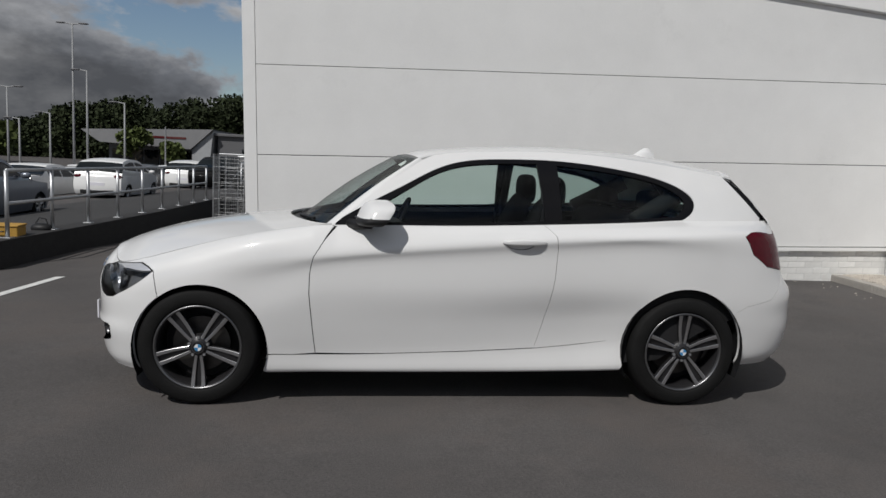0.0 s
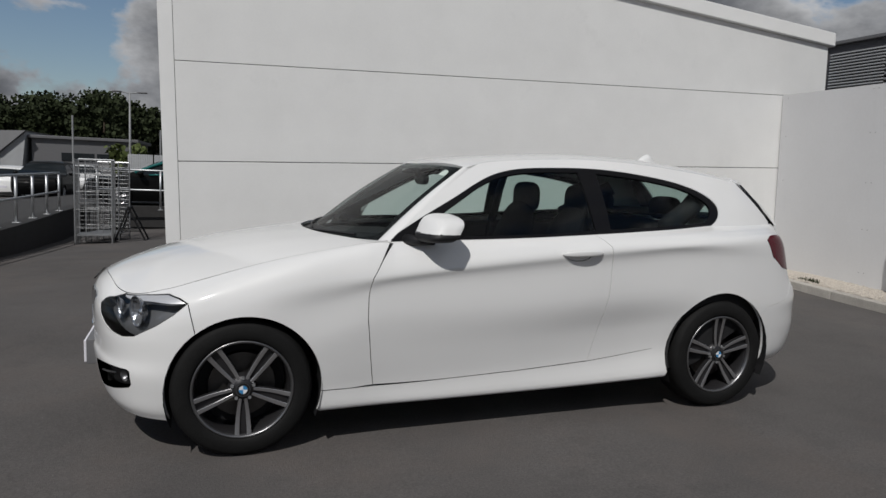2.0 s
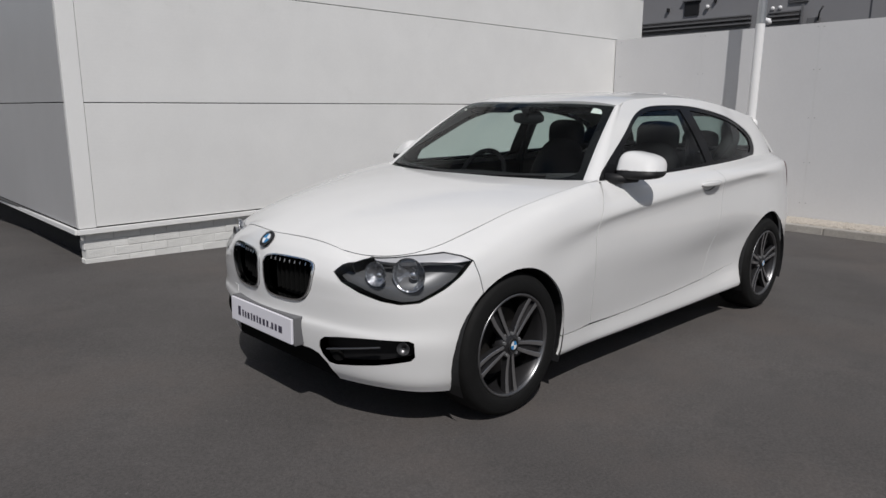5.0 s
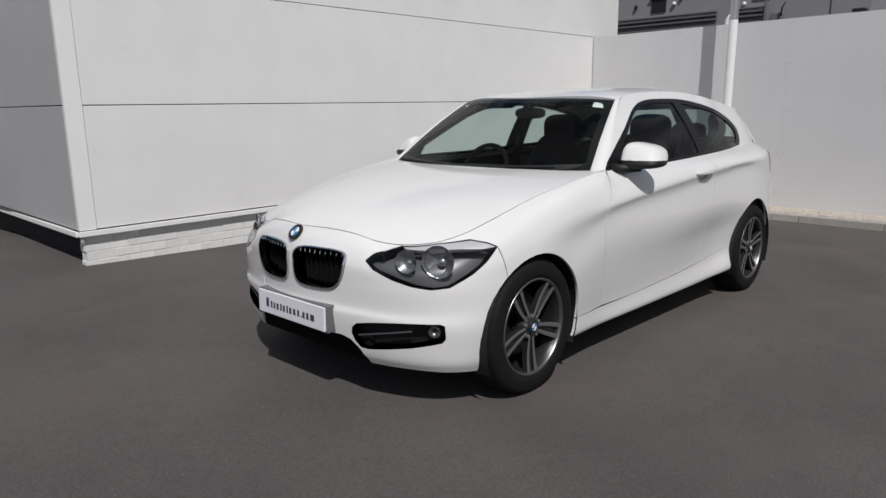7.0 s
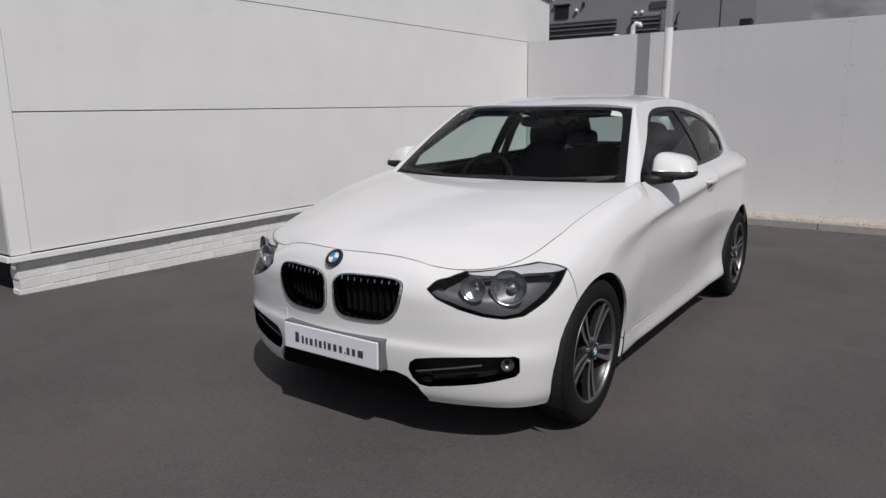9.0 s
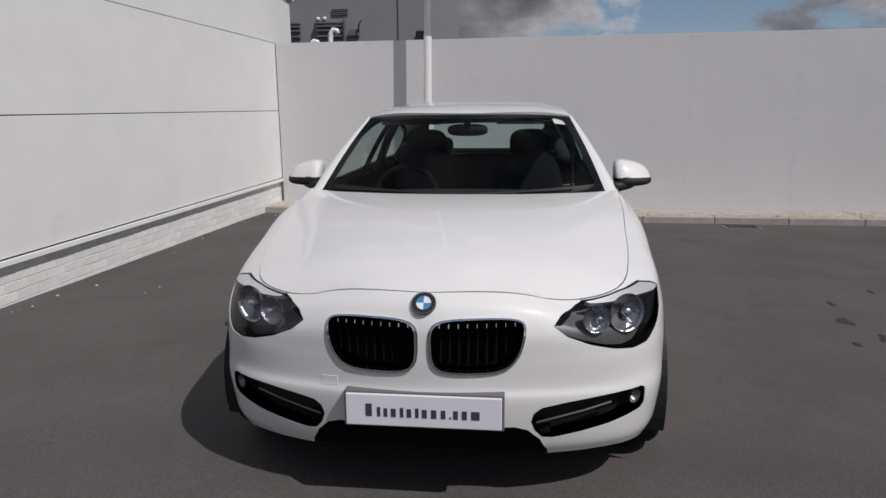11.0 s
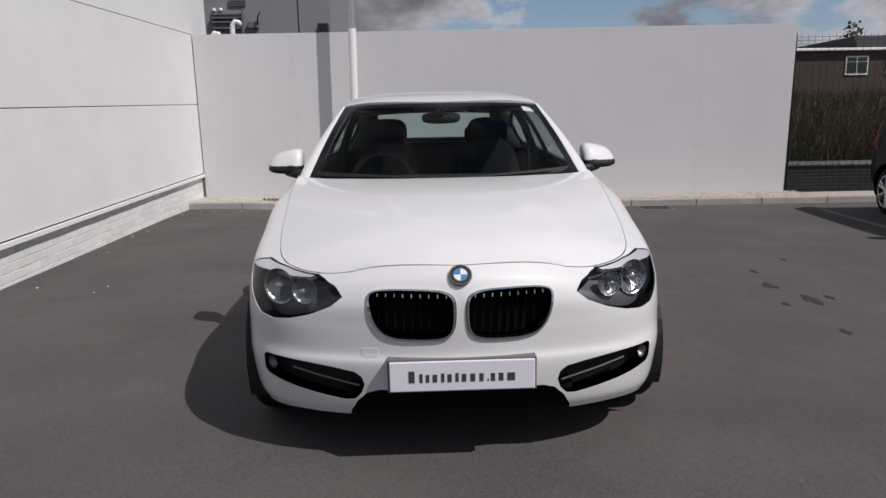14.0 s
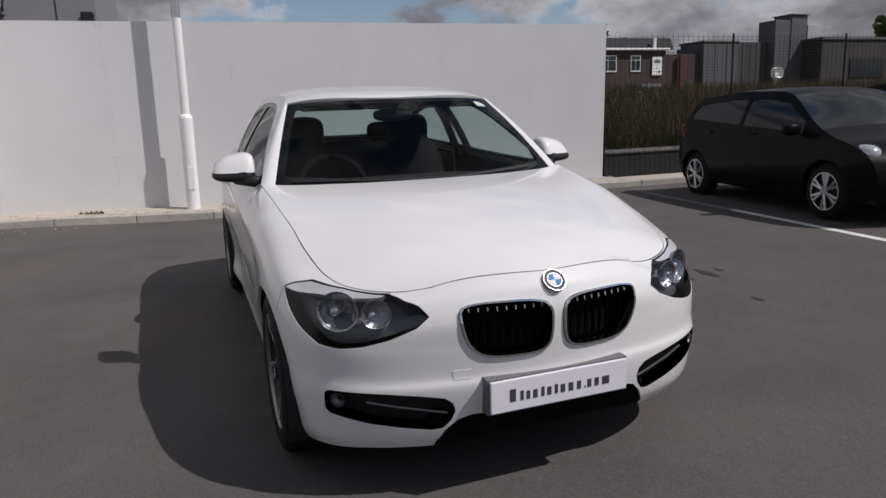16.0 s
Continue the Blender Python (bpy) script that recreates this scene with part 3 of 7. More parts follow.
# Plan outline of the body at its widest, from the middle of the nose round to the middle of the tail,
# and at each of its knots a section: inset from that outline, and height, from the lower edge to the shoulder.
PLAN = [(-0.702, 0), (-0.652, 0.36), (-0.574, 0.60), (-0.460, 0.762), (-0.18, 0.869), (0.0, 0.882), (0.35, 0.880), (0.70, 0.880),
        (1.40, 0.882), (2.00, 0.885), (2.40, 0.888), (2.69, 0.885), (3.10, 0.838), (3.40, 0.71), (3.53, 0.46), (3.59, 0)]
SECTIONS = [
    [(0.055, 0.172), (0.030, 0.225), (0.012, 0.31), (0.002, 0.398), (0.011, 0.44), (0.006, 0.535), (0.006, 0.635), (0.03, 0.7), (0.075, 0.745)],
    [(0.055, 0.172), (0.030, 0.220), (0.012, 0.3), (0.001, 0.39), (0.01, 0.436), (0.007, 0.53), (0.008, 0.615), (0.038, 0.675), (0.087, 0.712)],
    [(0.052, 0.172), (0.028, 0.215), (0.012, 0.29), (0.0, 0.383), (0.009, 0.432), (0.007, 0.53), (0.017, 0.605), (0.056, 0.66), (0.109, 0.697)],
    [(0.050, 0.165), (0.026, 0.21), (0.012, 0.28), (0.0, 0.37), (0.008, 0.44), (0.009, 0.54), (0.026, 0.617), (0.068, 0.678), (0.125, 0.722)],
    [(0.045, 0.155), (0.024, 0.2), (0.01, 0.27), (0.0, 0.36), (0.0, 0.45), (0.004, 0.56), (0.018, 0.66), (0.055, 0.73), (0.146, 0.775)],
    [(0.06, 0.162), (0.03, 0.192), (0.012, 0.27), (0.0, 0.38), (0.0, 0.5), (0.002, 0.62), (0.022, 0.72), (0.066, 0.79), (0.143, 0.83)],
    [(0.07, 0.152), (0.03, 0.172), (0.022, 0.27), (0.01, 0.38), (0.0, 0.52), (0.008, 0.67), (0.004, 0.775), (0.042, 0.865), (0.112, 0.915)],
    [(0.08, 0.152), (0.046, 0.172), (0.044, 0.265), (0.024, 0.42), (0.006, 0.6), (0.010, 0.751), (0.0, 0.812), (0.034, 0.885), (0.092, 0.957)],
    [(0.08, 0.157), (0.046, 0.177), (0.052, 0.29), (0.034, 0.45), (0.006, 0.62), (0.011, 0.806), (0.0, 0.875), (0.03, 0.93), (0.08, 0.975)],
    [(0.08, 0.167), (0.046, 0.187), (0.062, 0.315), (0.048, 0.48), (0.008, 0.65), (0.011, 0.851), (0.0, 0.922), (0.036, 0.968), (0.092, 1.0)],
    [(0.06, 0.182), (0.02, 0.212), (0.036, 0.36), (0.026, 0.5), (0.003, 0.66), (0.011, 0.876), (0.0, 0.946), (0.05, 0.99), (0.118, 1.02)],
    [(0.05, 0.202), (0.015, 0.25), (0.004, 0.4), (0.0, 0.5), (0.0, 0.64), (0.009, 0.86), (0.006, 0.957), (0.065, 1.005), (0.155, 1.037)],
    [(0.06, 0.202), (0.02, 0.26), (0.005, 0.4), (0.0, 0.5), (0.0, 0.61), (0.014, 0.81), (0.032, 0.965), (0.085, 1.012), (0.16, 1.045)],
    [(0.08, 0.202), (0.03, 0.27), (0.0, 0.4), (0.0, 0.52), (0.002, 0.63), (0.05, 0.74), (0.085, 0.89), (0.12, 0.98), (0.165, 1.05)],
    [(0.1, 0.202), (0.04, 0.27), (0.0, 0.4), (0.0, 0.52), (0.008, 0.64), (0.08, 0.72), (0.12, 0.88), (0.15, 0.98), (0.185, 1.055)],
    [(0.1, 0.202), (0.04, 0.27), (0.0, 0.4), (0.0, 0.52), (0.01, 0.64), (0.085, 0.72), (0.125, 0.88), (0.155, 0.98), (0.19, 1.06)],
]
plan = np.array(PLAN)
chord = np.r_[0, np.cumsum(np.hypot(*np.diff(plan, axis=0).T))]
LONG, TALL = chord[-1], 0.9
plan_full = np.r_[(plan[2:0:-1] * (1, -1)), plan, (plan[-2:-4:-1] * (1, -1))]
chord_full = np.r_[-chord[2:0:-1], chord, 2 * LONG - chord[-2:-4:-1]]
plan_at = curve(chord_full, plan_full)
section_at = calm(chord, np.array(SECTIONS))


def lower_skin(uv):
    """The body below the shoulder. u: metres along the outline from the nose, to the car's right above 0 and its left below; v: 0 to TALL, up."""
    u, v = uv[:, 0], uv[:, 1]
    s = np.clip(np.abs(u), 0, LONG)
    p, q = plan_at(s), plan_at(s + 1e-4) - plan_at(s - 1e-4)
    q /= np.linalg.norm(q, axis=1, keepdims=True)
    rows = section_at(s)
    k = np.clip(v / TALL, -0.02, 1.0) * 8
    i = np.clip(np.floor(k).astype(int), 0, 7)
    f = (k - i)[:, None]
    n = np.arange(len(u))

    def row(j):
        return rows[n, np.clip(j, 0, 8)]
    p0, p1, p2, p3 = row(i - 1), row(i), row(i + 1), row(i + 2)
    p0 = np.where((i == 0)[:, None], 2 * p1 - p2, p0)
    p3 = np.where((i == 7)[:, None], 2 * p2 - p1, p3)
    c = 0.5 * (2 * p1 + (p2 - p0) * f + (2 * p0 - 5 * p1 + 4 * p2 - p3) * f ** 2 + (3 * p1 - p0 - 3 * p2 + p3) * f ** 3)
    x, y, z = p[:, 0] + q[:, 1] * c[:, 0], p[:, 1] - q[:, 0] * c[:, 0], c[:, 1]
    # towards the shut line of the hood the shoulder takes the hood's height
    meet = np.clip((k - 6) / 2, 0, 1) ** 2 * np.clip((0.72 - x) / 0.12, 0, 1)
    z = z + meet * (hood_z(x, y) - z) * 0.9
    return np.stack([x, y * np.sign(u + 1e-12), z], 1)


def hood_skin(uv):
    return np.stack([uv[:, 0], uv[:, 1], hood_z(uv[:, 0], uv[:, 1])], 1)


# The shoulder line (x along it) as height and half width, from the lower skin's upper edge.
edge_u = np.linspace(0, LONG, 400)
edge_p = lower_skin(np.stack([edge_u, np.full(400, TALL)], 1))
side_run = (edge_p[:, 0] > 0.3) & (edge_u < chord[13] + 0.1)
order = np.argsort(edge_p[side_run, 0])
belt_x, belt_y, belt_z = edge_p[side_run][order].T


def upper_skin(xz):
    """The glasshouse side of the car's right, as half width over x and z."""
    x, z = xz[:, 0], xz[:, 1]
    up = np.maximum(z - np.interp(x, belt_x, belt_z), -0.02)
    y = np.interp(x, belt_x, belt_y) - up * (0.43 + 0.47 * up)
    return np.stack([x, y, z], 1)


def upper_left(xz):
    return upper_skin(xz) * (1, -1, 1)


roof_edge_z = curve([1.0, 1.17, 1.45, 1.8, 2.2, 2.6, 2.95, 3.1], [1.25, 1.335, 1.383, 1.401, 1.394, 1.358, 1.308, 1.28])
roof_mid_z = curve([1.0, 1.12, 1.45, 1.8, 2.2, 2.6, 2.9, 3.1], [1.334, 1.372, 1.418, 1.440, 1.438, 1.412, 1.370, 1.335])


def roof_half(x):
    return upper_skin(np.stack([x, roof_edge_z(x)], 1))[:, 1]


def roof_skin(uv):
    """u: across, -1 to 1; v: 0 at the windscreen to 1 at the tail spoiler."""
    u, v = uv[:, 0], uv[:, 1]
    x0 = 1.05 + 0.11 * u * u
    x = x0 + v * (3.12 - 0.10 * u * u - x0)
    h = roof_half(x)
    z = roof_edge_z(x) + (roof_mid_z(x) - roof_edge_z(x)) * (1 - np.abs(u) ** 4.2)
    return np.stack([x, h * u, z], 1)


def screen_skin(uv):
    """The windscreen. u: across, -1 to 1; v: 0 at the cowl to 1 at the roof."""
    u, v = uv[:, 0], uv[:, 1]
    lo = np.stack([0.44 + 0.225 * u * u, 0.745 * u, 0.925 + 0.035 * u * u], 1)
    hi = np.stack([1.05 + 0.11 * u * u, roof_half(np.full(len(u), 1.16)) * u, 1.351 - 0.017 * np.abs(u) ** 4.0], 1)
    w = v[:, None]
    out = lo + (hi - lo) * w
    out[:, 2] += 0.028 * np.sin(np.pi * np.clip(v, 0, 1)) * (1 - 0.4 * u * u)
    return out


def tail_skin(uv):
    """Rear screen and hatch above the lamps. u: across; v: 0 low to 1 under the spoiler."""
    u, v = uv[:, 0], uv[:, 1]
    lo = np.stack([3.43 - 0.15 * u * u, 0.63 * u, 1.052 - 0.004 * u * u], 1)
    hi = np.stack([3.09 - 0.10 * u * u, 0.545 * u, 1.330 - 0.02 * u * u], 1)
    w = v[:, None]
    out = lo + (hi - lo) * w
    out[:, 0] += 0.03 * np.sin(np.pi * v)
    return out


# ---- panels cut from the charts ----
def inside(poly, pts):
    poly, pts = np.asarray(poly), np.asarray(pts)
    x, y = pts[:, 0][:, None], pts[:, 1][:, None]
    a, b = poly, np.roll(poly, -1, axis=0)
    cross = (a[None, :, 1] > y) != (b[None, :, 1] > y)
    with np.errstate(divide="ignore", invalid="ignore"):
        at = (b[None, :, 0] - a[None, :, 0]) * (y - a[None, :, 1]) / (b[None, :, 1] - a[None, :, 1]) + a[None, :, 0]
    return (np.sum(cross & (x < at), axis=1) % 2).astype(bool)


def dense(poly, step):
    out = []
    for a, b in zip(poly, list(poly[1:]) + [poly[0]]):
        a, b = np.asarray(a, float), np.asarray(b, float)
        n = max(1, int(np.ceil(np.linalg.norm(b - a) / step)))
        out += [a + (b - a) * k / n for k in range(n)]
    return np.array(out)


def rounded(pts, step=0.02, closed=True):
    """A smooth line through points."""
    p = np.asarray(pts, float)
    if closed:
        p = np.r_[p[-3:], p, p[:3]]
    t = np.r_[0, np.cumsum(np.sqrt(np.linalg.norm(np.diff(p, axis=0), axis=1)))]
    f = curve(t, p)
    lo, hi = (t[3], t[-3]) if closed else (t[0], t[-1])
    length = np.linalg.norm(np.diff(p, axis=0), axis=1).sum()
    q = np.linspace(lo, hi, max(8, int(length / step)) + 1)
    return f(q[:-1] if closed else q)


def grown(poly, d):
    """A closed outline moved outwards by d (inwards below 0)."""
    p = np.asarray(poly, float)
    area = 0.5 * np.sum(p[:, 0] * np.roll(p[:, 1], -1) - np.roll(p[:, 0], -1) * p[:, 1])
    t = np.roll(p, -1, axis=0) - np.roll(p, 1, axis=0)
    t /= np.linalg.norm(t, axis=1, keepdims=True) + 1e-12
    n = np.stack([t[:, 1], -t[:, 0]], 1) * np.sign(area)
    return p + n * d


def skin_normals(chart, uv):
    e = 1e-3
    a = chart(uv + (e, 0)) - chart(uv - (e, 0))
    b = chart(uv + (0, e)) - chart(uv - (0, e))
    n = np.cross(a, b)
    return n / (np.linalg.norm(n, axis=1, keepdims=True) + 1e-12)


def panel(name, chart, outer, material, parent, label="", holes=(), step=0.03, thick=0.012, lift=0.0, flip=False, gap=0.0, scale=(1, 1), bowl=None):
    """A sheet cut from a chart along outlines, with a turned-in rim. scale: metres for each unit of the chart."""
    scale = np.asarray(scale, float)
    outers = [np.asarray(o, float) for o in (outer if isinstance(outer, list) and np.ndim(outer[0]) == 2 else [outer])]
    outers = [grown(dense(o * scale, step * 0.7), -gap) for o in outers]
    holes = [grown(dense(np.asarray(h, float) * scale, step * 0.5), gap) for h in holes]
    allp = np.concatenate(outers)
    lo, hi = allp.min(0), allp.max(0)
    gx, gy = np.meshgrid(np.arange(lo[0] + step / 2, hi[0], step), np.arange(lo[1] + step / 2, hi[1], step))
    gx[::2] += step / 2
    grid = np.stack([gx.ravel(), gy.ravel()], 1)
    keep = np.zeros(len(grid), bool)
    for o in outers:
        keep |= inside(o, grid)
    for h in holes:
        keep &= ~inside(grown(h, step * 0.3), grid)
    grid = grid[keep]
    rims = np.concatenate(outers + holes)
    if len(grid):
        far = np.min(np.linalg.norm(grid[:, None] - rims[None], axis=2), axis=1) > step * 0.45
        grid = grid[far]
    verts, edges = [], []
    for loop in outers + holes:
        n0 = len(verts)
        verts += [Vector(p) for p in loop]
        edges += [(n0 + i, n0 + (i + 1) % len(loop)) for i in range(len(loop))]
    verts += [Vector(p) for p in grid]
    vo, _, fo, *_ = delaunay_2d_cdt(verts, edges, [], 0, 1e-6)
    uv = np.array([tuple(v) for v in vo])
    tri = np.array([f for f in fo if len(f) == 3])
    mid = uv[tri].mean(1)
    ok = np.zeros(len(tri), bool)
    for o in outers:
        ok |= inside(o, mid)
    for h in holes:
        ok &= ~inside(h, mid)
    tri = tri[ok]
    xyz, nor = chart(uv / scale), skin_normals(chart, uv / scale)
    if flip != (chart in (lower_skin, roof_skin, screen_skin)):
        nor = -nor
    xyz = xyz + nor * lift
    if bowl is not None:
        xyz = xyz - nor * bowl(uv / scale)[:, None]
    a, b, c = (xyz[tri[:, k]] for k in range(3))
    turn = np.einsum("ij,ij->i", np.cross(b - a, c - a), nor[tri[:, 0]]) < 0
    tri[turn] = tri[turn][:, ::-1]
    used = np.unique(tri)
    index = -np.ones(len(xyz), int)
    index[used] = np.arange(len(used))
    faces = [tuple(index[t]) for t in tri]
    pts, nrm = list(xyz[used]), list(nor[used])
    if thick:
        count = {}
        for t in tri:
            for i in range(3):
                e = (t[i], t[(i + 1) % 3])
                count[e] = count.get(e, 0) + 1
        rim = [e for e in count if (e[1], e[0]) not in count]
        for p, q in rim:
            n0 = len(pts)
            pts += [xyz[p], xyz[q], xyz[q] - nor[q] * thick, xyz[p] - nor[p] * thick]
            side_n = np.cross(xyz[q] - xyz[p], nor[p])
            side_n = side_n / (np.linalg.norm(side_n) + 1e-12)
            nrm += [side_n] * 4
            faces.append((n0 + 1, n0, n0 + 3, n0 + 2))
    me = bpy.data.meshes.new(name)
    me.from_pydata([tuple(p) for p in pts], [], faces)
    me.materials.append(material)
    me.shade_smooth()
    me.normals_split_custom_set_from_vertices([tuple(n) for n in nrm])
    ob = new(name, me)
    ob.parent = parent
    return tagged(ob, label)


GRID_U, GRID_V = np.meshgrid(np.linspace(0, LONG, 700), np.linspace(0, TALL, 160), indexing="ij")
GRID_UV = np.stack([GRID_U.ravel(), GRID_V.ravel()], 1)
GRID_P = lower_skin(GRID_UV)
IS_FRONT = GRID_UV[:, 0] < chord[4]


def find(axis, a, z, sub=None):
    """Chart places (car's right) at which the lower skin has the given x (axis 0) or y (axis 1), and height z."""
    ok = IS_FRONT if axis == 1 else (GRID_UV[:, 0] < chord[12] + 0.15)
    i = np.argmin(np.where(ok, (GRID_P[:, axis] - a) ** 2 + (GRID_P[:, 2] - z) ** 2, 9))
    uv = GRID_UV[i:i + 1].copy()
    for _ in range(6):
        p = lower_skin(uv)[0]
        j = np.stack([(lower_skin(uv + d) - lower_skin(uv - d))[0] / 2e-4 for d in ((1e-4, 0), (0, 1e-4))], 1)[[axis, 2]]
        off = np.array([a - p[axis], z - p[2]])
        if abs(np.linalg.det(j)) < 1e-6:
            break
        uv = uv + np.clip(np.linalg.solve(j, off), -0.02, 0.02)
        uv[:, 1] = np.clip(uv[:, 1], 0, TALL)
    return uv[0]


def side_line(pts):
    return [find(0, x, z) for x, z in pts]


def front_line(pts):
    return [find(1, y, z) for y, z in pts]


def shoulder(x):
    """The place on the shoulder edge at x."""
    i = np.argmin(np.abs(edge_p[:, 0] - x) + (edge_u > chord[12] + 0.2) * 9)
    return np.array([edge_u[i], TALL])


def mirrored(poly):
    return np.asarray(poly) * (-1, 1)


def circle(cx, cz, r, a0, a1, n=30):
    return [(cx + r * math.cos(radians(a0 + (a1 - a0) * i / n)), cz + r * math.sin(radians(a0 + (a1 - a0) * i / n))) for i in range(n + 1)]

# ---- the white car: its parts ----
CAR_M = pose(-0.004, 0.002, 0.009, 0, -0.58, 0)
car = thing("car", "white three-door hatchback with dark alloy wheels, parked on the asphalt", "car", CAR_M)
ARCH_F, ARCH_R = (0.02, 0.290, 0.346), (2.686, 0.305, 0.358)
SEAM_ARCH = 128
lamp_tip = (-0.222, 0.697)
door_front = side_line([(0.65, 0.872), (0.605, 0.80), (0.585, 0.70), (0.583, 0.60), (0.597, 0.46), (0.620, 0.268)])
door_rear = side_line([(1.83, 0.308), (1.862, 0.42), (1.893, 0.56), (1.918, 0.72), (1.925, 0.86), (1.915, 0.94)])
sill_top = side_line([(0.62, 0.260), (1.0, 0.267), (1.4, 0.280), (1.83, 0.303), (2.1, 0.333), (2.24, 0.355)])


def arch(c, a0, a1, n=26):
    return side_line(circle(c[0], c[1], c[2], a0, a1, n))


def along_shoulder(x0, x1, n=30):
    return [shoulder(x0 + (x1 - x0) * i / n) for i in range(n + 1)]


def bottom(x0, x1, n=12):
    """The lower edge from x0 to x1."""
    pts = lower_skin(np.stack([edge_u, np.zeros(400)], 1))
    out = []
    for i in range(n + 1):
        x = x0 + (x1 - x0) * i / n
        j = np.argmin(np.abs(pts[:, 0] - x) + (edge_u > chord[12] + 0.2) * 9)
        out.append(np.array([edge_u[j], 0.0]))
    return out


headlamp = np.array(front_line([(0.428, 0.638), (0.471, 0.604), (0.553, 0.569), (0.637, 0.546), (0.705, 0.537)])
                    + side_line([(-0.448, 0.546), (-0.357, 0.597), (-0.285, 0.645), lamp_tip, (-0.255, 0.716), (-0.300, 0.728)])
                    + [shoulder(-0.40) - (0, 0.012), shoulder(-0.45) - (0, 0.008), shoulder(-0.49) - (0, 0.008)] + front_line([(0.500, 0.688), (0.452, 0.668)]))
kidney = rounded(front_line([(0.334, 0.622), (0.326, 0.655), (0.286, 0.668), (0.18, 0.672), (0.062, 0.665), (0.025, 0.641), (0.019, 0.59),
                             (0.026, 0.528), (0.056, 0.496), (0.15, 0.486), (0.235, 0.490), (0.285, 0.510), (0.318, 0.555)]), 0.012)
fog_slot = dense(front_line([(0.358, 0.312), (0.366, 0.340), (0.392, 0.360), (0.47, 0.374), (0.58, 0.386), (0.68, 0.391), (0.738, 0.392), (0.752, 0.384),
                             (0.752, 0.326), (0.740, 0.310), (0.70, 0.298), (0.62, 0.278), (0.52, 0.260), (0.43, 0.246), (0.395, 0.250), (0.370, 0.278)]), 0.015)
tail_lamp = np.array(side_line([(3.03, 0.965), (3.08, 0.99)]) + [np.array([chord[13] + 0.06, 0.80]), np.array([chord[13] + 0.15, 0.72]), np.array([chord[13] + 0.11, 0.585])]
                     + side_line([(3.20, 0.79), (3.09, 0.862)]))
HALF_GAP = 0.0022

bumper_half = ([np.array([u, 0.0]) for u in np.linspace(0, bottom(-0.31, -0.31, 1)[0][0], 20)] + arch(ARCH_F, 199, SEAM_ARCH, 18)
               + side_line([lamp_tip]) + [shoulder(-0.5)] + [np.array([u, TALL]) for u in np.linspace(shoulder(-0.52)[0], 0, 24)[:-1]])
bumper_outline = np.array(bumper_half[1:] + [np.array([0, TALL])] + [p * (-1, 1) for p in bumper_half[1:][::-1]] + [np.array([0.0, 0.0])])
mouth_half = front_line([(0.30, 0.292), (0.345, 0.278), (0.385, 0.240), (0.410, 0.196)]) + [np.array([find(1, 0.42, 0.192)[0], -0.02])]
mouth = np.array([find(1, 0.001, 0.296)] + mouth_half + [p * (-1, 1) for p in mouth_half[::-1]])
panel("front_bumper", lower_skin, bumper_outline, PAINT, car, step=0.022, gap=HALF_GAP, flip=False,
               holes=[headlamp, mirrored(headlamp), kidney, mirrored(kidney), fog_slot, mirrored(fog_slot), mouth])

fender = np.array([shoulder(-0.50)] + along_shoulder(-0.48, 0.71, 32) + door_front + side_line([(0.50, 0.261), (0.40, 0.263)])
                  + arch(ARCH_F, -4.5, SEAM_ARCH) + side_line([lamp_tip, (-0.30, 0.68)]))
door = np.array([shoulder(0.715)] + door_front + sill_top[1:4] + door_rear[1:] + along_shoulder(1.865, 0.75, 30))
u_hatch = chord[13] - 0.02
quarter = np.array(door_rear + along_shoulder(1.865, 3.1, 26) + [np.array([u_hatch, TALL]), np.array([u_hatch, 0.56])]
                   + side_line([(3.24, 0.60), (3.07, 0.565)]) + arch(ARCH_R, 36, 170) + sill_top[::-1][1:3])
sill = np.array(sill_top + side_line([(2.30, 0.385)]) + arch(ARCH_R, 166, 194, 6) + bottom(2.30, 0.40, 16) + arch(ARCH_F, -20, -5, 4) + side_line([(0.40, 0.261), (0.50, 0.260)]))
rear_bumper = np.array(arch(ARCH_R, 36, -14, 12) + [np.array([u, 0.0]) for u in np.linspace(bottom(3.02, 3.02, 1)[0][0] + 0.02, LONG, 14)]
                       + [np.array([LONG, 0.545]), np.array([u_hatch, 0.555])] + side_line([(3.24, 0.60), (3.07, 0.565)]))
hatch_low = np.array([np.array([u_hatch, 0.56]), np.array([LONG, 0.55]), np.array([LONG, TALL]), np.array([u_hatch, TALL])])
cup = np.array(side_line([(1.712 + 0.072 * math.cos(a), 0.890 + 0.026 * math.sin(a)) for a in np.linspace(0, math.tau, 25)[:-1]]))
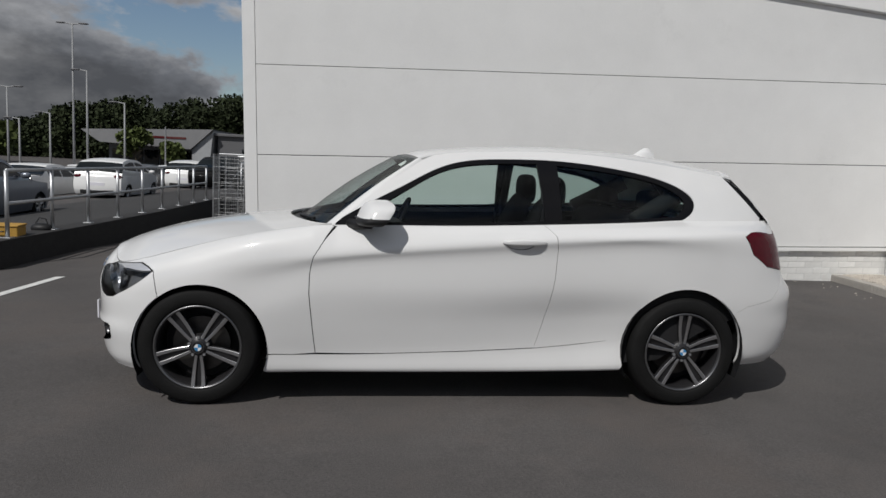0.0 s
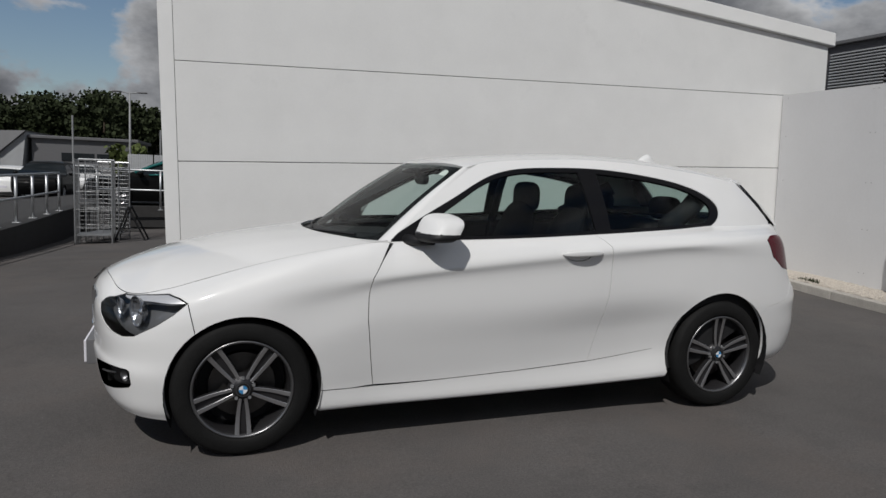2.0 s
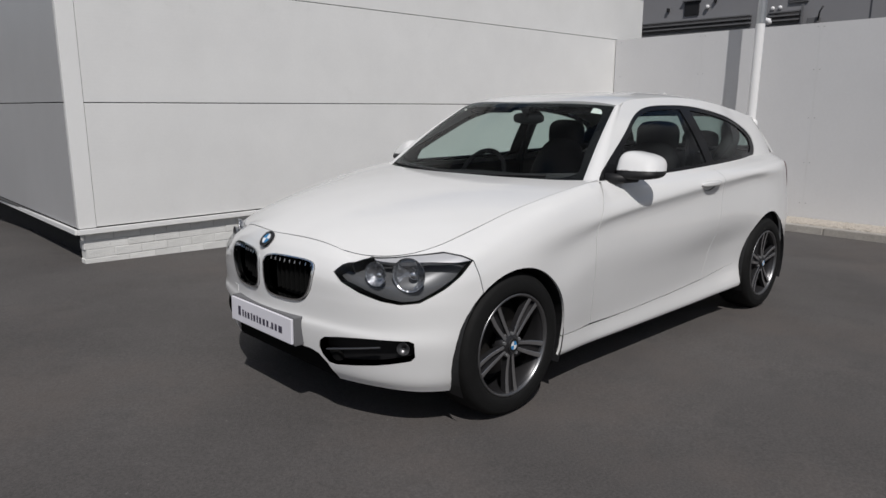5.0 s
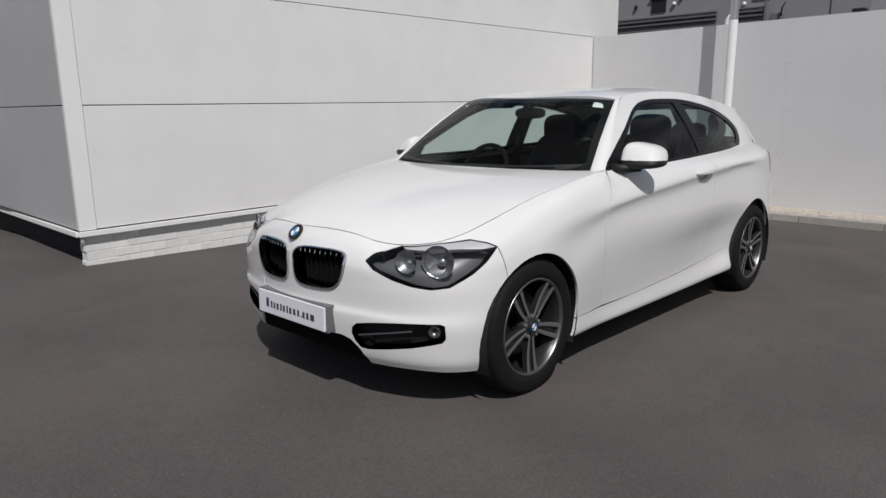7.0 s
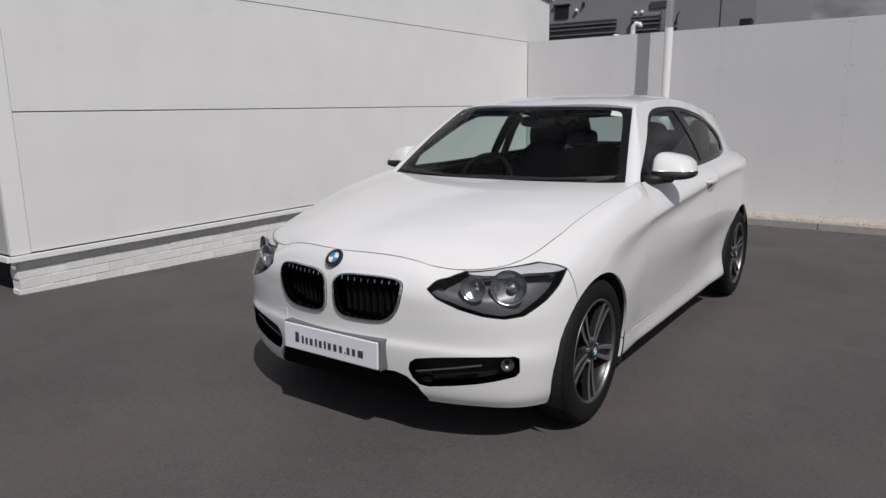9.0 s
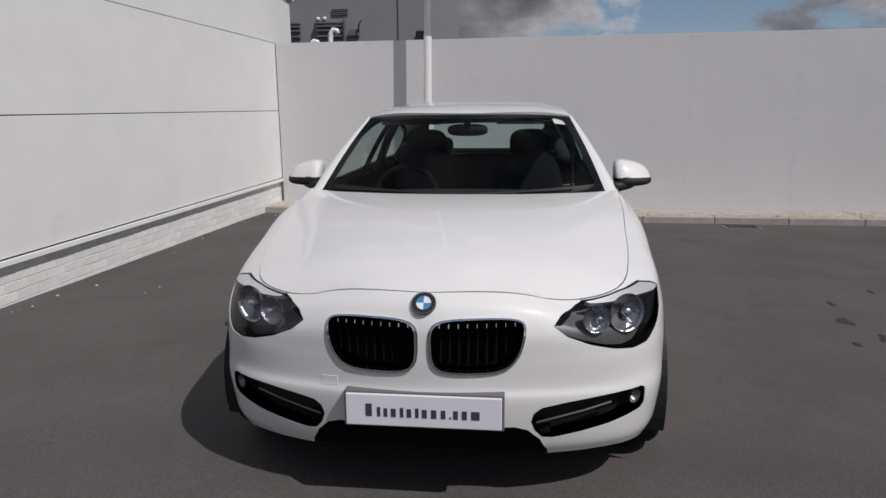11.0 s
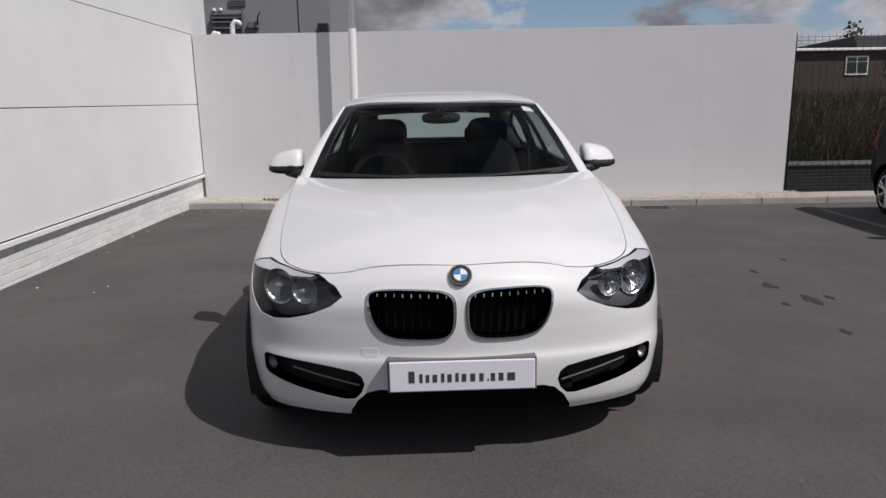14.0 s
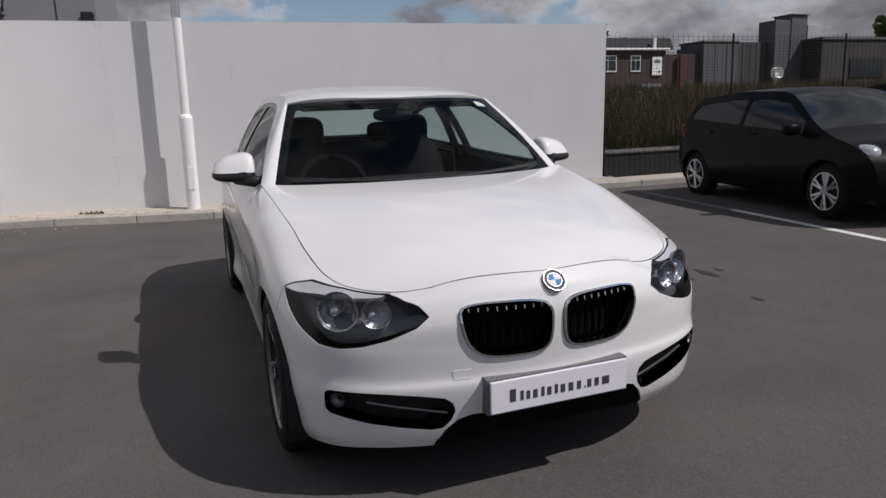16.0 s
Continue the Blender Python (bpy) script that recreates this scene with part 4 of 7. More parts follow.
for flipped in (False, True):
    f = mirrored if flipped else np.asarray
    panel("fender", lower_skin, f(fender), PAINT, car, gap=HALF_GAP, holes=[f(headlamp)], step=0.024)
    d = panel("door", lower_skin, f(door), PAINT, car, gap=HALF_GAP, step=0.024, holes=[f(cup)])
    panel("handle_cup", lower_skin, f(cup), PAINT, d, "recessed handle cup", lift=-0.005, thick=-0.004, step=0.012)
    panel("rear_quarter", lower_skin, f(quarter), PAINT, car, gap=0.0008, holes=[f(tail_lamp)], step=0.024)
    panel("side_sill", lower_skin, f(sill), PAINT, car, gap=HALF_GAP)
    panel("rear_bumper", lower_skin, f(rear_bumper), PAINT, car, gap=0.0008)
    panel("tailgate", lower_skin, f(hatch_low), PAINT, car, gap=HALF_GAP, holes=[f(tail_lamp)])
    panel("tail_lamp", lower_skin, f(tail_lamp), RED_LENS, car, "dark red tail lamp lens", gap=0.002, lift=0.002)
    tub = np.array(bottom(0.42, 2.30, 20) + [shoulder(3.15) - (0, 0.5)] + along_shoulder(3.15, 0.45, 30))
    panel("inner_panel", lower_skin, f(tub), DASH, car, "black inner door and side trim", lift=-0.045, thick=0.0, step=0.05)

# hood
front_edge = [lower_skin(np.array([[u, TALL]]))[0][:2] for u in np.linspace(-shoulder(-0.41)[0], shoulder(-0.41)[0], 41)]
right_edge = [edge_p[np.argmin(np.abs(edge_p[:, 0] - x) + (edge_u > chord[9]) * 9)][:2] for x in np.linspace(-0.39, 0.69, 30)]
rear_edge = [(0.40 + 0.27 * (y / 0.78) ** 2, y) for y in np.linspace(0.775, -0.775, 31)]
hood_outline = np.array([tuple(p) for p in front_edge] + [tuple(p) for p in right_edge] + rear_edge + [(p[0], -p[1]) for p in right_edge[::-1]])
panel("hood", hood_skin, hood_outline, PAINT, car, gap=0.0016, step=0.03, thick=0.016)

# windscreen, cowl, roof, rear screen
SCR = (0.74, 0.72)
frit_in = rounded([(-0.90, 0.075), (0, 0.05), (0.90, 0.075), (0.925, 0.2), (0.915, 0.6), (0.895, 0.88), (0.85, 0.935), (0, 0.93), (-0.85, 0.935), (-0.895, 0.88), (-0.915, 0.6), (-0.925, 0.2)], 0.03)
screen_full = np.array([(-0.975, 0.0), (0.975, 0.0), (0.980, 0.995), (-0.980, 0.995)])
screen_glass = panel("windscreen", screen_skin, screen_full, GLASS_SCREEN, car, "clear faintly green windscreen", scale=SCR, thick=0.0, step=0.05)
screen_glass.visible_shadow = False
panel("windscreen_border", screen_skin, screen_full, GLOSS_BLACK, screen_glass, "black printed glass border", holes=[frit_in], scale=SCR, thick=0.0, lift=-0.003, step=0.03)
pillar_v = np.linspace(-0.04, 1.0, 22)
pillar_in = screen_skin(np.stack([np.full(22, 0.975), pillar_v], 1))
pillar_edge = screen_skin(np.stack([np.full(22, 1.0), pillar_v], 1))[:, [0, 2]] + np.array([(0.026, -0.005)])
pillar_out = upper_skin(pillar_edge)
for sgn in (1, -1):
    bm = bmesh.new()
    rows = []
    for a, b in zip(pillar_in, pillar_out):
        a, b = Vector(a), Vector(b)
        mid = (a + b) / 2 + Vector((-0.012, 0.012, 0.014))
        line = []
        for k in range(9):
            f = k / 8
            q = a * (1 - f) ** 2 + mid * 2 * f * (1 - f) + b * f * f
            line.append(bm.verts.new((q.x, q.y * sgn, q.z)))
        rows.append(line)
    for a, b in zip(rows, rows[1:]):
        for k in range(8):
            bm.faces.new((a[k], a[k + 1], b[k + 1], b[k]))
    bmesh.ops.recalc_face_normals(bm, faces=bm.faces)
    part("a_pillar", bm, PAINT, car, "white windscreen pillar", True)
cowl = bmesh.new()
rows = []
for y in np.linspace(-0.76, 0.76, 31):
    hx = 0.40 + 0.27 * (y / 0.78) ** 2
    hz = float(hood_z(np.array([hx]), np.array([y]))[0])
    s = screen_skin(np.array([[y / 0.745, 0.10]]))[0]
    rows.append([cowl.verts.new(p) for p in ((hx - 0.03, y, hz - 0.03), (hx + 0.02, y, hz - 0.022), (hx + 0.06, y, hz - 0.012), (s[0], s[1], s[2] - 0.003))])
for a, b in zip(rows, rows[1:]):
    for k in range(3):
        cowl.faces.new((a[k], a[k + 1], b[k + 1], b[k]))
cowl = part("cowl", cowl, BLACK, car, "matt black cowl panel", True)
for y0, y1 in ((0.66, 0.02), (0.10, -0.56)):
    path = []
    for i in range(9):
        y = y0 + (y1 - y0) * i / 8
        s = screen_skin(np.array([[y / 0.745, 0.030 + 0.03 * math.sin(i / 8 * 2.4)]]))[0]
        path.append((s[0] - 0.012, s[1], s[2] + 0.008))
    part("wiper", tube(path, 0.008, 6), BLACK, car, "black wiper arm and blade")

lip = bmesh.new()
rows = []
for u in np.linspace(-0.99, 0.99, 25):
    p = Vector(roof_skin(np.array([[u, 0.985]]))[0])
    rows.append([lip.verts.new(p + Vector(q)) for q in ((0, 0, -0.006), (0.030, 0, 0.0005), (0.062, 0, -0.006), (0.066, 0, -0.014), (0.050, 0, -0.022), (0, 0, -0.026))])
for a, b in zip(rows, rows[1:]):
    for k in range(6):
        lip.faces.new((a[k], a[(k + 1) % 6], b[(k + 1) % 6], b[k]))
lip.faces.new(rows[0][::-1])
lip.faces.new(rows[-1])
bmesh.ops.recalc_face_normals(lip, faces=lip.faces)
part("spoiler_lip", lip, PAINT, car, "white roof spoiler lip")
roof_uv = np.array([(-1, 0.006), (1, 0.006), (1, 1), (-1, 1)])
panel("roof", roof_skin, roof_uv, PAINT, car, scale=(0.6, 1.9), step=0.035, thick=0.02)
panel("headliner", roof_skin, roof_uv * (0.94, 0.94) + (0, 0.02), HEADLINER, car, "dark cloth headliner", scale=(0.6, 1.9), step=0.08, thick=0.0, lift=-0.03)
tail_uv = np.array([(-0.89, 0.10), (0.89, 0.10), (0.88, 0.95), (-0.88, 0.95)])
panel("rear_screen", tail_skin, tail_uv, GLASS_DARK, car, "dark tinted rear window", scale=(0.55, 0.45), step=0.05, thick=0.0)
panel("tailgate_trim", tail_skin, np.array([(-1, -0.02), (1, -0.02), (1, 1), (-1, 1)]), DASH, car, "black inner tailgate trim", holes=[tail_uv], scale=(0.55, 0.45), step=0.04, lift=-0.014, thick=0.0)
panel("tailgate_frame", tail_skin, np.array([(-1, -0.02), (1, -0.02), (1, 1), (-1, 1)]), PAINT, car, holes=[tail_uv], scale=(0.55, 0.45), step=0.03, lift=0.003)
for chart, fl in ((upper_skin, True), (upper_left, False)):
    panel("spoiler_cheek", chart, np.array([(2.995, 1.300), (3.060, 1.290), (3.285, 1.055), (3.195, 1.058)]), GLOSS_BLACK, car, "gloss black trim beside the rear window", flip=fl, lift=-0.004, thick=0.05, step=0.03)

# glasshouse sides
dlo = np.array(list(rounded([(0.715, 0.985), (0.905, 1.094), (1.095, 1.194), (1.26, 1.281), (1.44, 1.334), (1.68, 1.352), (1.92, 1.355), (2.16, 1.340), (2.40, 1.308),
                             (2.60, 1.264), (2.73, 1.205), (2.778, 1.145), (2.755, 1.085), (2.69, 1.042)], 0.03, False))
               + [(x, np.interp(x, belt_x, belt_z) + 0.004) for x in np.linspace(2.64, 0.71, 24)])
door_glass = np.array(list(rounded([(0.915, 1.055), (1.10, 1.166), (1.26, 1.257), (1.44, 1.311), (1.68, 1.330), (1.845, 1.334)], 0.03, False))
                      + [(1.868, 1.02)] + [(x, np.interp(x, belt_x, belt_z) + 0.022) for x in np.linspace(1.8, 0.90, 14)])
quarter_glass = np.array(list(rounded([(1.965, 1.330), (2.16, 1.314), (2.40, 1.282), (2.58, 1.240), (2.68, 1.19), (2.718, 1.145), (2.70, 1.10), (2.645, 1.062)], 0.03, False))
                         + [(x, np.interp(x, belt_x, belt_z) + 0.026) for x in np.linspace(2.54, 1.965, 10)])
side_outline = np.array([(0.695, np.interp(0.695, belt_x, belt_z) + 0.003)]
                        + [tuple(p) for p in pillar_edge[2:]]
                        + [(x, float(roof_edge_z(np.array(x)))) for x in np.linspace(1.25, 3.0, 28)]
                        + [(3.22, 1.062)]
                        + [(x, np.interp(x, belt_x, belt_z) - 0.002) for x in np.linspace(3.215, 0.72, 40)])
for chart, sgn in ((upper_skin, 1), (upper_left, -1)):
    fl = sgn > 0
    panel("roof_side_frame", chart, side_outline, PAINT, car, holes=[dlo], flip=fl, step=0.024, thick=0.02)
    panel("window_surround", chart, dlo, GLOSS_BLACK, car, "gloss black window surround", holes=[door_glass, quarter_glass], flip=fl, step=0.03, lift=-0.005, thick=0.015)
    for nm, poly, gm in (("door_window", door_glass, GLASS_SIDE), ("rear_side_window", quarter_glass, GLASS_DARK)):
        pane = panel(nm, chart, poly, gm, car, "green-tinted side window glass", flip=fl, lift=-0.010, thick=0.0, step=0.06)
        pane.visible_shadow = False

# lamps in the nose
DUCT = mat("duct_black", (0.005, 0.005, 0.005), 0.9, vary=0.2, spec=0.1)
def lamp_bowl(center, radius, depth, parent, tilt=0.0):
    bm = bmesh.new()
    rings = []
    for r, d in ((1.0, -0.004), (1.0, 0.0), (0.94, 0.003), (0.86, 0.35 * depth), (0.55, 0.8 * depth), (0.2, depth)):
        rings.append([bm.verts.new(Vector(center) + pose(0, 0, 0, 0, 0, tilt).to_3x3() @ Vector((d, r * radius * math.cos(a), r * radius * math.sin(a))))
                      for a in np.linspace(0, math.tau, 25)[:-1]])
    for a, b in zip(rings, rings[1:]):
        for k in range(24):
            bm.faces.new((a[k], a[(k + 1) % 24], b[(k + 1) % 24], b[k]))
    bm.faces.new(rings[-1][::-1])
    return bm


def ball(center, radii, power=2.0, n=24, m=14):
    """A rounded solid, boxier as power grows."""
    bm = bmesh.new()

    def c(a, p):
        return math.copysign(abs(math.cos(a)) ** p, math.cos(a))

    def s(a, p):
        return math.copysign(abs(math.sin(a)) ** p, math.sin(a))
    p = 2 / power
    rows = [[bm.verts.new((center[0] + radii[0] * c(v, p) * c(u, p), center[1] + radii[1] * c(v, p) * s(u, p), center[2] + radii[2] * s(v, p)))
             for u in np.linspace(0, math.tau, n + 1)[:-1]] for v in np.linspace(-math.pi / 2 + 0.05, math.pi / 2 - 0.05, m)]
    for a, b in zip(rows, rows[1:]):
        for k in range(n):
            bm.faces.new((a[k], a[(k + 1) % n], b[(k + 1) % n], b[k]))
    bm.faces.new(rows[0][::-1])
    bm.faces.new(rows[-1])
    return bm


brow_top = np.array(side_line([(-0.232, 0.697), (-0.260, 0.712), (-0.303, 0.723)]) + [shoulder(-0.40) - (0, 0.020), shoulder(-0.45) - (0, 0.016), shoulder(-0.485) - (0, 0.018)])
brow_low = np.array([shoulder(-0.480) - (0, 0.030), shoulder(-0.45) - (0, 0.046)] + side_line([(-0.37, 0.694), (-0.285, 0.692)]))
brow = np.r_[brow_top, brow_low]
for sgn in (1, -1):
    f = mirrored if sgn < 0 else np.asarray
    lens = panel("headlamp", lower_skin, f(headlamp), GLASS_LAMP, car, "clear headlamp over a dark housing", gap=0.003, lift=-0.002, thick=0.0, step=0.03)
    lens.visible_shadow = False
    panel("housing", lower_skin, f(headlamp), LAMP_DARK, lens, "dark grey headlamp housing", gap=0.001, lift=-0.062, thick=-0.060, step=0.03)
    panel("brow_strip", lower_skin, f(brow), SILVER_TRIM, lens, "satin silver brow strip", lift=0.0008, thick=0.02, step=0.016)
    part("lamp_reflector", lamp_bowl((-0.440, 0.686 * sgn, 0.643), 0.070, 0.045, lens, -26 * sgn), LAMP_CHROME, lens, "bright faceted reflector")
    part("lamp_reflector", lamp_bowl((-0.518, 0.575 * sgn, 0.640), 0.050, 0.028, lens, -16 * sgn), LAMP_CHROME, lens, "bright faceted reflector")
    part("bulb_shield", ball((-0.505, 0.585 * sgn, 0.636), (0.014, 0.014, 0.014)), CHROME, lens, smooth=True)
    part("bulb_shield", ball((-0.414, 0.688 * sgn, 0.640), (0.02, 0.02, 0.02)), CHROME, lens, smooth=True)
    # kidney grille
    ring_in = grown(kidney, -0.008)
    grille = panel("kidney_grille", lower_skin, f(kidney), DUCT, car, "black kidney grille with chrome surround", lift=-0.068, thick=-0.068, step=0.03)
    panel("grille_surround", lower_skin, f(kidney), CHROME, grille, "chrome surround", holes=[f(ring_in)], lift=0.007, thick=0.03, step=0.012)
    for i in range(9):
        y = 0.052 + 0.0308 * i
        z0, z1 = (0.510 if i < 6 else 0.525), 0.657
        path = [tuple(lower_skin(np.array([find(1, y, z)]))[0]) for z in np.linspace(z0, z1, 6)]
        bm = bmesh.new()
        ring = [[bm.verts.new((p[0] + dx, (p[1] + dy) * sgn, p[2])) for dx, dy in ((0.044, 0), (0.046, 0.002), (0.062, 0.002), (0.062, -0.002), (0.046, -0.002))] for p in path]
        for a, b in zip(ring, ring[1:]):
            for k in range(5):
                bm.faces.new((a[k], a[(k + 1) % 5], b[(k + 1) % 5], b[k]))
        bmesh.ops.recalc_face_normals(bm, faces=bm.faces)
        part("grille_slat", bm, DUCT, grille)
        a, b = Vector(path[-1]), Vector(path[-2])
        part("slat_tip", tube([Vector((a.x + (b.x - a.x) * f + 0.012, (a.y + (b.y - a.y) * f) * sgn, a.z + (b.z - a.z) * f - 0.004)) for f in (0.0, 0.45)], 0.0025, 6), CHROME, grille, "bright slat tip")
    # fog lamp slot
    slot = panel("fog_intake", lower_skin, f(fog_slot), BLACK, car, "black bumper intake with a fog lamp", lift=-0.05, thick=-0.05, step=0.03)
    path = [tuple(lower_skin(np.array([find(1, y, z)]))[0] * (1, sgn, 1) + (0.018, 0, 0)) for y, z in ((0.375, 0.300), (0.45, 0.316), (0.54, 0.334), (0.63, 0.352))]
    part("intake_blade", tube(path, 0.0045, 8), RIM_LIP, slot, "thin bright blade")
    p = lower_skin(np.array([find(1, 0.715, 0.358)]))[0]
    part("fog_lamp", lamp_bowl((p[0] + 0.012, p[1] * sgn - 0.0 * sgn, p[2]), 0.026, 0.02, slot, -38 * sgn), RIM_LIP, slot, "small round fog lamp", True)
part("intake_back", box((-0.595, -0.425, 0.172), (-0.45, 0.425, 0.305), 0.02), DUCT, car, "black intake duct")

# plate with bars in place of its lettering
plate = part("number_plate", box((-0.716, -0.260, 0.308), (-0.704, 0.260, 0.418), 0.003), PLATE_WHITE, car, "white dealer plate with dark lettering bars")
part("plate_holder", box((-0.704, -0.268, 0.300), (-0.640, 0.268, 0.424), 0.003), GREY_DARK, car, "grey plate holder")
y = 0.192
for w, h in ((0.034, 0.048), (0.018, 0.036), (0.020, 0.032), (0.026, 0.032), (0.018, 0.036), (0.024, 0.032), (0.018, 0.036), (0.026, 0.032), (0.028, 0.032), (0.024, 0.032),
             (0.008, 0.008), (0.024, 0.032), (0.026, 0.032), (0.044, 0.032)):
    part("lettering_bar", box((-0.7176, y - w * 0.62, 0.342), (-0.7155, y, 0.342 + h * 0.9)), PLATE_INK, plate)
    y -= w + 0.0045


def roundel(m, r, parent):
    base = bmesh.new()
    bmesh.ops.create_cone(base, cap_ends=True, segments=32, radius1=r, radius2=r * 0.93, depth=0.006, matrix=m)
    ob = part("roundel", base, BLACK, parent, "round badge with blue and white quarters")
    ring = bmesh.new()
    for r0, r1 in ((0.93, 1.0), (0.60, 0.64)):
        a = [ring.verts.new(m @ Vector((r * r0 * math.cos(t), r * r0 * math.sin(t), 0.0042))) for t in np.linspace(0, math.tau, 33)[:-1]]
        b = [ring.verts.new(m @ Vector((r * r1 * math.cos(t), r * r1 * math.sin(t), 0.0042))) for t in np.linspace(0, math.tau, 33)[:-1]]
        for k in range(32):
            ring.faces.new((a[k], b[k], b[(k + 1) % 32], a[(k + 1) % 32]))
    part("badge_ring", ring, RIM_LIP, ob, "silver ring")
    for q, mt in enumerate((ROUNDEL_BLUE, ROUNDEL_WHITE) * 2):
        bm = bmesh.new()
        t0 = q * math.pi / 2
        vs = [bm.verts.new(m @ Vector((0, 0, 0.0040)))] + [bm.verts.new(m @ Vector((0.59 * r * math.cos(t0 + t), 0.59 * r * math.sin(t0 + t), 0.0040))) for t in np.linspace(0, math.pi / 2, 9)]
        bm.faces.new(vs)
        part("badge_quarter", bm, mt, ob)


bp = lower_skin(np.array([[0.0, TALL * 0.905]]))[0]
bn = -skin_normals(lower_skin, np.array([[0.02, TALL * 0.905]]))[0]
roundel(Matrix.Translation(Vector(bp) + Vector((-0.004, 0, 0.003))) @ Vector((bn[0], 0, bn[2])).to_track_quat("Z", "X").to_matrix().to_4x4(), 0.041, car)
tow = front_line([(0.30, 0.422), (0.36, 0.420), (0.362, 0.452), (0.302, 0.454)])
panel("tow_cover", lower_skin, np.array(tow), PAINT, car, "small square tow-eye cover", lift=0.0015, thick=0.003, step=0.02)

# door mirrors, handles, aerial fin, sticker
for sgn in (1, -1):
    mirror = ball((0.913, 0.893 * sgn, 1.040), (0.086, 0.104, 0.074), 3.6, 32, 18)
    for v in mirror.verts:
        out = (v.co.y * sgn - 0.79) / 0.21
        if v.co.x > 0.950:
            v.co.x = 0.950 + (v.co.x - 0.950) * 0.25
        up = v.co.z - 0.992
        v.co.z = 0.992 + up * (1.0 - 0.30 * max(0, out) ** 1.5)
        v.co.x += 0.060 * out - 0.03 + up * 0.45
        v.co.y -= sgn * max(0, up) * 0.25 * out
    low = mirror.copy()
    bmesh.ops.bisect_plane(mirror, geom=list(mirror.verts) + list(mirror.edges) + list(mirror.faces), plane_co=(0, 0, 1.014), plane_no=(0, 0, -1), clear_outer=True)
    bmesh.ops.bisect_plane(low, geom=list(low.verts) + list(low.edges) + list(low.faces), plane_co=(0, 0, 1.015), plane_no=(0, 0, 1), clear_outer=True)
    cap = part("mirror_cap", mirror, PAINT, car, "white door mirror cap", True)
    part("mirror_base", low, BLACK, cap, "black mirror underside", True)
    part("mirror_arm", tube([(0.79, 0.765 * sgn, 0.968), (0.835, 0.83 * sgn, 0.972), (0.90, 0.88 * sgn, 0.980)], 0.02, 10, [0.032, 0.024, 0.026]), BLACK, cap, "black mirror arm", True)
    part("mirror_glass", ball((0.936, 0.885 * sgn, 1.035), (0.010, 0.080, 0.045), 3.0), CHROME, cap, "mirror glass", True)
    part("indicator_strip", tube([(0.818 + 0.028 * k, (0.835 + 0.050 * k) * sgn, 1.015) for k in range(4)], 0.004, 8), RIM_LIP, cap, "slim indicator strip")
    hp = lower_skin(np.array([find(0, 1.735, 0.898)]))[0]
    handle = ball((1.735, (hp[1] + 0.020) * sgn, 0.903), (0.124, 0.012, 0.016), 2.8, 28, 12)
    for v in handle.verts:
        v.co.y -= sgn * 0.022 * ((v.co.x - 1.735) / 0.128) ** 2
        v.co.z += 0.004 * (1 - ((v.co.x - 1.735) / 0.128) ** 2) + 0.012 * (v.co.x - 1.735)
    handle = part("door_handle", handle, PAINT, car, "white pull handle", True)
fin = bmesh.new()
rows = []
for i in range(9):
    a = i / 8
    x = 2.60 + 0.19 * a
    zr = float(roof_mid_z(np.array(x))) - 0.004
    h, w = 0.082 * smooth01(a * 1.35) * (1 - 0.35 * smooth01((a - 0.75) / 0.25)), 0.028 * math.sin(math.pi * min(0.97, 0.12 + 0.8 * a))
    rows.append([fin.verts.new((x + 0.01 * (k > 0), sy * w * wk, zr + h * k)) for sy, wk, k in ((1, 1, 0), (1, 0.6, 0.55), (1, 0.15, 1), (-1, 0.15, 1), (-1, 0.6, 0.55), (-1, 1, 0))])
for a, b in zip(rows, rows[1:]):
    for k in range(5):
        fin.faces.new((a[k], b[k], b[k + 1], a[k + 1]))
part("aerial_fin", fin, PAINT, car, "white shark-fin aerial", True)
panel("sticker", screen_skin, np.array([(-0.930, 0.850), (-0.800, 0.865), (-0.800, 0.945), (-0.915, 0.935)]), STICKER, screen_glass, "small pale paper sticker", scale=SCR, lift=-0.004, thick=0.0, step=0.05)

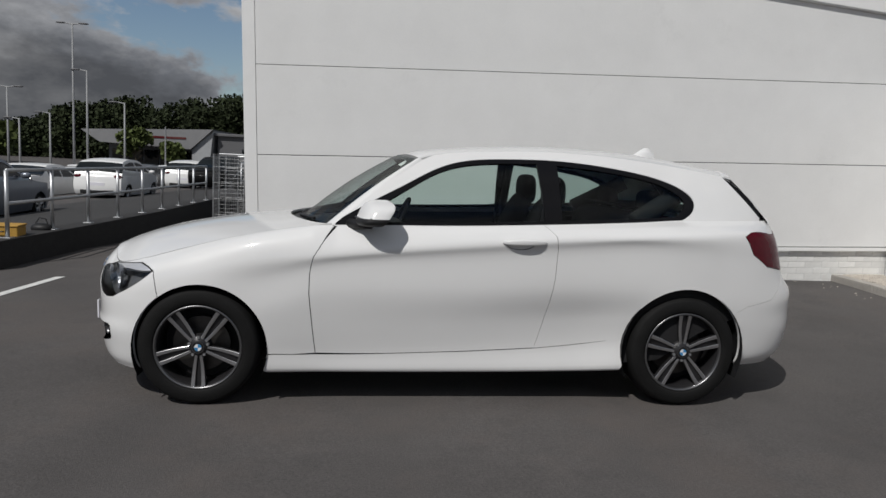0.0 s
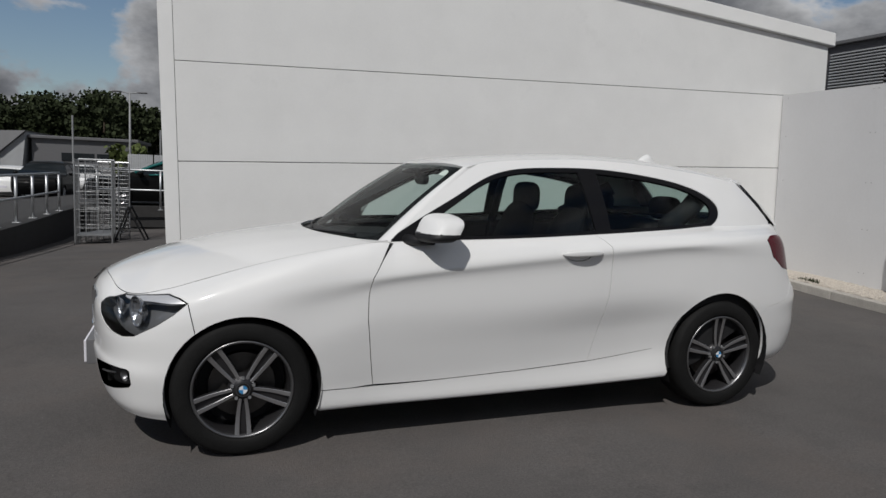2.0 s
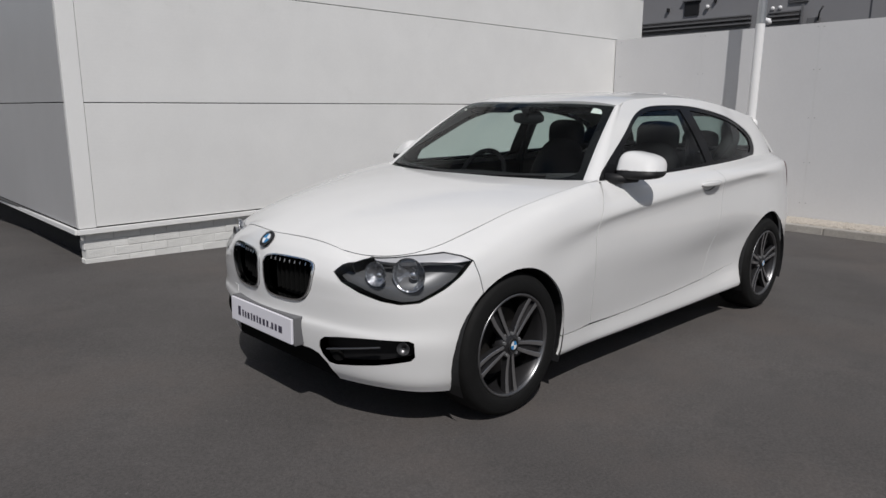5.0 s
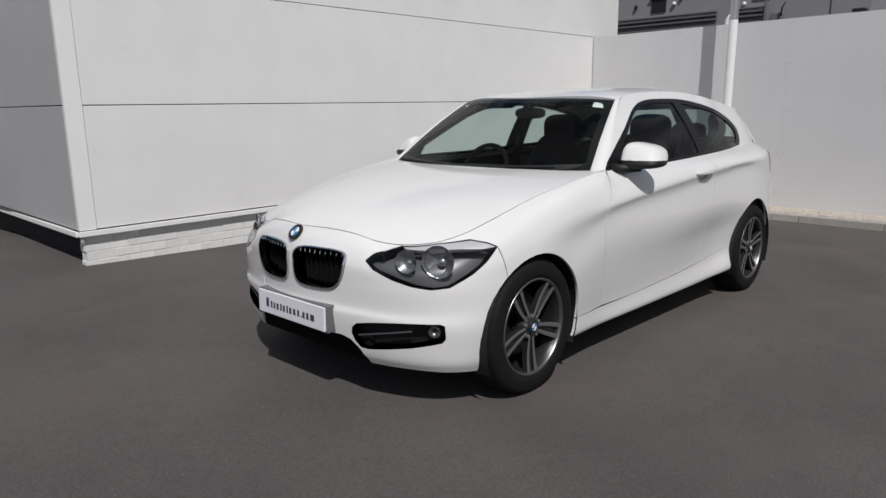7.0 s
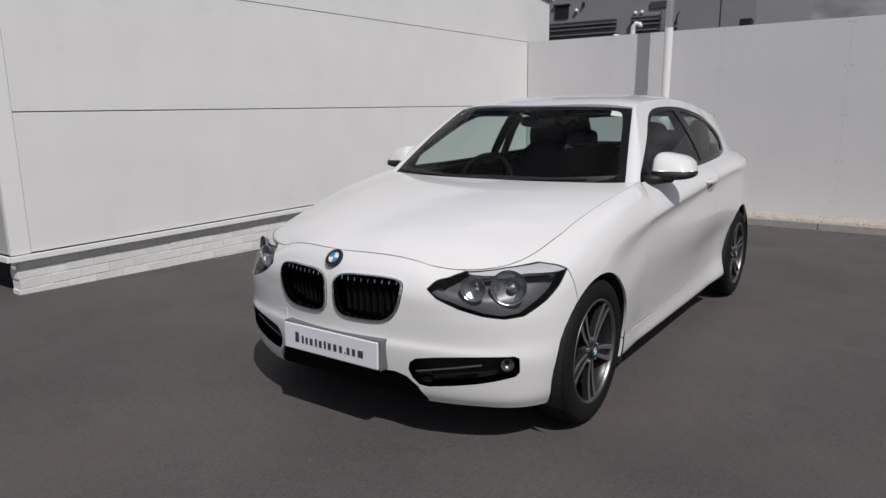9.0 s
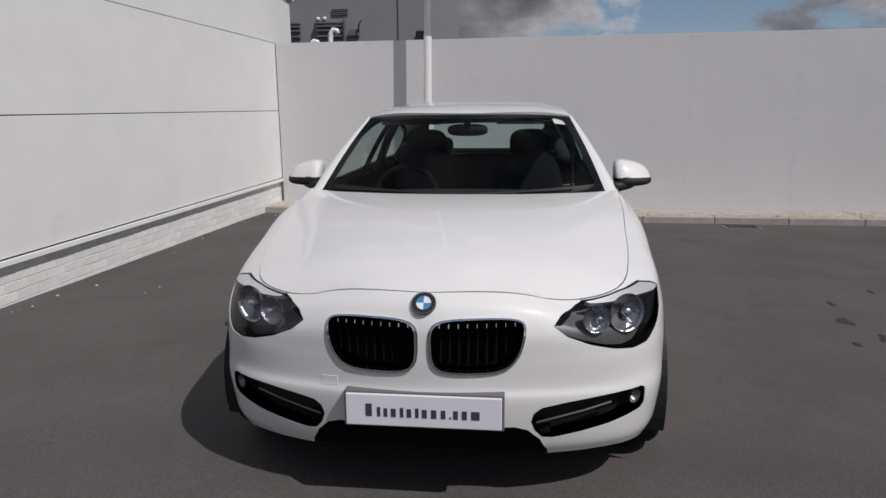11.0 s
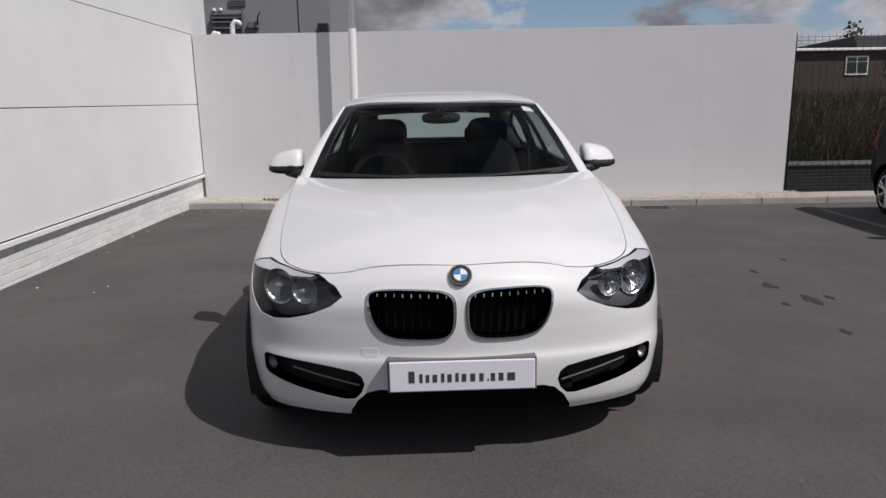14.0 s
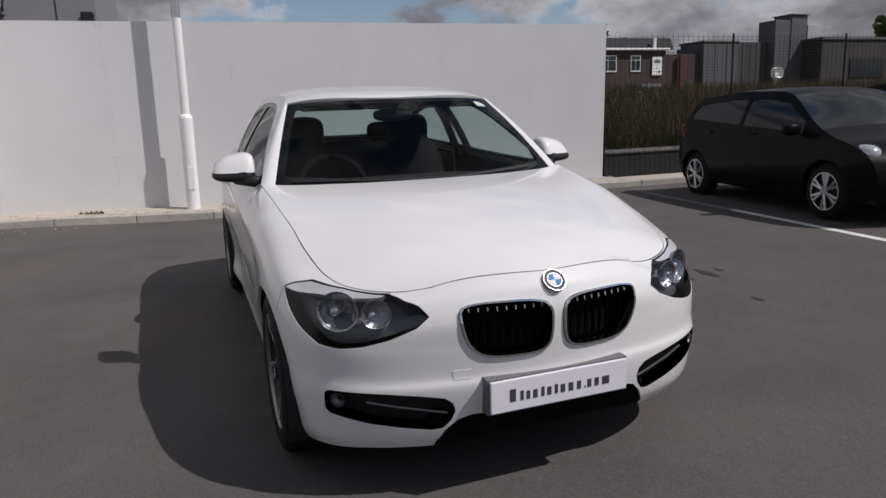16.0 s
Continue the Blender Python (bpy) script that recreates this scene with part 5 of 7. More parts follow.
# ---- wheels ----
def wheel(center, out, first):
    """out: +1 for the car's right, -1 for its left; first: the angle of one pair of spokes."""
    c = Vector(center)

    def at(r, a, d):
        """Radius, angle (seen from outside), and depth inwards from the wheel's face."""
        return c + Vector((-out * r * math.cos(a) if out > 0 else r * math.cos(a), -out * d, r * math.sin(a)))

    def lathe(profile, n=64):
        bm = bmesh.new()
        rings = [[bm.verts.new(at(r, k * math.tau / n, d)) for k in range(n)] for r, d in profile]
        for a, b in zip(rings, rings[1:]):
            for k in range(n):
                bm.faces.new((a[k], a[(k + 1) % n], b[(k + 1) % n], b[k]))
        bmesh.ops.recalc_face_normals(bm, faces=bm.faces)
        return bm
    w = part("wheel", lathe([(0.222, 0.012), (0.214, 0.020), (0.205, 0.05), (0.200, 0.19), (0.216, 0.20)]), RIM_DARK, car, "dark alloy wheel with machined double spokes", True)
    part("tyre", lathe([(0.222, 0.200), (0.250, 0.222), (0.300, 0.215), (0.314, 0.195), (0.317, 0.15), (0.317, 0.06), (0.314, 0.028), (0.300, 0.006), (0.292, 0.003),
                        (0.262, -0.006), (0.240, 0.0), (0.229, 0.004), (0.226, 0.014)]), RUBBER, w, "black road tyre", True)
    part("rim_lip", lathe([(0.2285, 0.010), (0.2275, 0.003), (0.222, 0.001), (0.2165, 0.005), (0.213, 0.016)]), RIM_LIP, w, "machined rim lip", True)
    part("brake_disc", lathe([(0.05, 0.10), (0.150, 0.10), (0.152, 0.105), (0.152, 0.125)], 40), BRAKE, w, "steel brake disc")
    part("wheel_back", lathe([(0.004, 0.16), (0.202, 0.16)], 40), BLACK, w)
    part("hub", lathe([(0.003, 0.012), (0.030, 0.012), (0.036, 0.016), (0.052, 0.022), (0.062, 0.032), (0.066, 0.06)], 40), RIM_DARK, w, "dark wheel hub", True)
    for s in range(5):
        a = radians(first + 72 * s)
        u, v = Vector((math.cos(a), math.sin(a))), Vector((-math.sin(a), math.cos(a)))

        def put(r, off, d):
            q = u * r + v * off
            return c + Vector(((-q.x if out > 0 else q.x), -out * d, q.y))
        for arm in (1, -1):
            bm = bmesh.new()
            rows = []
            for i in range(7):
                f = i / 6
                r = 0.040 + f * 0.178
                mid = arm * (0.011 + 0.016 * f + 0.003 * math.sin(math.pi * f))
                half = 0.0070 + 0.0035 * f
                d = 0.020 - 0.012 * f + 0.006 * math.sin(math.pi * f)
                rows.append([bm.verts.new(put(r, mid - half, d + 0.028)), bm.verts.new(put(r, mid - half, d + 0.001)), bm.verts.new(put(r, mid - half * 0.8, d)),
                             bm.verts.new(put(r, mid + half * 0.8, d)), bm.verts.new(put(r, mid + half, d + 0.001)), bm.verts.new(put(r, mid + half, d + 0.028))])
            for p, q in zip(rows, rows[1:]):
                for k in range(5):
                    fc = bm.faces.new((p[k], q[k], q[k + 1], p[k + 1]))
                    fc.material_index = 0 if k in (1, 2, 3) else 1
            bmesh.ops.recalc_face_normals(bm, faces=bm.faces)
            part("spoke", bm, (RIM_SILVER, RIM_DARK), w)
        web = bmesh.new()
        q = [put(0.05, -0.008, 0.034), put(0.216, -0.028, 0.026), put(0.216, 0.028, 0.026), put(0.05, 0.008, 0.034)]
        web.faces.new([web.verts.new(p) for p in q])
        part("spoke_web", web, RIM_DARK, w)
        bolt = bmesh.new()
        bmesh.ops.create_cone(bolt, cap_ends=True, segments=6, radius1=0.009, radius2=0.008, depth=0.012,
                              matrix=Matrix.Translation(put(0.050 * math.cos(radians(36)) + 0.0, 0.050 * math.sin(radians(36)), 0.020)) @ pose(0, 0, 0, 90))
        part("wheel_bolt", bolt, GALV, w)
    mm = Matrix.Translation(c + Vector((0, -out * 0.010, 0))) @ pose(0, 0, 0, -90 * out, 0, 0)
    roundel(mm, 0.032, w)
    return w


for out in (1, -1):
    for x, first, face in ((0.010, -90, 0.868), (2.692, 90, 0.876)):
        wheel((x, face * out, 0.298), out, first)
for sgn in (1, -1):
    for c in (ARCH_F, ARCH_R):
        bm = bmesh.new()
        pts = circle(c[0], c[1], c[2] + 0.004, -25, 205, 24)
        a = [bm.verts.new((x, (0.862 if c is ARCH_F else 0.872) * sgn, z)) for x, z in pts]
        b = [bm.verts.new((x, 0.48 * sgn, z)) for x, z in pts]
        for k in range(24):
            bm.faces.new((a[k], a[k + 1], b[k + 1], b[k]))
        bm.faces.new(b)
        part("wheel_liner", bm, BLACK, car, "black wheel arch liner")
part("underbody", box((-0.42, -0.62, 0.165), (3.25, 0.62, 0.23), 0.02), BLACK, car, "black underbody")

# ---- inside the cabin ----
dash = ball((0.80, 0, 0.80), (0.36, 0.70, 0.145), 3.5, 32, 12)
part("dashboard", dash, DASH, car, "soft black dashboard", True)
part("bulkhead", box((0.40, -0.70, 0.22), (0.48, 0.70, 0.86), 0.01), BLACK, car, "black bulkhead")
sw = bmesh.new()
mw = Matrix.Translation((1.10, 0.36, 0.885)) @ pose(0, 0, 0, 0, -66, 0)
ring = [mw @ Vector((0.182 * math.cos(t), 0.182 * math.sin(t), 0)) for t in np.linspace(0, math.tau, 33)]
add_tube(sw, ring, 0.016, 8)
for t in (0, 180, 270):
    add_tube(sw, [mw @ Vector((0.02 * math.cos(radians(t - 90)), 0.02 * math.sin(radians(t - 90)), -0.02)), mw @ Vector((0.18 * math.cos(radians(t - 90)), 0.18 * math.sin(radians(t - 90)), 0))], 0.018, 8)
part("steering_wheel", sw, CLOTH, car, "black three-spoke steering wheel", True)


def seat(x, y, width, back_top, parent):
    s = part("seat", ball((x, y, 0.44), (0.27, width, 0.10), 4.0), CLOTH, parent, "black cloth seat", True)
    back = ball((0, 0, 0.32), (0.085, width * 0.92, 0.38), 2.6, 24, 16)
    bmesh.ops.transform(back, matrix=Matrix.Translation((x + 0.24, y, 0.46)) @ pose(0, 0, 0, 0, 17, 0), verts=back.verts)
    part("seat_back", back, CLOTH, s, "black cloth backrest", True)
    rest = ball((x + 0.465, y, back_top - 0.01), (0.058, 0.145, 0.105), 3.2)
    part("headrest", rest, CLOTH, s, "black cloth headrest", True)
    part("headrest_posts", add_tube(tube([(x + 0.465, y - 0.06, back_top - 0.2), (x + 0.475, y - 0.06, back_top)], 0.007, 8), [(x + 0.465, y + 0.06, back_top - 0.2), (x + 0.475, y + 0.06, back_top)], 0.007, 8), CHROME, s)


for y in (0.365, -0.365):
    seat(1.55, y, 0.245, 1.165, car)
    part("headrest", ball((2.63, y, 1.125), (0.05, 0.13, 0.075), 3.2), CLOTH, car, "black rear headrest", True)
rear = ball((2.50, 0, 0.75), (0.11, 0.60, 0.32), 4.0)
part("rear_bench", rear, CLOTH, car, "black cloth rear bench", True)
part("parcel_shelf", box((2.52, -0.58, 1.075), (3.15, 0.58, 1.09), 0.004), DASH, car, "black parcel shelf")
for sgn in (1, -1):
    part("rear_pillar_trim", tube([(2.45, 0.62 * sgn, 1.02), (2.66, 0.57 * sgn, 1.14), (2.80, 0.50 * sgn, 1.23)], 0.06, 8), DASH, car, "dark rear pillar trim", True)
    part("pillar_trim", tube([(1.915, 0.715 * sgn, 0.95), (1.925, 0.620 * sgn, 1.20), (1.93, 0.560 * sgn, 1.31)], 0.028, 8), DASH, car, "dark pillar trim", True)
    part("seat_belt", tube([(1.88, 0.64 * sgn, 1.15), (1.83, 0.64 * sgn, 0.8), (1.75, 0.62 * sgn, 0.45)], 0.012, 6), CLOTH, car)
    vis = box((-0.07, -0.17, -0.008), (0.07, 0.17, 0.008), 0.006)
    bmesh.ops.transform(vis, matrix=Matrix.Translation((1.20, 0.33 * sgn, 1.325)) @ pose(0, 0, 0, 0, -22, 0), verts=vis.verts)
    part("sun_visor", vis, DASH, car, "dark sun visor")
part("rear_view_mirror", ball((1.115, 0.0, 1.262), (0.018, 0.115, 0.034), 3.0), BLACK, car, "black rear-view mirror", True)
part("mirror_stalk", tube([(1.07, 0, 1.345), (1.10, 0, 1.27)], 0.014, 8, [0.035, 0.012]), BLACK, car, "black mirror stalk", True)

# ---- other parked cars ----
def car_glass_mat():
    return mat("dark_car_glass", (0.008, 0.011, 0.013), 0.06, vary=0.1, spec=0.4)


FAR_GLASS = car_glass_mat()
PAINTS = {
    "black": mat("black_car_paint", (0.005, 0.005, 0.005), 0.4, vary=0.1, coat=0.16, spec=0.04),
    "white": mat("far_white_paint", (0.78, 0.78, 0.77), 0.3, vary=0.03, coat=0.6),
    "silver": mat("blue_silver_paint", (0.22, 0.24, 0.28), 0.28, 0.5, vary=0.05, coat=0.6),
    # teal stands for a reflection on a black car, painted as colour
    "teal": mat("teal_reflection_paint", (0.010, 0.14, 0.13), 0.25, 0.3, vary=0.05, coat=0.7),
    "red": mat("dark_red_paint", (0.10, 0.012, 0.014), 0.28, vary=0.05, coat=0.7),
    "grey": mat("grey_car_paint", (0.10, 0.10, 0.11), 0.28, 0.4, vary=0.05, coat=0.7),
}
SHAPES = {
    # top outline from the nose to the tail: x, z, and the strip that begins there
    "hatch": (3.65, 2.39, 1.60, 1.47, [(-0.66, 0.22, "b"), (-0.70, 0.42, "b"), (-0.66, 0.66, "b"), (-0.52, 0.82, "b"), (0.18, 0.98, "w"), (0.86, 1.38, "b"), (1.25, 1.46, "b"),
                                       (1.9, 1.47, "b"), (2.45, 1.40, "b"), (2.62, 1.34, "w"), (2.86, 1.00, "b"), (2.95, 0.70, "b"), (2.96, 0.40, "b"), (2.90, 0.24, "b")],
              0.95, 1.09),
    "city": (3.4, 2.384, 1.58, 1.38, [(-0.55, 0.20, "b"), (-0.60, 0.36, "b"), (-0.58, 0.55, "b"), (-0.44, 0.73, "b"), (0.10, 0.92, "w"), (0.74, 1.28, "b"), (1.10, 1.335, "b"),
                                      (1.7, 1.345, "b"), (2.25, 1.305, "b"), (2.44, 1.27, "w"), (2.66, 0.95, "b"), (2.77, 0.70, "b"), (2.79, 0.42, "b"), (2.72, 0.24, "b")],
             0.85, 1.01),
    "suv": (4.3, 2.60, 1.80, 1.60, [(-0.74, 0.25, "b"), (-0.82, 0.5, "b"), (-0.78, 0.80, "b"), (-0.6, 0.95, "b"), (0.45, 1.06, "w"), (1.05, 1.50, "b"), (1.5, 1.60, "b"),
                                    (2.4, 1.60, "b"), (2.95, 1.53, "b"), (3.08, 1.48, "w"), (3.36, 1.10, "b"), (3.46, 0.78, "b"), (3.46, 0.45, "b"), (3.38, 0.28, "b")],
            1.02, 1.10),
    "saloon": (4.5, 2.70, 1.80, 1.43, [(-0.78, 0.2, "b"), (-0.85, 0.42, "b"), (-0.80, 0.66, "b"), (-0.6, 0.78, "b"), (0.55, 0.96, "w"), (1.25, 1.36, "b"), (1.7, 1.43, "b"),
                                       (2.2, 1.42, "b"), (2.6, 1.35, "w"), (3.15, 1.06, "b"), (3.6, 1.03, "b"), (3.68, 0.7, "b"), (3.66, 0.4, "b"), (3.58, 0.24, "b")],
               0.93, 1.0),
}


def parked_car(shape, paint, m, label, group="", roof_sheen=""):
    long, base, wide, high, top, belt0, belt1 = SHAPES[shape]
    half = wide / 2
    root = thing("parked_car", label, "car", m, group)
    body = PAINTS[paint]

    def belt(x):
        return belt0 + (belt1 - belt0) * np.clip((x - 0.3) / 2.4, 0, 1)

    def width(x, z):
        ends = 1 - 0.20 * np.clip((-0.25 - x) / 0.5, 0, 1) ** 2 - 0.13 * np.clip((x - base - 0.15) / 0.6, 0, 1) ** 2
        up = np.maximum(z - belt(x), 0)
        low = np.clip((0.42 - z) / 0.25, 0, 1)
        bulge = 0.02 * np.sin(np.clip((z - 0.3) / 0.6, 0, 1) * np.pi)
        return half * ends - 0.02 + bulge - up * (0.30 + 0.35 * up) - 0.05 * low ** 2

    def right_side(xz):
        return np.stack([xz[:, 0], width(xz[:, 0], xz[:, 1]), xz[:, 1]], 1)

    def left_side(xz):
        return right_side(xz) * (1, -1, 1)
    line = rounded([(x, z) for x, z, _ in top], 0.06, False)
    r = 0.325
    arch_r = [(base + r * math.cos(radians(a)), 0.30 + r * math.sin(radians(a))) for a in np.linspace(-15, 195, 20)]
    arch_f = [(r * math.cos(radians(a)), 0.30 + r * math.sin(radians(a))) for a in np.linspace(-15, 195, 20)]
    outline = np.array([tuple(p) for p in line] + arch_r + [(base * 0.5, 0.20)] + arch_f)
    tops = [(x, z) for x, z, _ in top]
    tx, tz = np.array(tops)[3:-2].T
    gx0, gx1 = tx[1] + 0.28, [x for x, z, s in top if s == "w"][1] + 0.06

    def roof_at(x):
        return np.interp(x, tx, tz)
    mid = gx0 + (gx1 - gx0) * 0.50

    def window(a, b):
        xs = np.linspace(a, b, 12)
        return np.array([(x, max(belt(x) + 0.06, roof_at(x) - 0.085)) for x in xs] + [(x, belt(x) + 0.03) for x in xs[::-1]])
    w1, w2 = window(gx0, mid - 0.03), window(mid + 0.03, gx1)
    for chart, fl in ((right_side, True), (left_side, False)):
        panel("body_side", chart, outline, body, root, flip=fl, holes=[w1, w2], step=0.09, thick=0.03)
        for wv in (w1, w2):
            panel("side_window", chart, wv, FAR_GLASS, root, "dark side window", flip=fl, step=0.12, thick=0.0, lift=-0.008)
    n = len(top)
    t = np.array([(x, z) for x, z, _ in top])
    f = curve(np.r_[0, np.cumsum(np.sqrt(np.linalg.norm(np.diff(t, axis=0), axis=1)))], t)
    knots = np.r_[0, np.cumsum(np.sqrt(np.linalg.norm(np.diff(t, axis=0), axis=1)))]
    for i in range(n - 1):
        tag = top[i][2]
        bm = bmesh.new()
        rows = []
        for q in np.linspace(knots[i], knots[i + 1], 6):
            x, z = f(np.array(q))
            w = float(width(np.array(x), np.array(z)))
            crown = 0.035 if z > 0.75 else 0.0
            push = -0.10 if x < -0.3 and z < 0.8 else (0.06 if x > base + 0.4 and z < 0.9 else 0.0)
            rows.append([bm.verts.new((x + push * (1 - s * s), s * w, z + crown * (1 - s * s))) for s in np.linspace(-1, 1, 11)])
        for a, b in zip(rows, rows[1:]):
            for k in range(10):
                bm.faces.new((a[k], a[k + 1], b[k + 1], b[k]))
        bmesh.ops.recalc_face_normals(bm, faces=bm.faces)
        name = {"b": "body_panel", "w": "screen"}[tag]
        # a reflected tint is painted onto the roof strips
        panel_paint = PAINTS[roof_sheen] if roof_sheen and top[i][1] > 1.25 else body
        part(name, bm, FAR_GLASS if tag == "w" else panel_paint, root, "dark screen glass" if tag == "w" else "", True)
    part("underside", box((-0.45, -half + 0.16, 0.19), (base + 0.45, half - 0.16, 0.42)), BLACK, root)
    for sgn in (1, -1):
        for cx in (0.0, base):
            bm = bmesh.new()
            nseg = 28
            prof = ((0.19, -0.012), (0.245, 0.0), (0.285, 0.012), (0.298, 0.04), (0.298, 0.17), (0.24, 0.19))
            rings = [[bm.verts.new((cx + q * math.cos(k * math.tau / nseg), sgn * (half - 0.035 - d), 0.298 + q * math.sin(k * math.tau / nseg))) for k in range(nseg)] for q, d in prof]
            for a, b in zip(rings, rings[1:]):
                for k in range(nseg):
                    bm.faces.new((a[k], a[(k + 1) % nseg], b[(k + 1) % nseg], b[k]))
            bmesh.ops.recalc_face_normals(bm, faces=bm.faces)
            tyre = part("wheel", bm, RUBBER, root, "black tyre with a silver wheel", True)
            rim = bmesh.new()
            yy = sgn * (half - 0.030)
            bmesh.ops.create_cone(rim, cap_ends=True, segments=16, radius1=0.05, radius2=0.045, depth=0.02, matrix=Matrix.Translation((cx, yy, 0.298)) @ pose(0, 0, 0, 90))
            for s in range(6):
                a = radians(60 * s + 30)
                for off in (-0.10, 0.10):
                    p, q = (0.04, a), (0.185, a + off * 1.6)
                    add_tube(rim, [(cx + p[0] * math.cos(p[1]), yy, 0.298 + p[0] * math.sin(p[1])), (cx + q[0] * math.cos(q[1]), yy, 0.298 + q[0] * math.sin(q[1]))], 0.018, 5)
            add_tube(rim, [(cx + 0.19 * math.cos(k * math.tau / 24), yy, 0.298 + 0.19 * math.sin(k * math.tau / 24)) for k in range(25)], 0.010, 5)
            part("rim", rim, RIM_SILVER, tyre, "silver spoked wheel")
            disc = bmesh.new()
            bmesh.ops.create_circle(disc, cap_ends=True, segments=24, radius=0.19, matrix=Matrix.Translation((cx, sgn * (half - 0.055), 0.298)) @ pose(0, 0, 0, 90))
            part("rim_back", disc, BLACK, tyre)
    # reflections along roof edge and side glass, added as coloured tubes
    if roof_sheen:
        for sgn in (1, -1):
            for low, xs, r in ((0.045, np.linspace(gx0 - 0.1, gx1 + 0.1, 14), 0.045), (None, np.linspace(gx0 + 0.2, gx1 - 0.5, 8), 0.022)):
                path = []
                for x in xs:
                    z = float(roof_at(x)) - low if low else float(belt(x)) + 0.02
                    path.append((x, sgn * (float(width(np.array(x), np.array(z))) + 0.006), z))
                part("roof_rail" if low else "waist_strip", tube(path, r, 8), PAINTS[roof_sheen], root, "teal reflection modelled as a glossy strip", True)
    # lamps, mirrors, handles
    for sgn in (1, -1):
        zl, zt = 0.68 if shape != "suv" else 0.84, 0.86 if shape != "suv" else 1.0
        head = ((-0.345, sgn * half * 0.84, 0.69), (0.185, 0.105, 0.095)) if shape == "city" else ((-0.52, sgn * half * 0.74, zl), (0.17, 0.10, 0.075))
        if shape == "city":
            part("fog_lamp", ball((-0.52, sgn * half * 0.66, 0.37), (0.05, 0.07, 0.035), 2.4), LAMP_FAR, root, "bright fog lamp", True)
        part("headlamp", ball(*head, 2.6), LAMP_FAR, root, "clear headlamp", True)
        tail_x = top[-3][0] - 0.09
        part("tail_lamp", ball((tail_x, sgn * half * (0.90 if shape == "city" else 0.76), zt), (0.10, 0.085, 0.10) if shape == "city" else (0.10, 0.15, 0.075), 2.6), RED_LENS, root, "red tail lamp", True)
        part("door_mirror", ball((gx0 + 0.02, sgn * (half + 0.09), belt(gx0) + 0.07), (0.07, 0.10, 0.065), 2.4), body, root, smooth=True)
        for hx in (mid - 0.25, mid + 0.62):
            part("door_handle", ball((hx, sgn * (float(width(np.array(hx), np.array(0.86))) + 0.012), 0.86), (0.085, 0.016, 0.015), 2.5), body, root, smooth=True)
    part("bumper_insert", box((top[-3][0] - 0.02, -half * 0.66, 0.26), (top[-3][0] + 0.068, half * 0.66, 0.40), 0.02), BLACK, root, "black lower bumper insert")
    part("rear_plate", box((top[-3][0] + 0.045, -0.24, 0.55), (top[-3][0] + 0.075, 0.24, 0.66), 0.004), PLATE_WHITE, root)
    return root


LAMP_FAR = mat("far_lamp_glass", (0.55, 0.56, 0.58), 0.12, 0.6, vary=0.1)



def heading(x, y, z, yaw):
    """A pose by its front axle's middle; yaw 0: the nose looks along -x."""
    return pose(x, y, z, 0, 0, yaw)


def settle(before, m):
    """Moves all that was built since, as one."""
    for ob in [o for o in scene.objects if o.parent is None and o.name not in before]:
        ob.matrix_basis = m @ ob.matrix_basis


BEYOND = pose(0.035, 0.007, 0, 0, 0, 1.1)           # the yard's far side
BEHIND = pose(0.02, 0.05, -0.19, -0.1, 0, -2.45)            # the car park behind the building's corner
NEAR_WALL = pose(-0.347, 0.616, -0.161, 0, 0, -3.6)  # the low wall that carries it
built = {o.name for o in scene.objects}
# the dark hatchback past the end of the boards, and the one beyond it
ang = -9.1
parked_car("city", "black", BEYOND.inverted() @ heading(2.58, -5.95, 0.02, ang) @ Matrix.Diagonal((1.03, 1.03, 1.03, 1)), "black five-door city car parked nose out in a bay", "cars in the yard")
parked_car("hatch", "black", heading(2.0, -8.55, 0.02, ang), "black hatchback parked in the next bay", "cars in the yard")

settle(built, BEYOND)

# ---- raised car park beyond the low wall ----
built = {o.name for o in scene.objects}


def deck_z(x, y):
    return 0.36 + 0.11 * min(0.0, max(-12.0, x + 3.2)) - 0.006 * max(0.0, min(40.0, y - 24.0))


def deck_sheet():
    bm = bmesh.new()
    xs = [-260, -120, -70, -45, -30, -22, -16, -12, -9, -7, -5, -4, -3.35, -3.1]
    ys = [2.75, 4, 6, 8, 10, 12.2, 13.2, 15, 18, 22, 28, 36, 46, 60, 90, 150, 300]
    grid = {}
    for x in xs:
        for y in ys:
            grid[x, y] = bm.verts.new((x, y, deck_z(x, y)))
    for a, b in zip(xs, xs[1:]):
        for c, d in zip(ys, ys[1:]):
            bm.faces.new((grid[a, c], grid[b, c], grid[b, d], grid[a, d]))
    xs2 = [-3.1, 0, 4, 10, 40]
    for x in xs2[1:]:
        for y in ys[6:]:
            grid[x, y] = bm.verts.new((x, y, deck_z(x, y)))
    for a, b in zip(xs2, xs2[1:]):
        for c, d in zip(ys[6:], ys[7:]):
            bm.faces.new((grid[a, c], grid[b, c], grid[b, d], grid[a, d]))
    return part("car_park_deck", bm, DECK_ASPHALT)


deck = tagged(deck_sheet(), "raised dark asphalt car park behind the low wall", "asphalt", kind="structure")
low_wall = thing("wall_retaining", "low dark brick retaining wall under the railing", "wall", None, kind="structure")
bm = bmesh.new()
path = [(-3.02, 2.72), (-2.96, 5.0), (-2.96, 7.5), (-3.02, 9.3), (-3.1, 10.8), (-3.15, 13.2)]
rows = []
for x, y in path:
    top = deck_z(-3.1, y) + 0.03
    rows.append([bm.verts.new(p) for p in ((x, y, -0.5), (x, y, top), (x - 0.30, y, top), (x - 0.30, y, -0.5))])
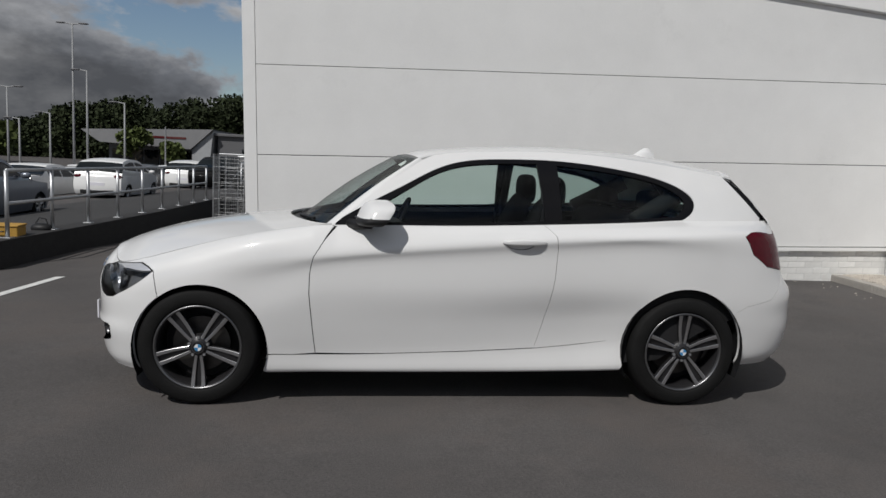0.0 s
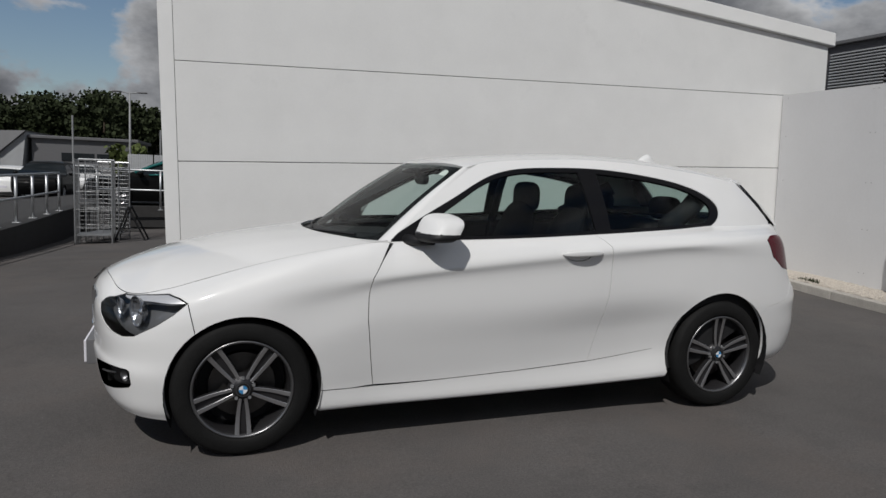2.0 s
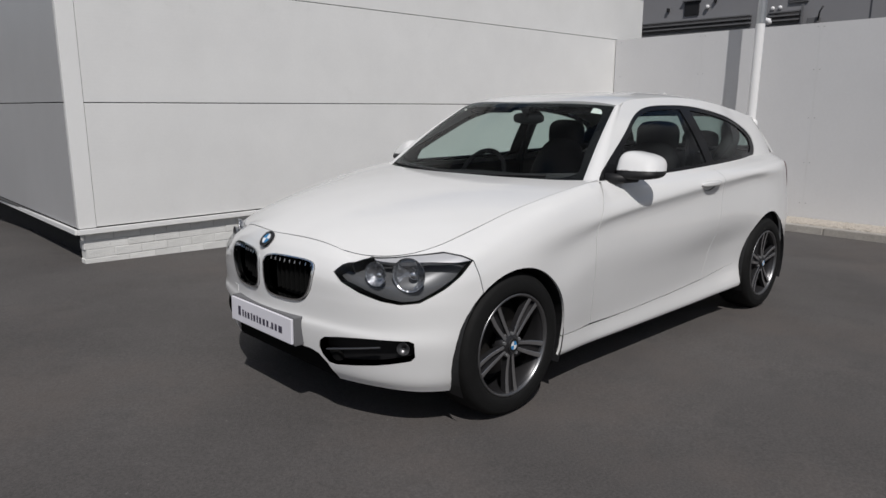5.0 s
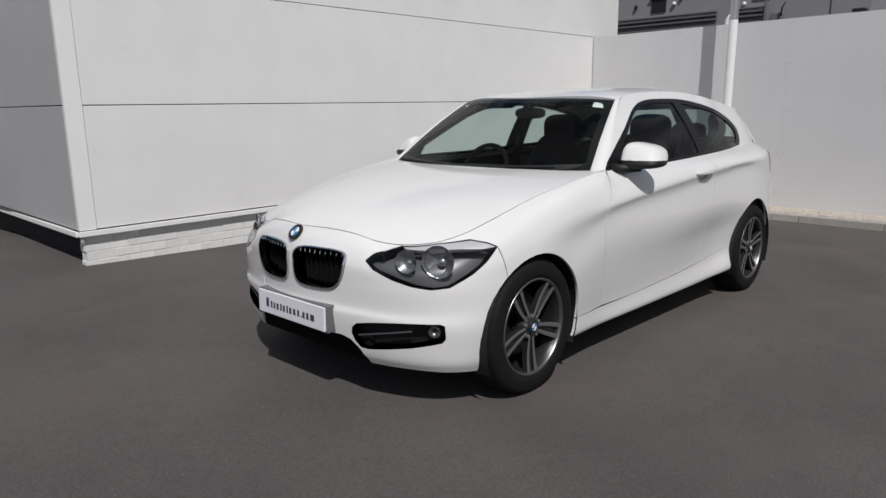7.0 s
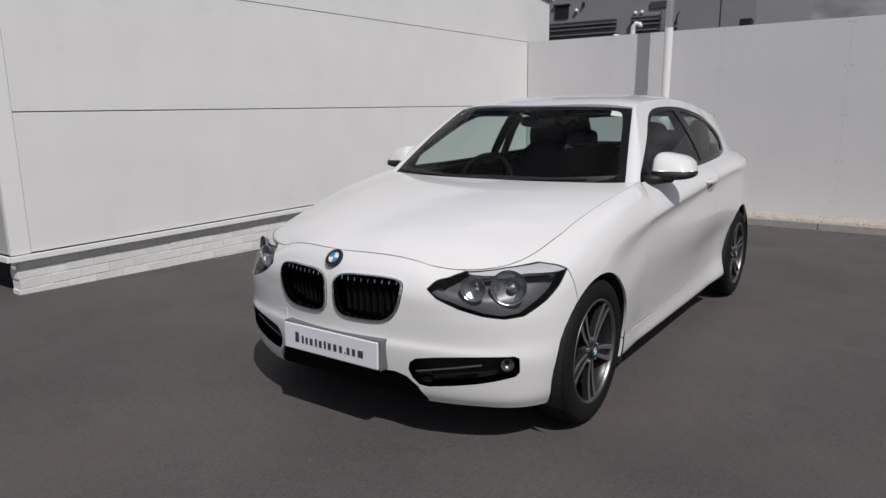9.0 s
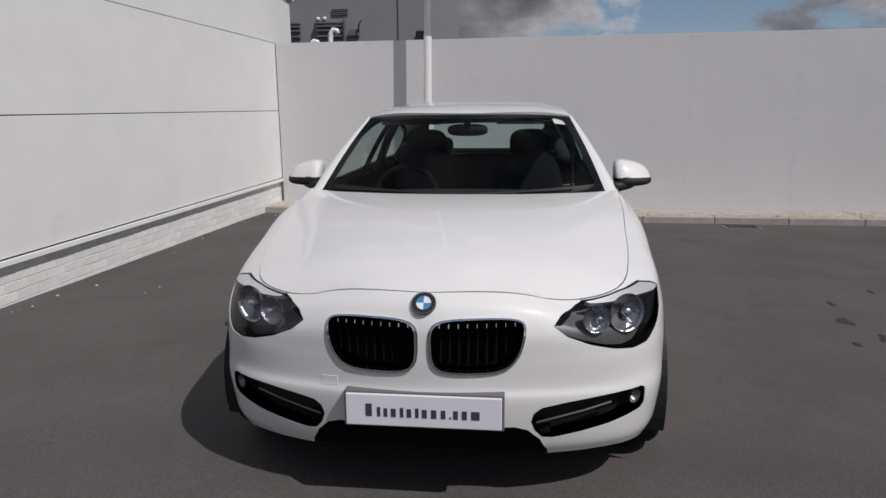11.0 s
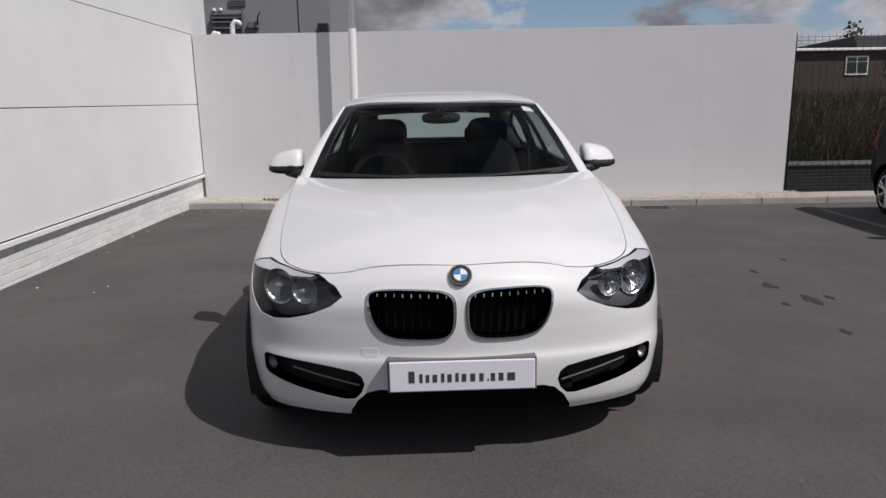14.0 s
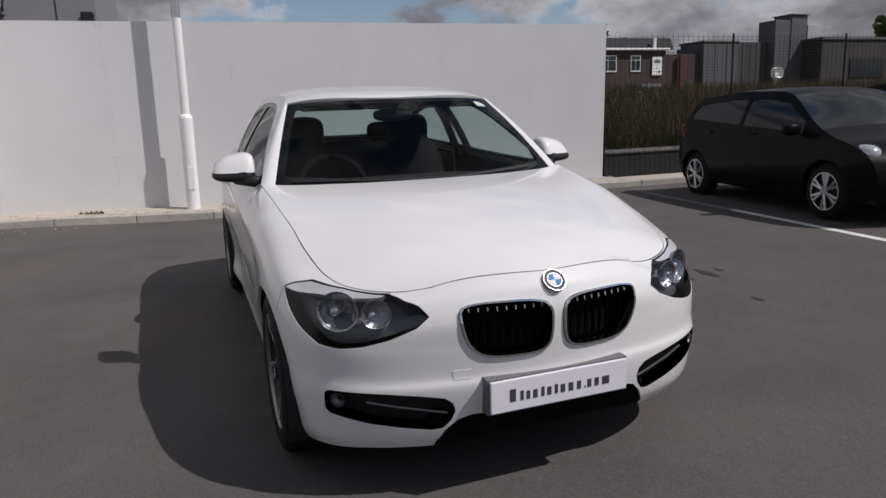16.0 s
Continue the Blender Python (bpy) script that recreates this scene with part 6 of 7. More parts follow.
for a, b in zip(rows, rows[1:]):
    for k in range(3):
        bm.faces.new((a[k], a[k + 1], b[k + 1], b[k]))
bm.faces.new(rows[0])
bm.faces.new(rows[-1][::-1])
bmesh.ops.recalc_face_normals(bm, faces=bm.faces)
part("wall_face", bm, DARK_WALL, low_wall)
part("wall_face", box((-9.0, 2.74, -0.1), (-3.31, 3.0, 0.385)), DARK_WALL, low_wall)
part("wall_face", box((-3.0, 13.2, -0.1), (6.0, 13.4, 0.40)), DARK_WALL, low_wall)


def railing(points, rails, label):
    r = thing("railing", label, "railing", None, "railings", "structure")
    for x, y, z in points:
        part("post", tube([(x, y, z), (x, y, z + rails[-1])], 0.024, 10), GALV, r, smooth=True)
        part("base_plate", box((x - 0.055, y - 0.055, z), (x + 0.055, y + 0.055, z + 0.012), 0.003), GALV, r)
    for h in rails:
        part("rail", tube([(x, y, z + h) for x, y, z in points], 0.022, 10), GALV, r, smooth=True)
    return r


near_rail = railing([(-3.10 - 0.02 * max(0, i - 4), 3.08 + 1.004 * i, deck_z(-3.1, 3) + 0.03) for i in range(9)], (0.40, 0.78), "galvanised tube railing on the low wall")
railing([(-2.9 + 1.35 * i, 13.3, 0.40) for i in range(6)], (0.46, 0.92), "galvanised tube railing along the deck edge")

# roll cages on the lower ground
WIRE = mat("zinc_wire", (0.26, 0.265, 0.27), 0.5, 0.6, vary=0.15, scale=30.0)


def roll_cage(m):
    c = thing("roll_cage", "tall galvanised wire roll cage on castors", "trolley", m, "roll cages")
    w, d, h = 0.62, 0.66, 1.80
    for sx in (-1, 1):
        for sy in (-1, 1):
            part("upright", tube([(sx * w / 2, sy * d / 2, 0.14), (sx * w / 2, sy * d / 2, h)], 0.014, 8), GALV, c)
            part("castor", tube([(sx * (w / 2 - 0.06), sy * (d / 2 - 0.06) - 0.02, 0.062), (sx * (w / 2 - 0.06), sy * (d / 2 - 0.06) + 0.02, 0.062)], 0.062, 14), RUBBER, c)
            part("castor_fork", box((sx * (w / 2 - 0.06) - 0.02, sy * (d / 2 - 0.06) - 0.03, 0.062), (sx * (w / 2 - 0.06) + 0.02, sy * (d / 2 - 0.06) + 0.03, 0.14), 0.003), GALV, c)
    part("base", box((-w / 2, -d / 2, 0.14), (w / 2, d / 2, 0.165), 0.004), GALV, c)
    for k in range(20):
        z = 0.22 + 0.082 * k
        for a, b in (((-w / 2, -d / 2), (-w / 2, d / 2)), ((w / 2, -d / 2), (w / 2, d / 2)), ((-w / 2, d / 2), (w / 2, d / 2)), ((-w / 2, -d / 2), (w / 2, -d / 2))):
            if a[1] == b[1] == -d / 2 and k % 4:
                continue
            part("wire", tube([(*a, z), (*b, z)], 0.0045, 5), WIRE, c)
    for k in range(1, 6):
        for a, b in (((-w / 2, -d / 2), (-w / 2, d / 2)), ((w / 2, -d / 2), (w / 2, d / 2)), ((-w / 2, d / 2), (w / 2, d / 2))):
            f = k / 6
            x, y = a[0] + (b[0] - a[0]) * f, a[1] + (b[1] - a[1]) * f
            part("wire", tube([(x, y, 0.16), (x, y, h)], 0.0045, 5), WIRE, c)
    part("top_bar", tube([(-w / 2, d / 2, h), (w / 2, d / 2, h)], 0.014, 8), GALV, c)
    part("shelf", box((-w / 2 + 0.02, -d / 2 + 0.02, 0.38), (w / 2 - 0.02, d / 2 - 0.02, 0.395)), WIRE, c)
    return c


cage = roll_cage(pose(-2.44, 10.30, ground_z(-2.4, 10.3), 0, 0, 4))
copy_thing(cage, pose(-2.36, 11.25, ground_z(-2.3, 11.25), 0, 0, -10))
trestle = thing("trestle", "dark folded steel trestle leaning beside the roll cages", "trestle", pose(-1.80, 10.6, ground_z(-1.8, 10.6)))
for y0, y1 in ((0.0, 0.0), (0.5, 0.5)):
    part("leg", tube([(-0.42, y0, 0.02), (-0.12, y1, 0.86)], 0.018, 8), BLACK, trestle)
    part("leg", tube([(0.30, y0, 0.02), (-0.10, y1, 0.86)], 0.018, 8), BLACK, trestle)
part("top_bar", tube([(-0.11, -0.03, 0.87), (-0.11, 0.53, 0.87)], 0.022, 8), BLACK, trestle)
part("brace", tube([(-0.28, 0.0, 0.42), (0.11, 0.0, 0.42)], 0.014, 8), BLACK, trestle)
part("brace", tube([(-0.28, 0.5, 0.42), (0.11, 0.5, 0.42)], 0.014, 8), BLACK, trestle)
YELLOW = mat("yellow_plastic", (0.42, 0.24, 0.04), 0.6, vary=0.12)
crate = thing("crate", "worn yellow plastic grit box on the wall's edge", "box", pose(-3.30, 3.35, deck_z(-3.3, 3.3), 0, 0, 10))
part("body", box((-0.2, -0.14, 0), (0.2, 0.14, 0.15), 0.012), YELLOW, crate)
part("lid", box((-0.21, -0.15, 0.152), (0.21, 0.15, 0.175), 0.008), YELLOW, crate)
part("handle", tube([(-0.06, -0.152, 0.10), (-0.05, -0.175, 0.10), (0.05, -0.175, 0.10), (0.06, -0.152, 0.10)], 0.008, 6), BLACK, crate)
sack = thing("bag", "small black bag lying by a railing post", "bag", pose(-3.22, 4.05, deck_z(-3.2, 4) - 0.01))
part("bag_body", ball((0, 0, 0.06), (0.13, 0.10, 0.065), 2.2), BLACK, sack, smooth=True)
part("strap", tube([(-0.08, 0, 0.11), (-0.04, 0.02, 0.19), (0.05, 0.01, 0.18), (0.08, 0, 0.10)], 0.008, 6), BLACK, sack)

# parked cars on the deck: shape, paint, place, heading
row = "cars on the raised car park"
for shape, paint, x, y, yaw, high, label in (
        ("saloon", "silver", -8.05, 11.9, -88, 1.0, "blue-grey saloon parked on the raised deck"),
        ("hatch", "white", -9.2, 22.9, -89, 0.98, "white hatchback with a dark rear window and red tail lamps"),
        ("saloon", "white", -11.8, 22.9, -91, 1.0, "white saloon with red tail lamps in the same row"),
        ("suv", "white", -14.4, 22.5, -90, 0.92, "white estate car at the row's end"),
        ("suv", "black", -7.1, 26.4, 90, 0.9, "black sport-utility car facing the yard"),
        ("hatch", "white", -9.1, 32.0, -90, 0.98, "white hatchback with red tail lamps in the second row"),
        ("saloon", "grey", -11.7, 32.4, -88, 1.0, "dark grey saloon in the second row"),
        ("hatch", "white", -14.3, 32.0, -92, 0.98, "white hatchback in the second row"),
        ("suv", "white", -17.0, 32.0, -90, 0.92, "white sport-utility car in the second row"),
        ("saloon", "black", -19.8, 32.3, -90, 1.0, "black saloon in the second row"),
        ("hatch", "silver", -22.4, 32.0, -90, 0.98, "silver hatchback in the second row"),
        ("saloon", "white", -12.9, 37.5, 90, 1.0, "white saloon in the back row"),
        ("hatch", "red", -15.5, 37.3, 91, 0.98, "dark red hatchback in the back row"),
        ("suv", "white", -18.2, 37.5, 90, 0.92, "white sport-utility car in the back row"),
        ("hatch", "grey", -10.4, 37.2, 89, 0.98, "grey hatchback in the back row"),
        ("saloon", "white", -7.9, 37.5, 90, 1.0, "white saloon in the back row"),
        ("hatch", "black", -2.70, 15.4, 4, 0.84, "black hatchback behind the railing, a teal reflection painted on its roof")):
    parked_car(shape, paint, heading(x, y, deck_z(x, y), yaw) @ Matrix.Diagonal((1.08 if shape == "hatch" else 1.0, 1.05 if shape == "hatch" else 1.0, high, 1)), label, row, "teal" if "teal" in label else "")


LAMP_GREY = mat("weathered_zinc_pole", (0.26, 0.265, 0.27), 0.6, 0.2, vary=0.12, scale=3.0)


def street_lamp(x, y, high, arms, label):
    s = thing("street_lamp", label, "street lamp", pose(x, y, deck_z(x, y)), "street lamps")
    part("pole", tube([(0, 0, 0), (0, 0, high * 0.4), (0, 0, high)], 0.06, 10, [0.085, 0.07, 0.045]), LAMP_GREY, s, smooth=True)
    for sx in ((-1, 1) if arms == 2 else (-1,)):
        part("arm", tube([(0, 0, high - 0.05), (sx * 0.45, 0, high + 0.02)], 0.035, 8), LAMP_GREY, s)
        part("lamp_head", ball((sx * 0.68, 0, high + 0.02), (0.28, 0.13, 0.05), 3.0), GREY_DARK, s, smooth=True)
    return s


for x, top, arms, label in ((-19.05, 8.97, 2, "tall double-headed zinc street lamp"), (-18.23, 6.22, 1, "single-headed zinc street lamp"),
                            (-15.98, 4.38, 1, "single-headed zinc street lamp"), (-22.98, 5.0, 2, "double-headed zinc street lamp"),
                            (-20.47, 3.53, 1, "short single-headed zinc street lamp"), (-22.3, 3.1, 1, "short single-headed zinc street lamp"),
                            (-5.5, 5.5, 2, "double-headed zinc street lamp")):
    street_lamp(x, 40.0, top - deck_z(x, 40.0), arms, label)
for x, top in ((-8.5, 3.97), (-13.5, 3.0), (-3.85, 3.4), (-3.5, 7.1)):
    p = thing("post", "thin plain steel post at the car park's edge", "post", pose(x, 40.0, deck_z(x, 40.0)), "plain posts")
    part("shaft", tube([(0, 0, 0), (0, 0, top - deck_z(x, 40.0))], 0.05, 8), LAMP_GREY, p)
    part("cap", ball((0, 0, top - deck_z(x, 40.0)), (0.06, 0.06, 0.03), 2.0, 10, 6), LAMP_GREY, p)

# far showroom with a slanting roof
ROOF_GREY = mat("grey_metal_roof", (0.24, 0.24, 0.245), 0.5, 0.2, vary=0.06, scale=1.5)
PALE_SLAT = mat("pale_painted_slats", (0.42, 0.43, 0.44), 0.6, vary=0.08)
PALE = mat("pale_render", (0.34, 0.35, 0.36), 0.7, vary=0.10, scale=1.0)
far = thing("showroom", "low grey showroom under a long slanting metal roof", "building", pose(-21.6, 60, -1.03))
part("roof", slab([(-5.9, 4.2), (5.8, 4.73), (3.8, 2.85), (-4.25, 3.13)], 0, 12), ROOF_GREY, far)
part("wall", slab([(-3.9, -0.6), (3.75, -0.6), (3.75, 2.83), (-3.9, 3.05)], 1.2, 11.5), GREY_DARK, far)
part("wall", slab([(3.86, -0.6), (5.2, -0.6), (5.75, 4.62), (3.86, 2.83)], 0.3, 11.8), PALE, far, "pale end wall")
for k in range(5):
    part("window", box((-3.6 + 1.45 * k, 1.12, 0.6), (-2.3 + 1.45 * k, 1.19, 2.6), 0.02), FAR_GLASS, far)
part("sign_bar", box((0.2, -0.05, 3.72), (3.4, -0.002, 3.9)), PAINTS["red"], far)
shed = thing("far_shed", "long low grey shed beyond the car park", "building", pose(-15.6, 61, -1.05))
part("wall", box((0, 0, -0.6), (7.9, 10, 4.2)), GREY_DARK, shed)
part("roof", box((-0.3, -0.3, 4.204), (8.2, 10.3, 4.45), 0.03), GREY_DARK, shed)
for k in range(2):
    part("window", box((2.2 + 2.7 * k, -0.05, 2.4), (4.7 + 2.7 * k, -0.004, 3.1), 0.02), FAR_GLASS, shed)
for x0 in (-5.5, -4.1):
    board = thing("fence_panel", "pale upright-slatted fence panel at the car park's edge", "fence", pose(x0, 39.0, deck_z(x0, 39)), "slatted fence panels")
    part("rail", box((0, 0.045, 0.5), (1.32, 0.08, 0.6), 0.005), PALE, board)
    part("rail", box((0, 0.045, 1.5), (1.32, 0.08, 1.6), 0.005), PALE, board)
    for k in range(14):
        part("slat", box((0.095 * k, 0, 0), (0.095 * k + 0.082, 0.04, 1.95 - deck_z(x0, 39)), 0.01), PALE_SLAT, board)
kiosk = thing("kiosk", "small grey kiosk with a hipped roof", "building", pose(-3.4, 47.0, deck_z(-3.4, 47)))
part("wall", box((-0.75, 0, 0), (0.75, 2, 2.1), 0.01), ROOF_GREY, kiosk)
part("roof", slab([(-0.95, 2.104), (0.95, 2.104), (0.55, 2.6), (-0.55, 2.6)], -0.2, 2.2), PALE, kiosk)


# ---- woods behind ----
def clumps(bm, center, radii, count, size, rng):
    for _ in range(count):
        while True:
            d = Vector((rng.uniform(-1, 1), rng.uniform(-1, 1), rng.uniform(-0.9, 1)))
            if 0.35 < d.length < 1.0:
                break
        p = Vector(center) + Vector((d.x * radii[0], d.y * radii[1], d.z * radii[2])) * (0.75 + 0.3 * rng.random())
        u = Vector((rng.gauss(0, 1), rng.gauss(0, 1), rng.gauss(0, 1))).normalized()
        v = u.orthogonal().normalized()
        w = u.cross(v)
        s = size * rng.uniform(0.6, 1.4)
        bm.faces.new([bm.verts.new(p + v * s * a + w * s * b) for a, b in ((-0.5, -0.2), (0.1, -0.55), (0.6, 0.05), (0.05, 0.6), (-0.45, 0.35))])


def leaf_cloud(centers, radii, counts, size, seed):
    """Many small five-sided leaves strewn through ellipsoids, as one mesh."""
    gen = np.random.default_rng(seed)
    c, r = np.repeat(np.array(centers), counts, axis=0), np.repeat(np.array(radii), counts, axis=0)
    d = gen.normal(size=c.shape)
    d *= (gen.uniform(0.3, 1.0, (len(c), 1)) ** 0.5) / np.linalg.norm(d, axis=1, keepdims=True)
    p = c + d * r * gen.uniform(0.8, 1.12, (len(c), 1))
    u = gen.normal(size=c.shape)
    u /= np.linalg.norm(u, axis=1, keepdims=True)
    v = np.cross(u, gen.normal(size=c.shape))
    v /= np.linalg.norm(v, axis=1, keepdims=True)
    w, s = np.cross(u, v), size * gen.uniform(0.5, 1.5, (len(c), 1))
    corners = np.stack([p + v * s * a + w * s * b for a, b in ((-0.5, -0.2), (0.1, -0.55), (0.6, 0.05), (0.05, 0.6), (-0.45, 0.35))], 1)
    me = bpy.data.meshes.new("woodland")
    me.from_pydata(corners.reshape(-1, 3), [], np.arange(len(c) * 5).reshape(-1, 5).tolist())
    me.materials.append(FOLIAGE)
    return new("woodland", me)


rng = random.Random(11)
trunks = bmesh.new()
spots, radii, counts = [], [], []
for k in range(190):
    x, y = -92 + 104 * rng.random(), 90 + 34 * rng.random() ** 1.5
    depth = (y + 4.5) / 104.5
    line = float(np.interp(x / depth, [-70, -55.8, -50.5, -46.5, -40.7, -32.7, -22.5, -17.8, -9, 10], [4.6, 5.2, 6.0, 8.2, 9.2, 9.7, 10.5, 11.4, 9.4, 9.6]))
    base = -3.0
    h = 1.3 + (line - 1.3) * depth - base - rng.random() ** 2 * 3.2
    r = rng.uniform(2.0, 3.6)
    add_tube(trunks, [(x, y, base), (x + rng.uniform(-0.4, 0.4), y, base + h * 0.7)], 0.2, 6, True, [0.22, 0.08])
    for _ in range(6):
        f = rng.uniform(0.40, 0.88)
        spots.append((x + rng.uniform(-0.7, 0.7) * r, y + rng.uniform(-0.5, 0.5) * r, base + h * f))
        radii.append((r * 0.55, r * 0.55, h * min(0.17, 1.0 - f)))
        counts.append(150)
    spots += [(x, y, base + h * 0.86), (x, y, base + h * 0.33)]
    radii += [(r * 0.42, r * 0.42, h * 0.14), (r, r * 0.7, h * 0.30)]
    counts += [130, 300]
woods = leaf_cloud(spots, radii, counts, 0.36, 3)
tagged(woods, "dense dark green belt of woodland trees behind the car park", "trees", kind="stuff")
tagged(part("woodland_trunks", trunks, BARK), "thin grey-brown trunks inside the woodland belt", "trees", kind="stuff")
SHRUB = mat("shrub_leaves", (0.075, 0.095, 0.03), 0.75, vary=0.4, scale=1.5, spec=0.2)


def tree(x, y, z, h, r, seed, label, leaf=0.3, count=130):
    rng = random.Random(seed)
    t = thing("tree", label, "tree", pose(x, y, z), "young trees")
    tb = tube([(0, 0, 0), (0.05, 0.03, h * 0.4), (0.0, 0.05, h * 0.85)], 0.1, 8, [0.05 * h * 0.3, 0.04 * h * 0.25, 0.015])
    for k in range(6):
        a, z0 = k * 1.1 + rng.random(), h * (0.35 + 0.07 * k)
        add_tube(tb, [(0.02, 0.02, z0), (math.cos(a) * r * 0.6, math.sin(a) * r * 0.6, z0 + h * 0.2)], 0.02, 5, True, [0.03, 0.01])
    part("trunk", tb, BARK, t)
    cb = bmesh.new()
    for k in range(7):
        a = k * 0.9 + rng.random()
        clumps(cb, (math.cos(a) * r * 0.5, math.sin(a) * r * 0.5, h * rng.uniform(0.5, 0.9)), (r * 0.5, r * 0.5, h * 0.16), count, leaf, rng)
    part("crown", cb, SHRUB, t)
    return t


tree(-22.0, 58.0, -1.0, 4.4, 1.6, 1, "slim young tree before the showroom")
tree(-18.7, 58.0, -1.0, 3.4, 1.2, 2, "small young tree before the showroom")
tree(-8.0, 58.0, -1.2, 4.2, 1.7, 3, "small young tree beside the shed")
tree(-36.0, 60.0, -2.0, 6.5, 3.2, 5, "broad yellow-green tree at the car park's edge", 0.5)
tree(-44.0, 63.0, -2.0, 6.0, 3.4, 6, "broad yellow-green tree at the car park's edge", 0.5)

for ob in (deck, low_wall, near_rail, crate, sack):
    ob.matrix_basis = NEAR_WALL @ ob.matrix_basis
    built.add(ob.name)
settle(built, BEHIND)

# camera and lamp on the return wall
cctv = thing("security_camera", "white bullet security camera on the return wall", "camera", pose(-0.482, 8.2, 3.06))
part("wall_plate", box((-0.012, -0.05, -0.06), (0.012, 0.05, 0.06), 0.004), POLE_WHITE, cctv)
part("arm", tube([(0.0, 0, 0.02), (-0.04, 0, 0.04), (-0.06, 0, 0.03)], 0.016, 8), POLE_WHITE, cctv)
part("housing", tube([(-0.05, 0.03, 0.035), (-0.15, -0.20, 0.0)], 0.036, 14), POLE_WHITE, cctv)
part("lens_hood", tube([(-0.146, -0.19, 0.002), (-0.165, -0.235, -0.006)], 0.034, 14), BLACK, cctv)
flood = thing("wall_lamp", "small dark floodlight fixed to the return wall", "lamp", pose(-0.470, 8.4, 2.70))
part("bracket", box((-0.03, -0.04, -0.05), (0.012, 0.04, 0.03), 0.005), GREY_DARK, flood)
part("housing", box((-0.075, -0.11, -0.13), (-0.028, 0.11, 0.09), 0.015), GREY_DARK, flood)
part("lens", box((-0.082, -0.09, -0.11), (-0.073, 0.09, 0.07), 0.003), FAR_GLASS, flood)
meter = thing("junction_box", "dark weatherproof box high on the return wall", "box", pose(-0.524, 4.75, 2.72))
part("body", box((-0.050, -0.09, -0.13), (0.012, 0.09, 0.16), 0.012), GREY_DARK, meter)
part("lid", box((-0.062, -0.075, -0.11), (-0.048, 0.075, 0.14), 0.006), BLACK, meter)
part("conduit", tube([(-0.004, 0.02, -0.12), (0.004, 0.02, -0.42)], 0.010, 8), GREY_DARK, meter)

# ---- beyond the boards ----
built = {o.name for o in scene.objects}
GREY_SHED = mat("grey_wall_panels", (0.21, 0.21, 0.22), 0.55, vary=0.04, scale=1.0)
LOUVRE_DARK = mat("dark_ribbed_wall", (0.075, 0.073, 0.078), 0.6, vary=0.08, ribs=6.0)
shop = thing("warehouse", "tall grey clad building with louvres and pipes behind the boards", "building", pose(25, 0, 0.0))
part("wall", box((0, 2.98, -0.1), (16, 14.45, 10.6)), GREY_SHED, shop)
part("end_bay", box((-0.06, 2.98, -0.1), (-0.004, 4.2, 10.6), 0.01), GREY_SHED, shop)
part("wall", box((0.05, 14.454, -0.1), (16, 36, 7.25)), LOUVRE_DARK, shop, "lower dark ribbed wall")
part("eaves", box((-0.12, 14.46, 7.254), (16, 36, 7.40), 0.02), GREY_DARK, shop)
part("corner_trim", box((-0.08, 14.30, 7.3), (-0.004, 14.45, 10.6)), PALE, shop)
for z in (4.75, 4.98, 5.20, 5.36, 5.49):
    part("cable_tray", box((-0.24, 8.15, z), (-0.03, 14.4, z + 0.06), 0.01), GREY_DARK, shop)
    part("cable_tray", box((-0.24, 6.35, z), (-0.03, 7.5, z + 0.06), 0.01), GREY_DARK, shop)
part("tray_post", box((-0.30, 6.28, 3.0), (-0.22, 6.36, 5.72), 0.01), GREY_DARK, shop)
for y0, y1, m, gap in ((15.08, 17.5, PALE, 0.12), (14.56, 15.04, GREY_SHED, 0.20)):
    for k in range(int(2.2 / gap)):
        part("louvre", box((-0.12, y0, 4.8 + gap * k), (0.03, y1, 4.8 + gap * (k + 0.45)), 0.01), m, shop)
part("vent_hood", box((-0.14, 10.20, 6.27), (-0.004, 10.95, 6.33), 0.01), GREY_DARK, shop)
part("vent", box((-0.06, 10.27, 5.74), (-0.004, 10.88, 6.25), 0.01), BLACK, shop)
for k in range(4):
    part("wall_louvre", box((-0.07, 6.22, 5.84 + 0.065 * k), (-0.004, 6.86, 5.875 + 0.065 * k), 0.006), GREY_DARK, shop)
for y, z, r in ((9.91, 6.0, 0.075), (7.42, 5.70, 0.07), (7.16, 5.71, 0.07)):
    part("bulkhead_lamp", ball((-0.08, y, z), (0.07, r, r), 2.2), POLE_WHITE, shop, smooth=True)
for y, z in ((11.57, 6.02), (9.62, 6.22)):
    part("wall_bracket", box((-0.12, y - 0.05, z - 0.08), (-0.004, y + 0.05, z + 0.08), 0.02), BLACK, shop)
part("junction_box", box((-0.25, 5.75, 5.0), (-0.02, 6.15, 5.25), 0.02), GREY_DARK, shop)
part("antenna", tube([(-0.35, 5.75, 5.1), (-0.35, 5.72, 5.4), (-0.35, 5.62, 5.58)], 0.03, 8), BLACK, shop, smooth=True)
part("plant_box", box((-0.5, 3.05, 4.75), (-0.07, 3.45, 5.12), 0.03), BLACK, shop)
for y, z in ((5.15, 4.30), (5.76, 3.98)):
    part("flue", tube([(-7.0, y, 1.0), (-7.0, y, z - 0.28), (-7.0, y - 0.02, z - 0.12), (-7.0, y - 0.10, z - 0.02), (-7.0, y - 0.20, z - 0.05), (-7.0, y - 0.23, z - 0.14)], 0.075, 12), POLE_WHITE, shop, "white swan-neck vent pipe", True)

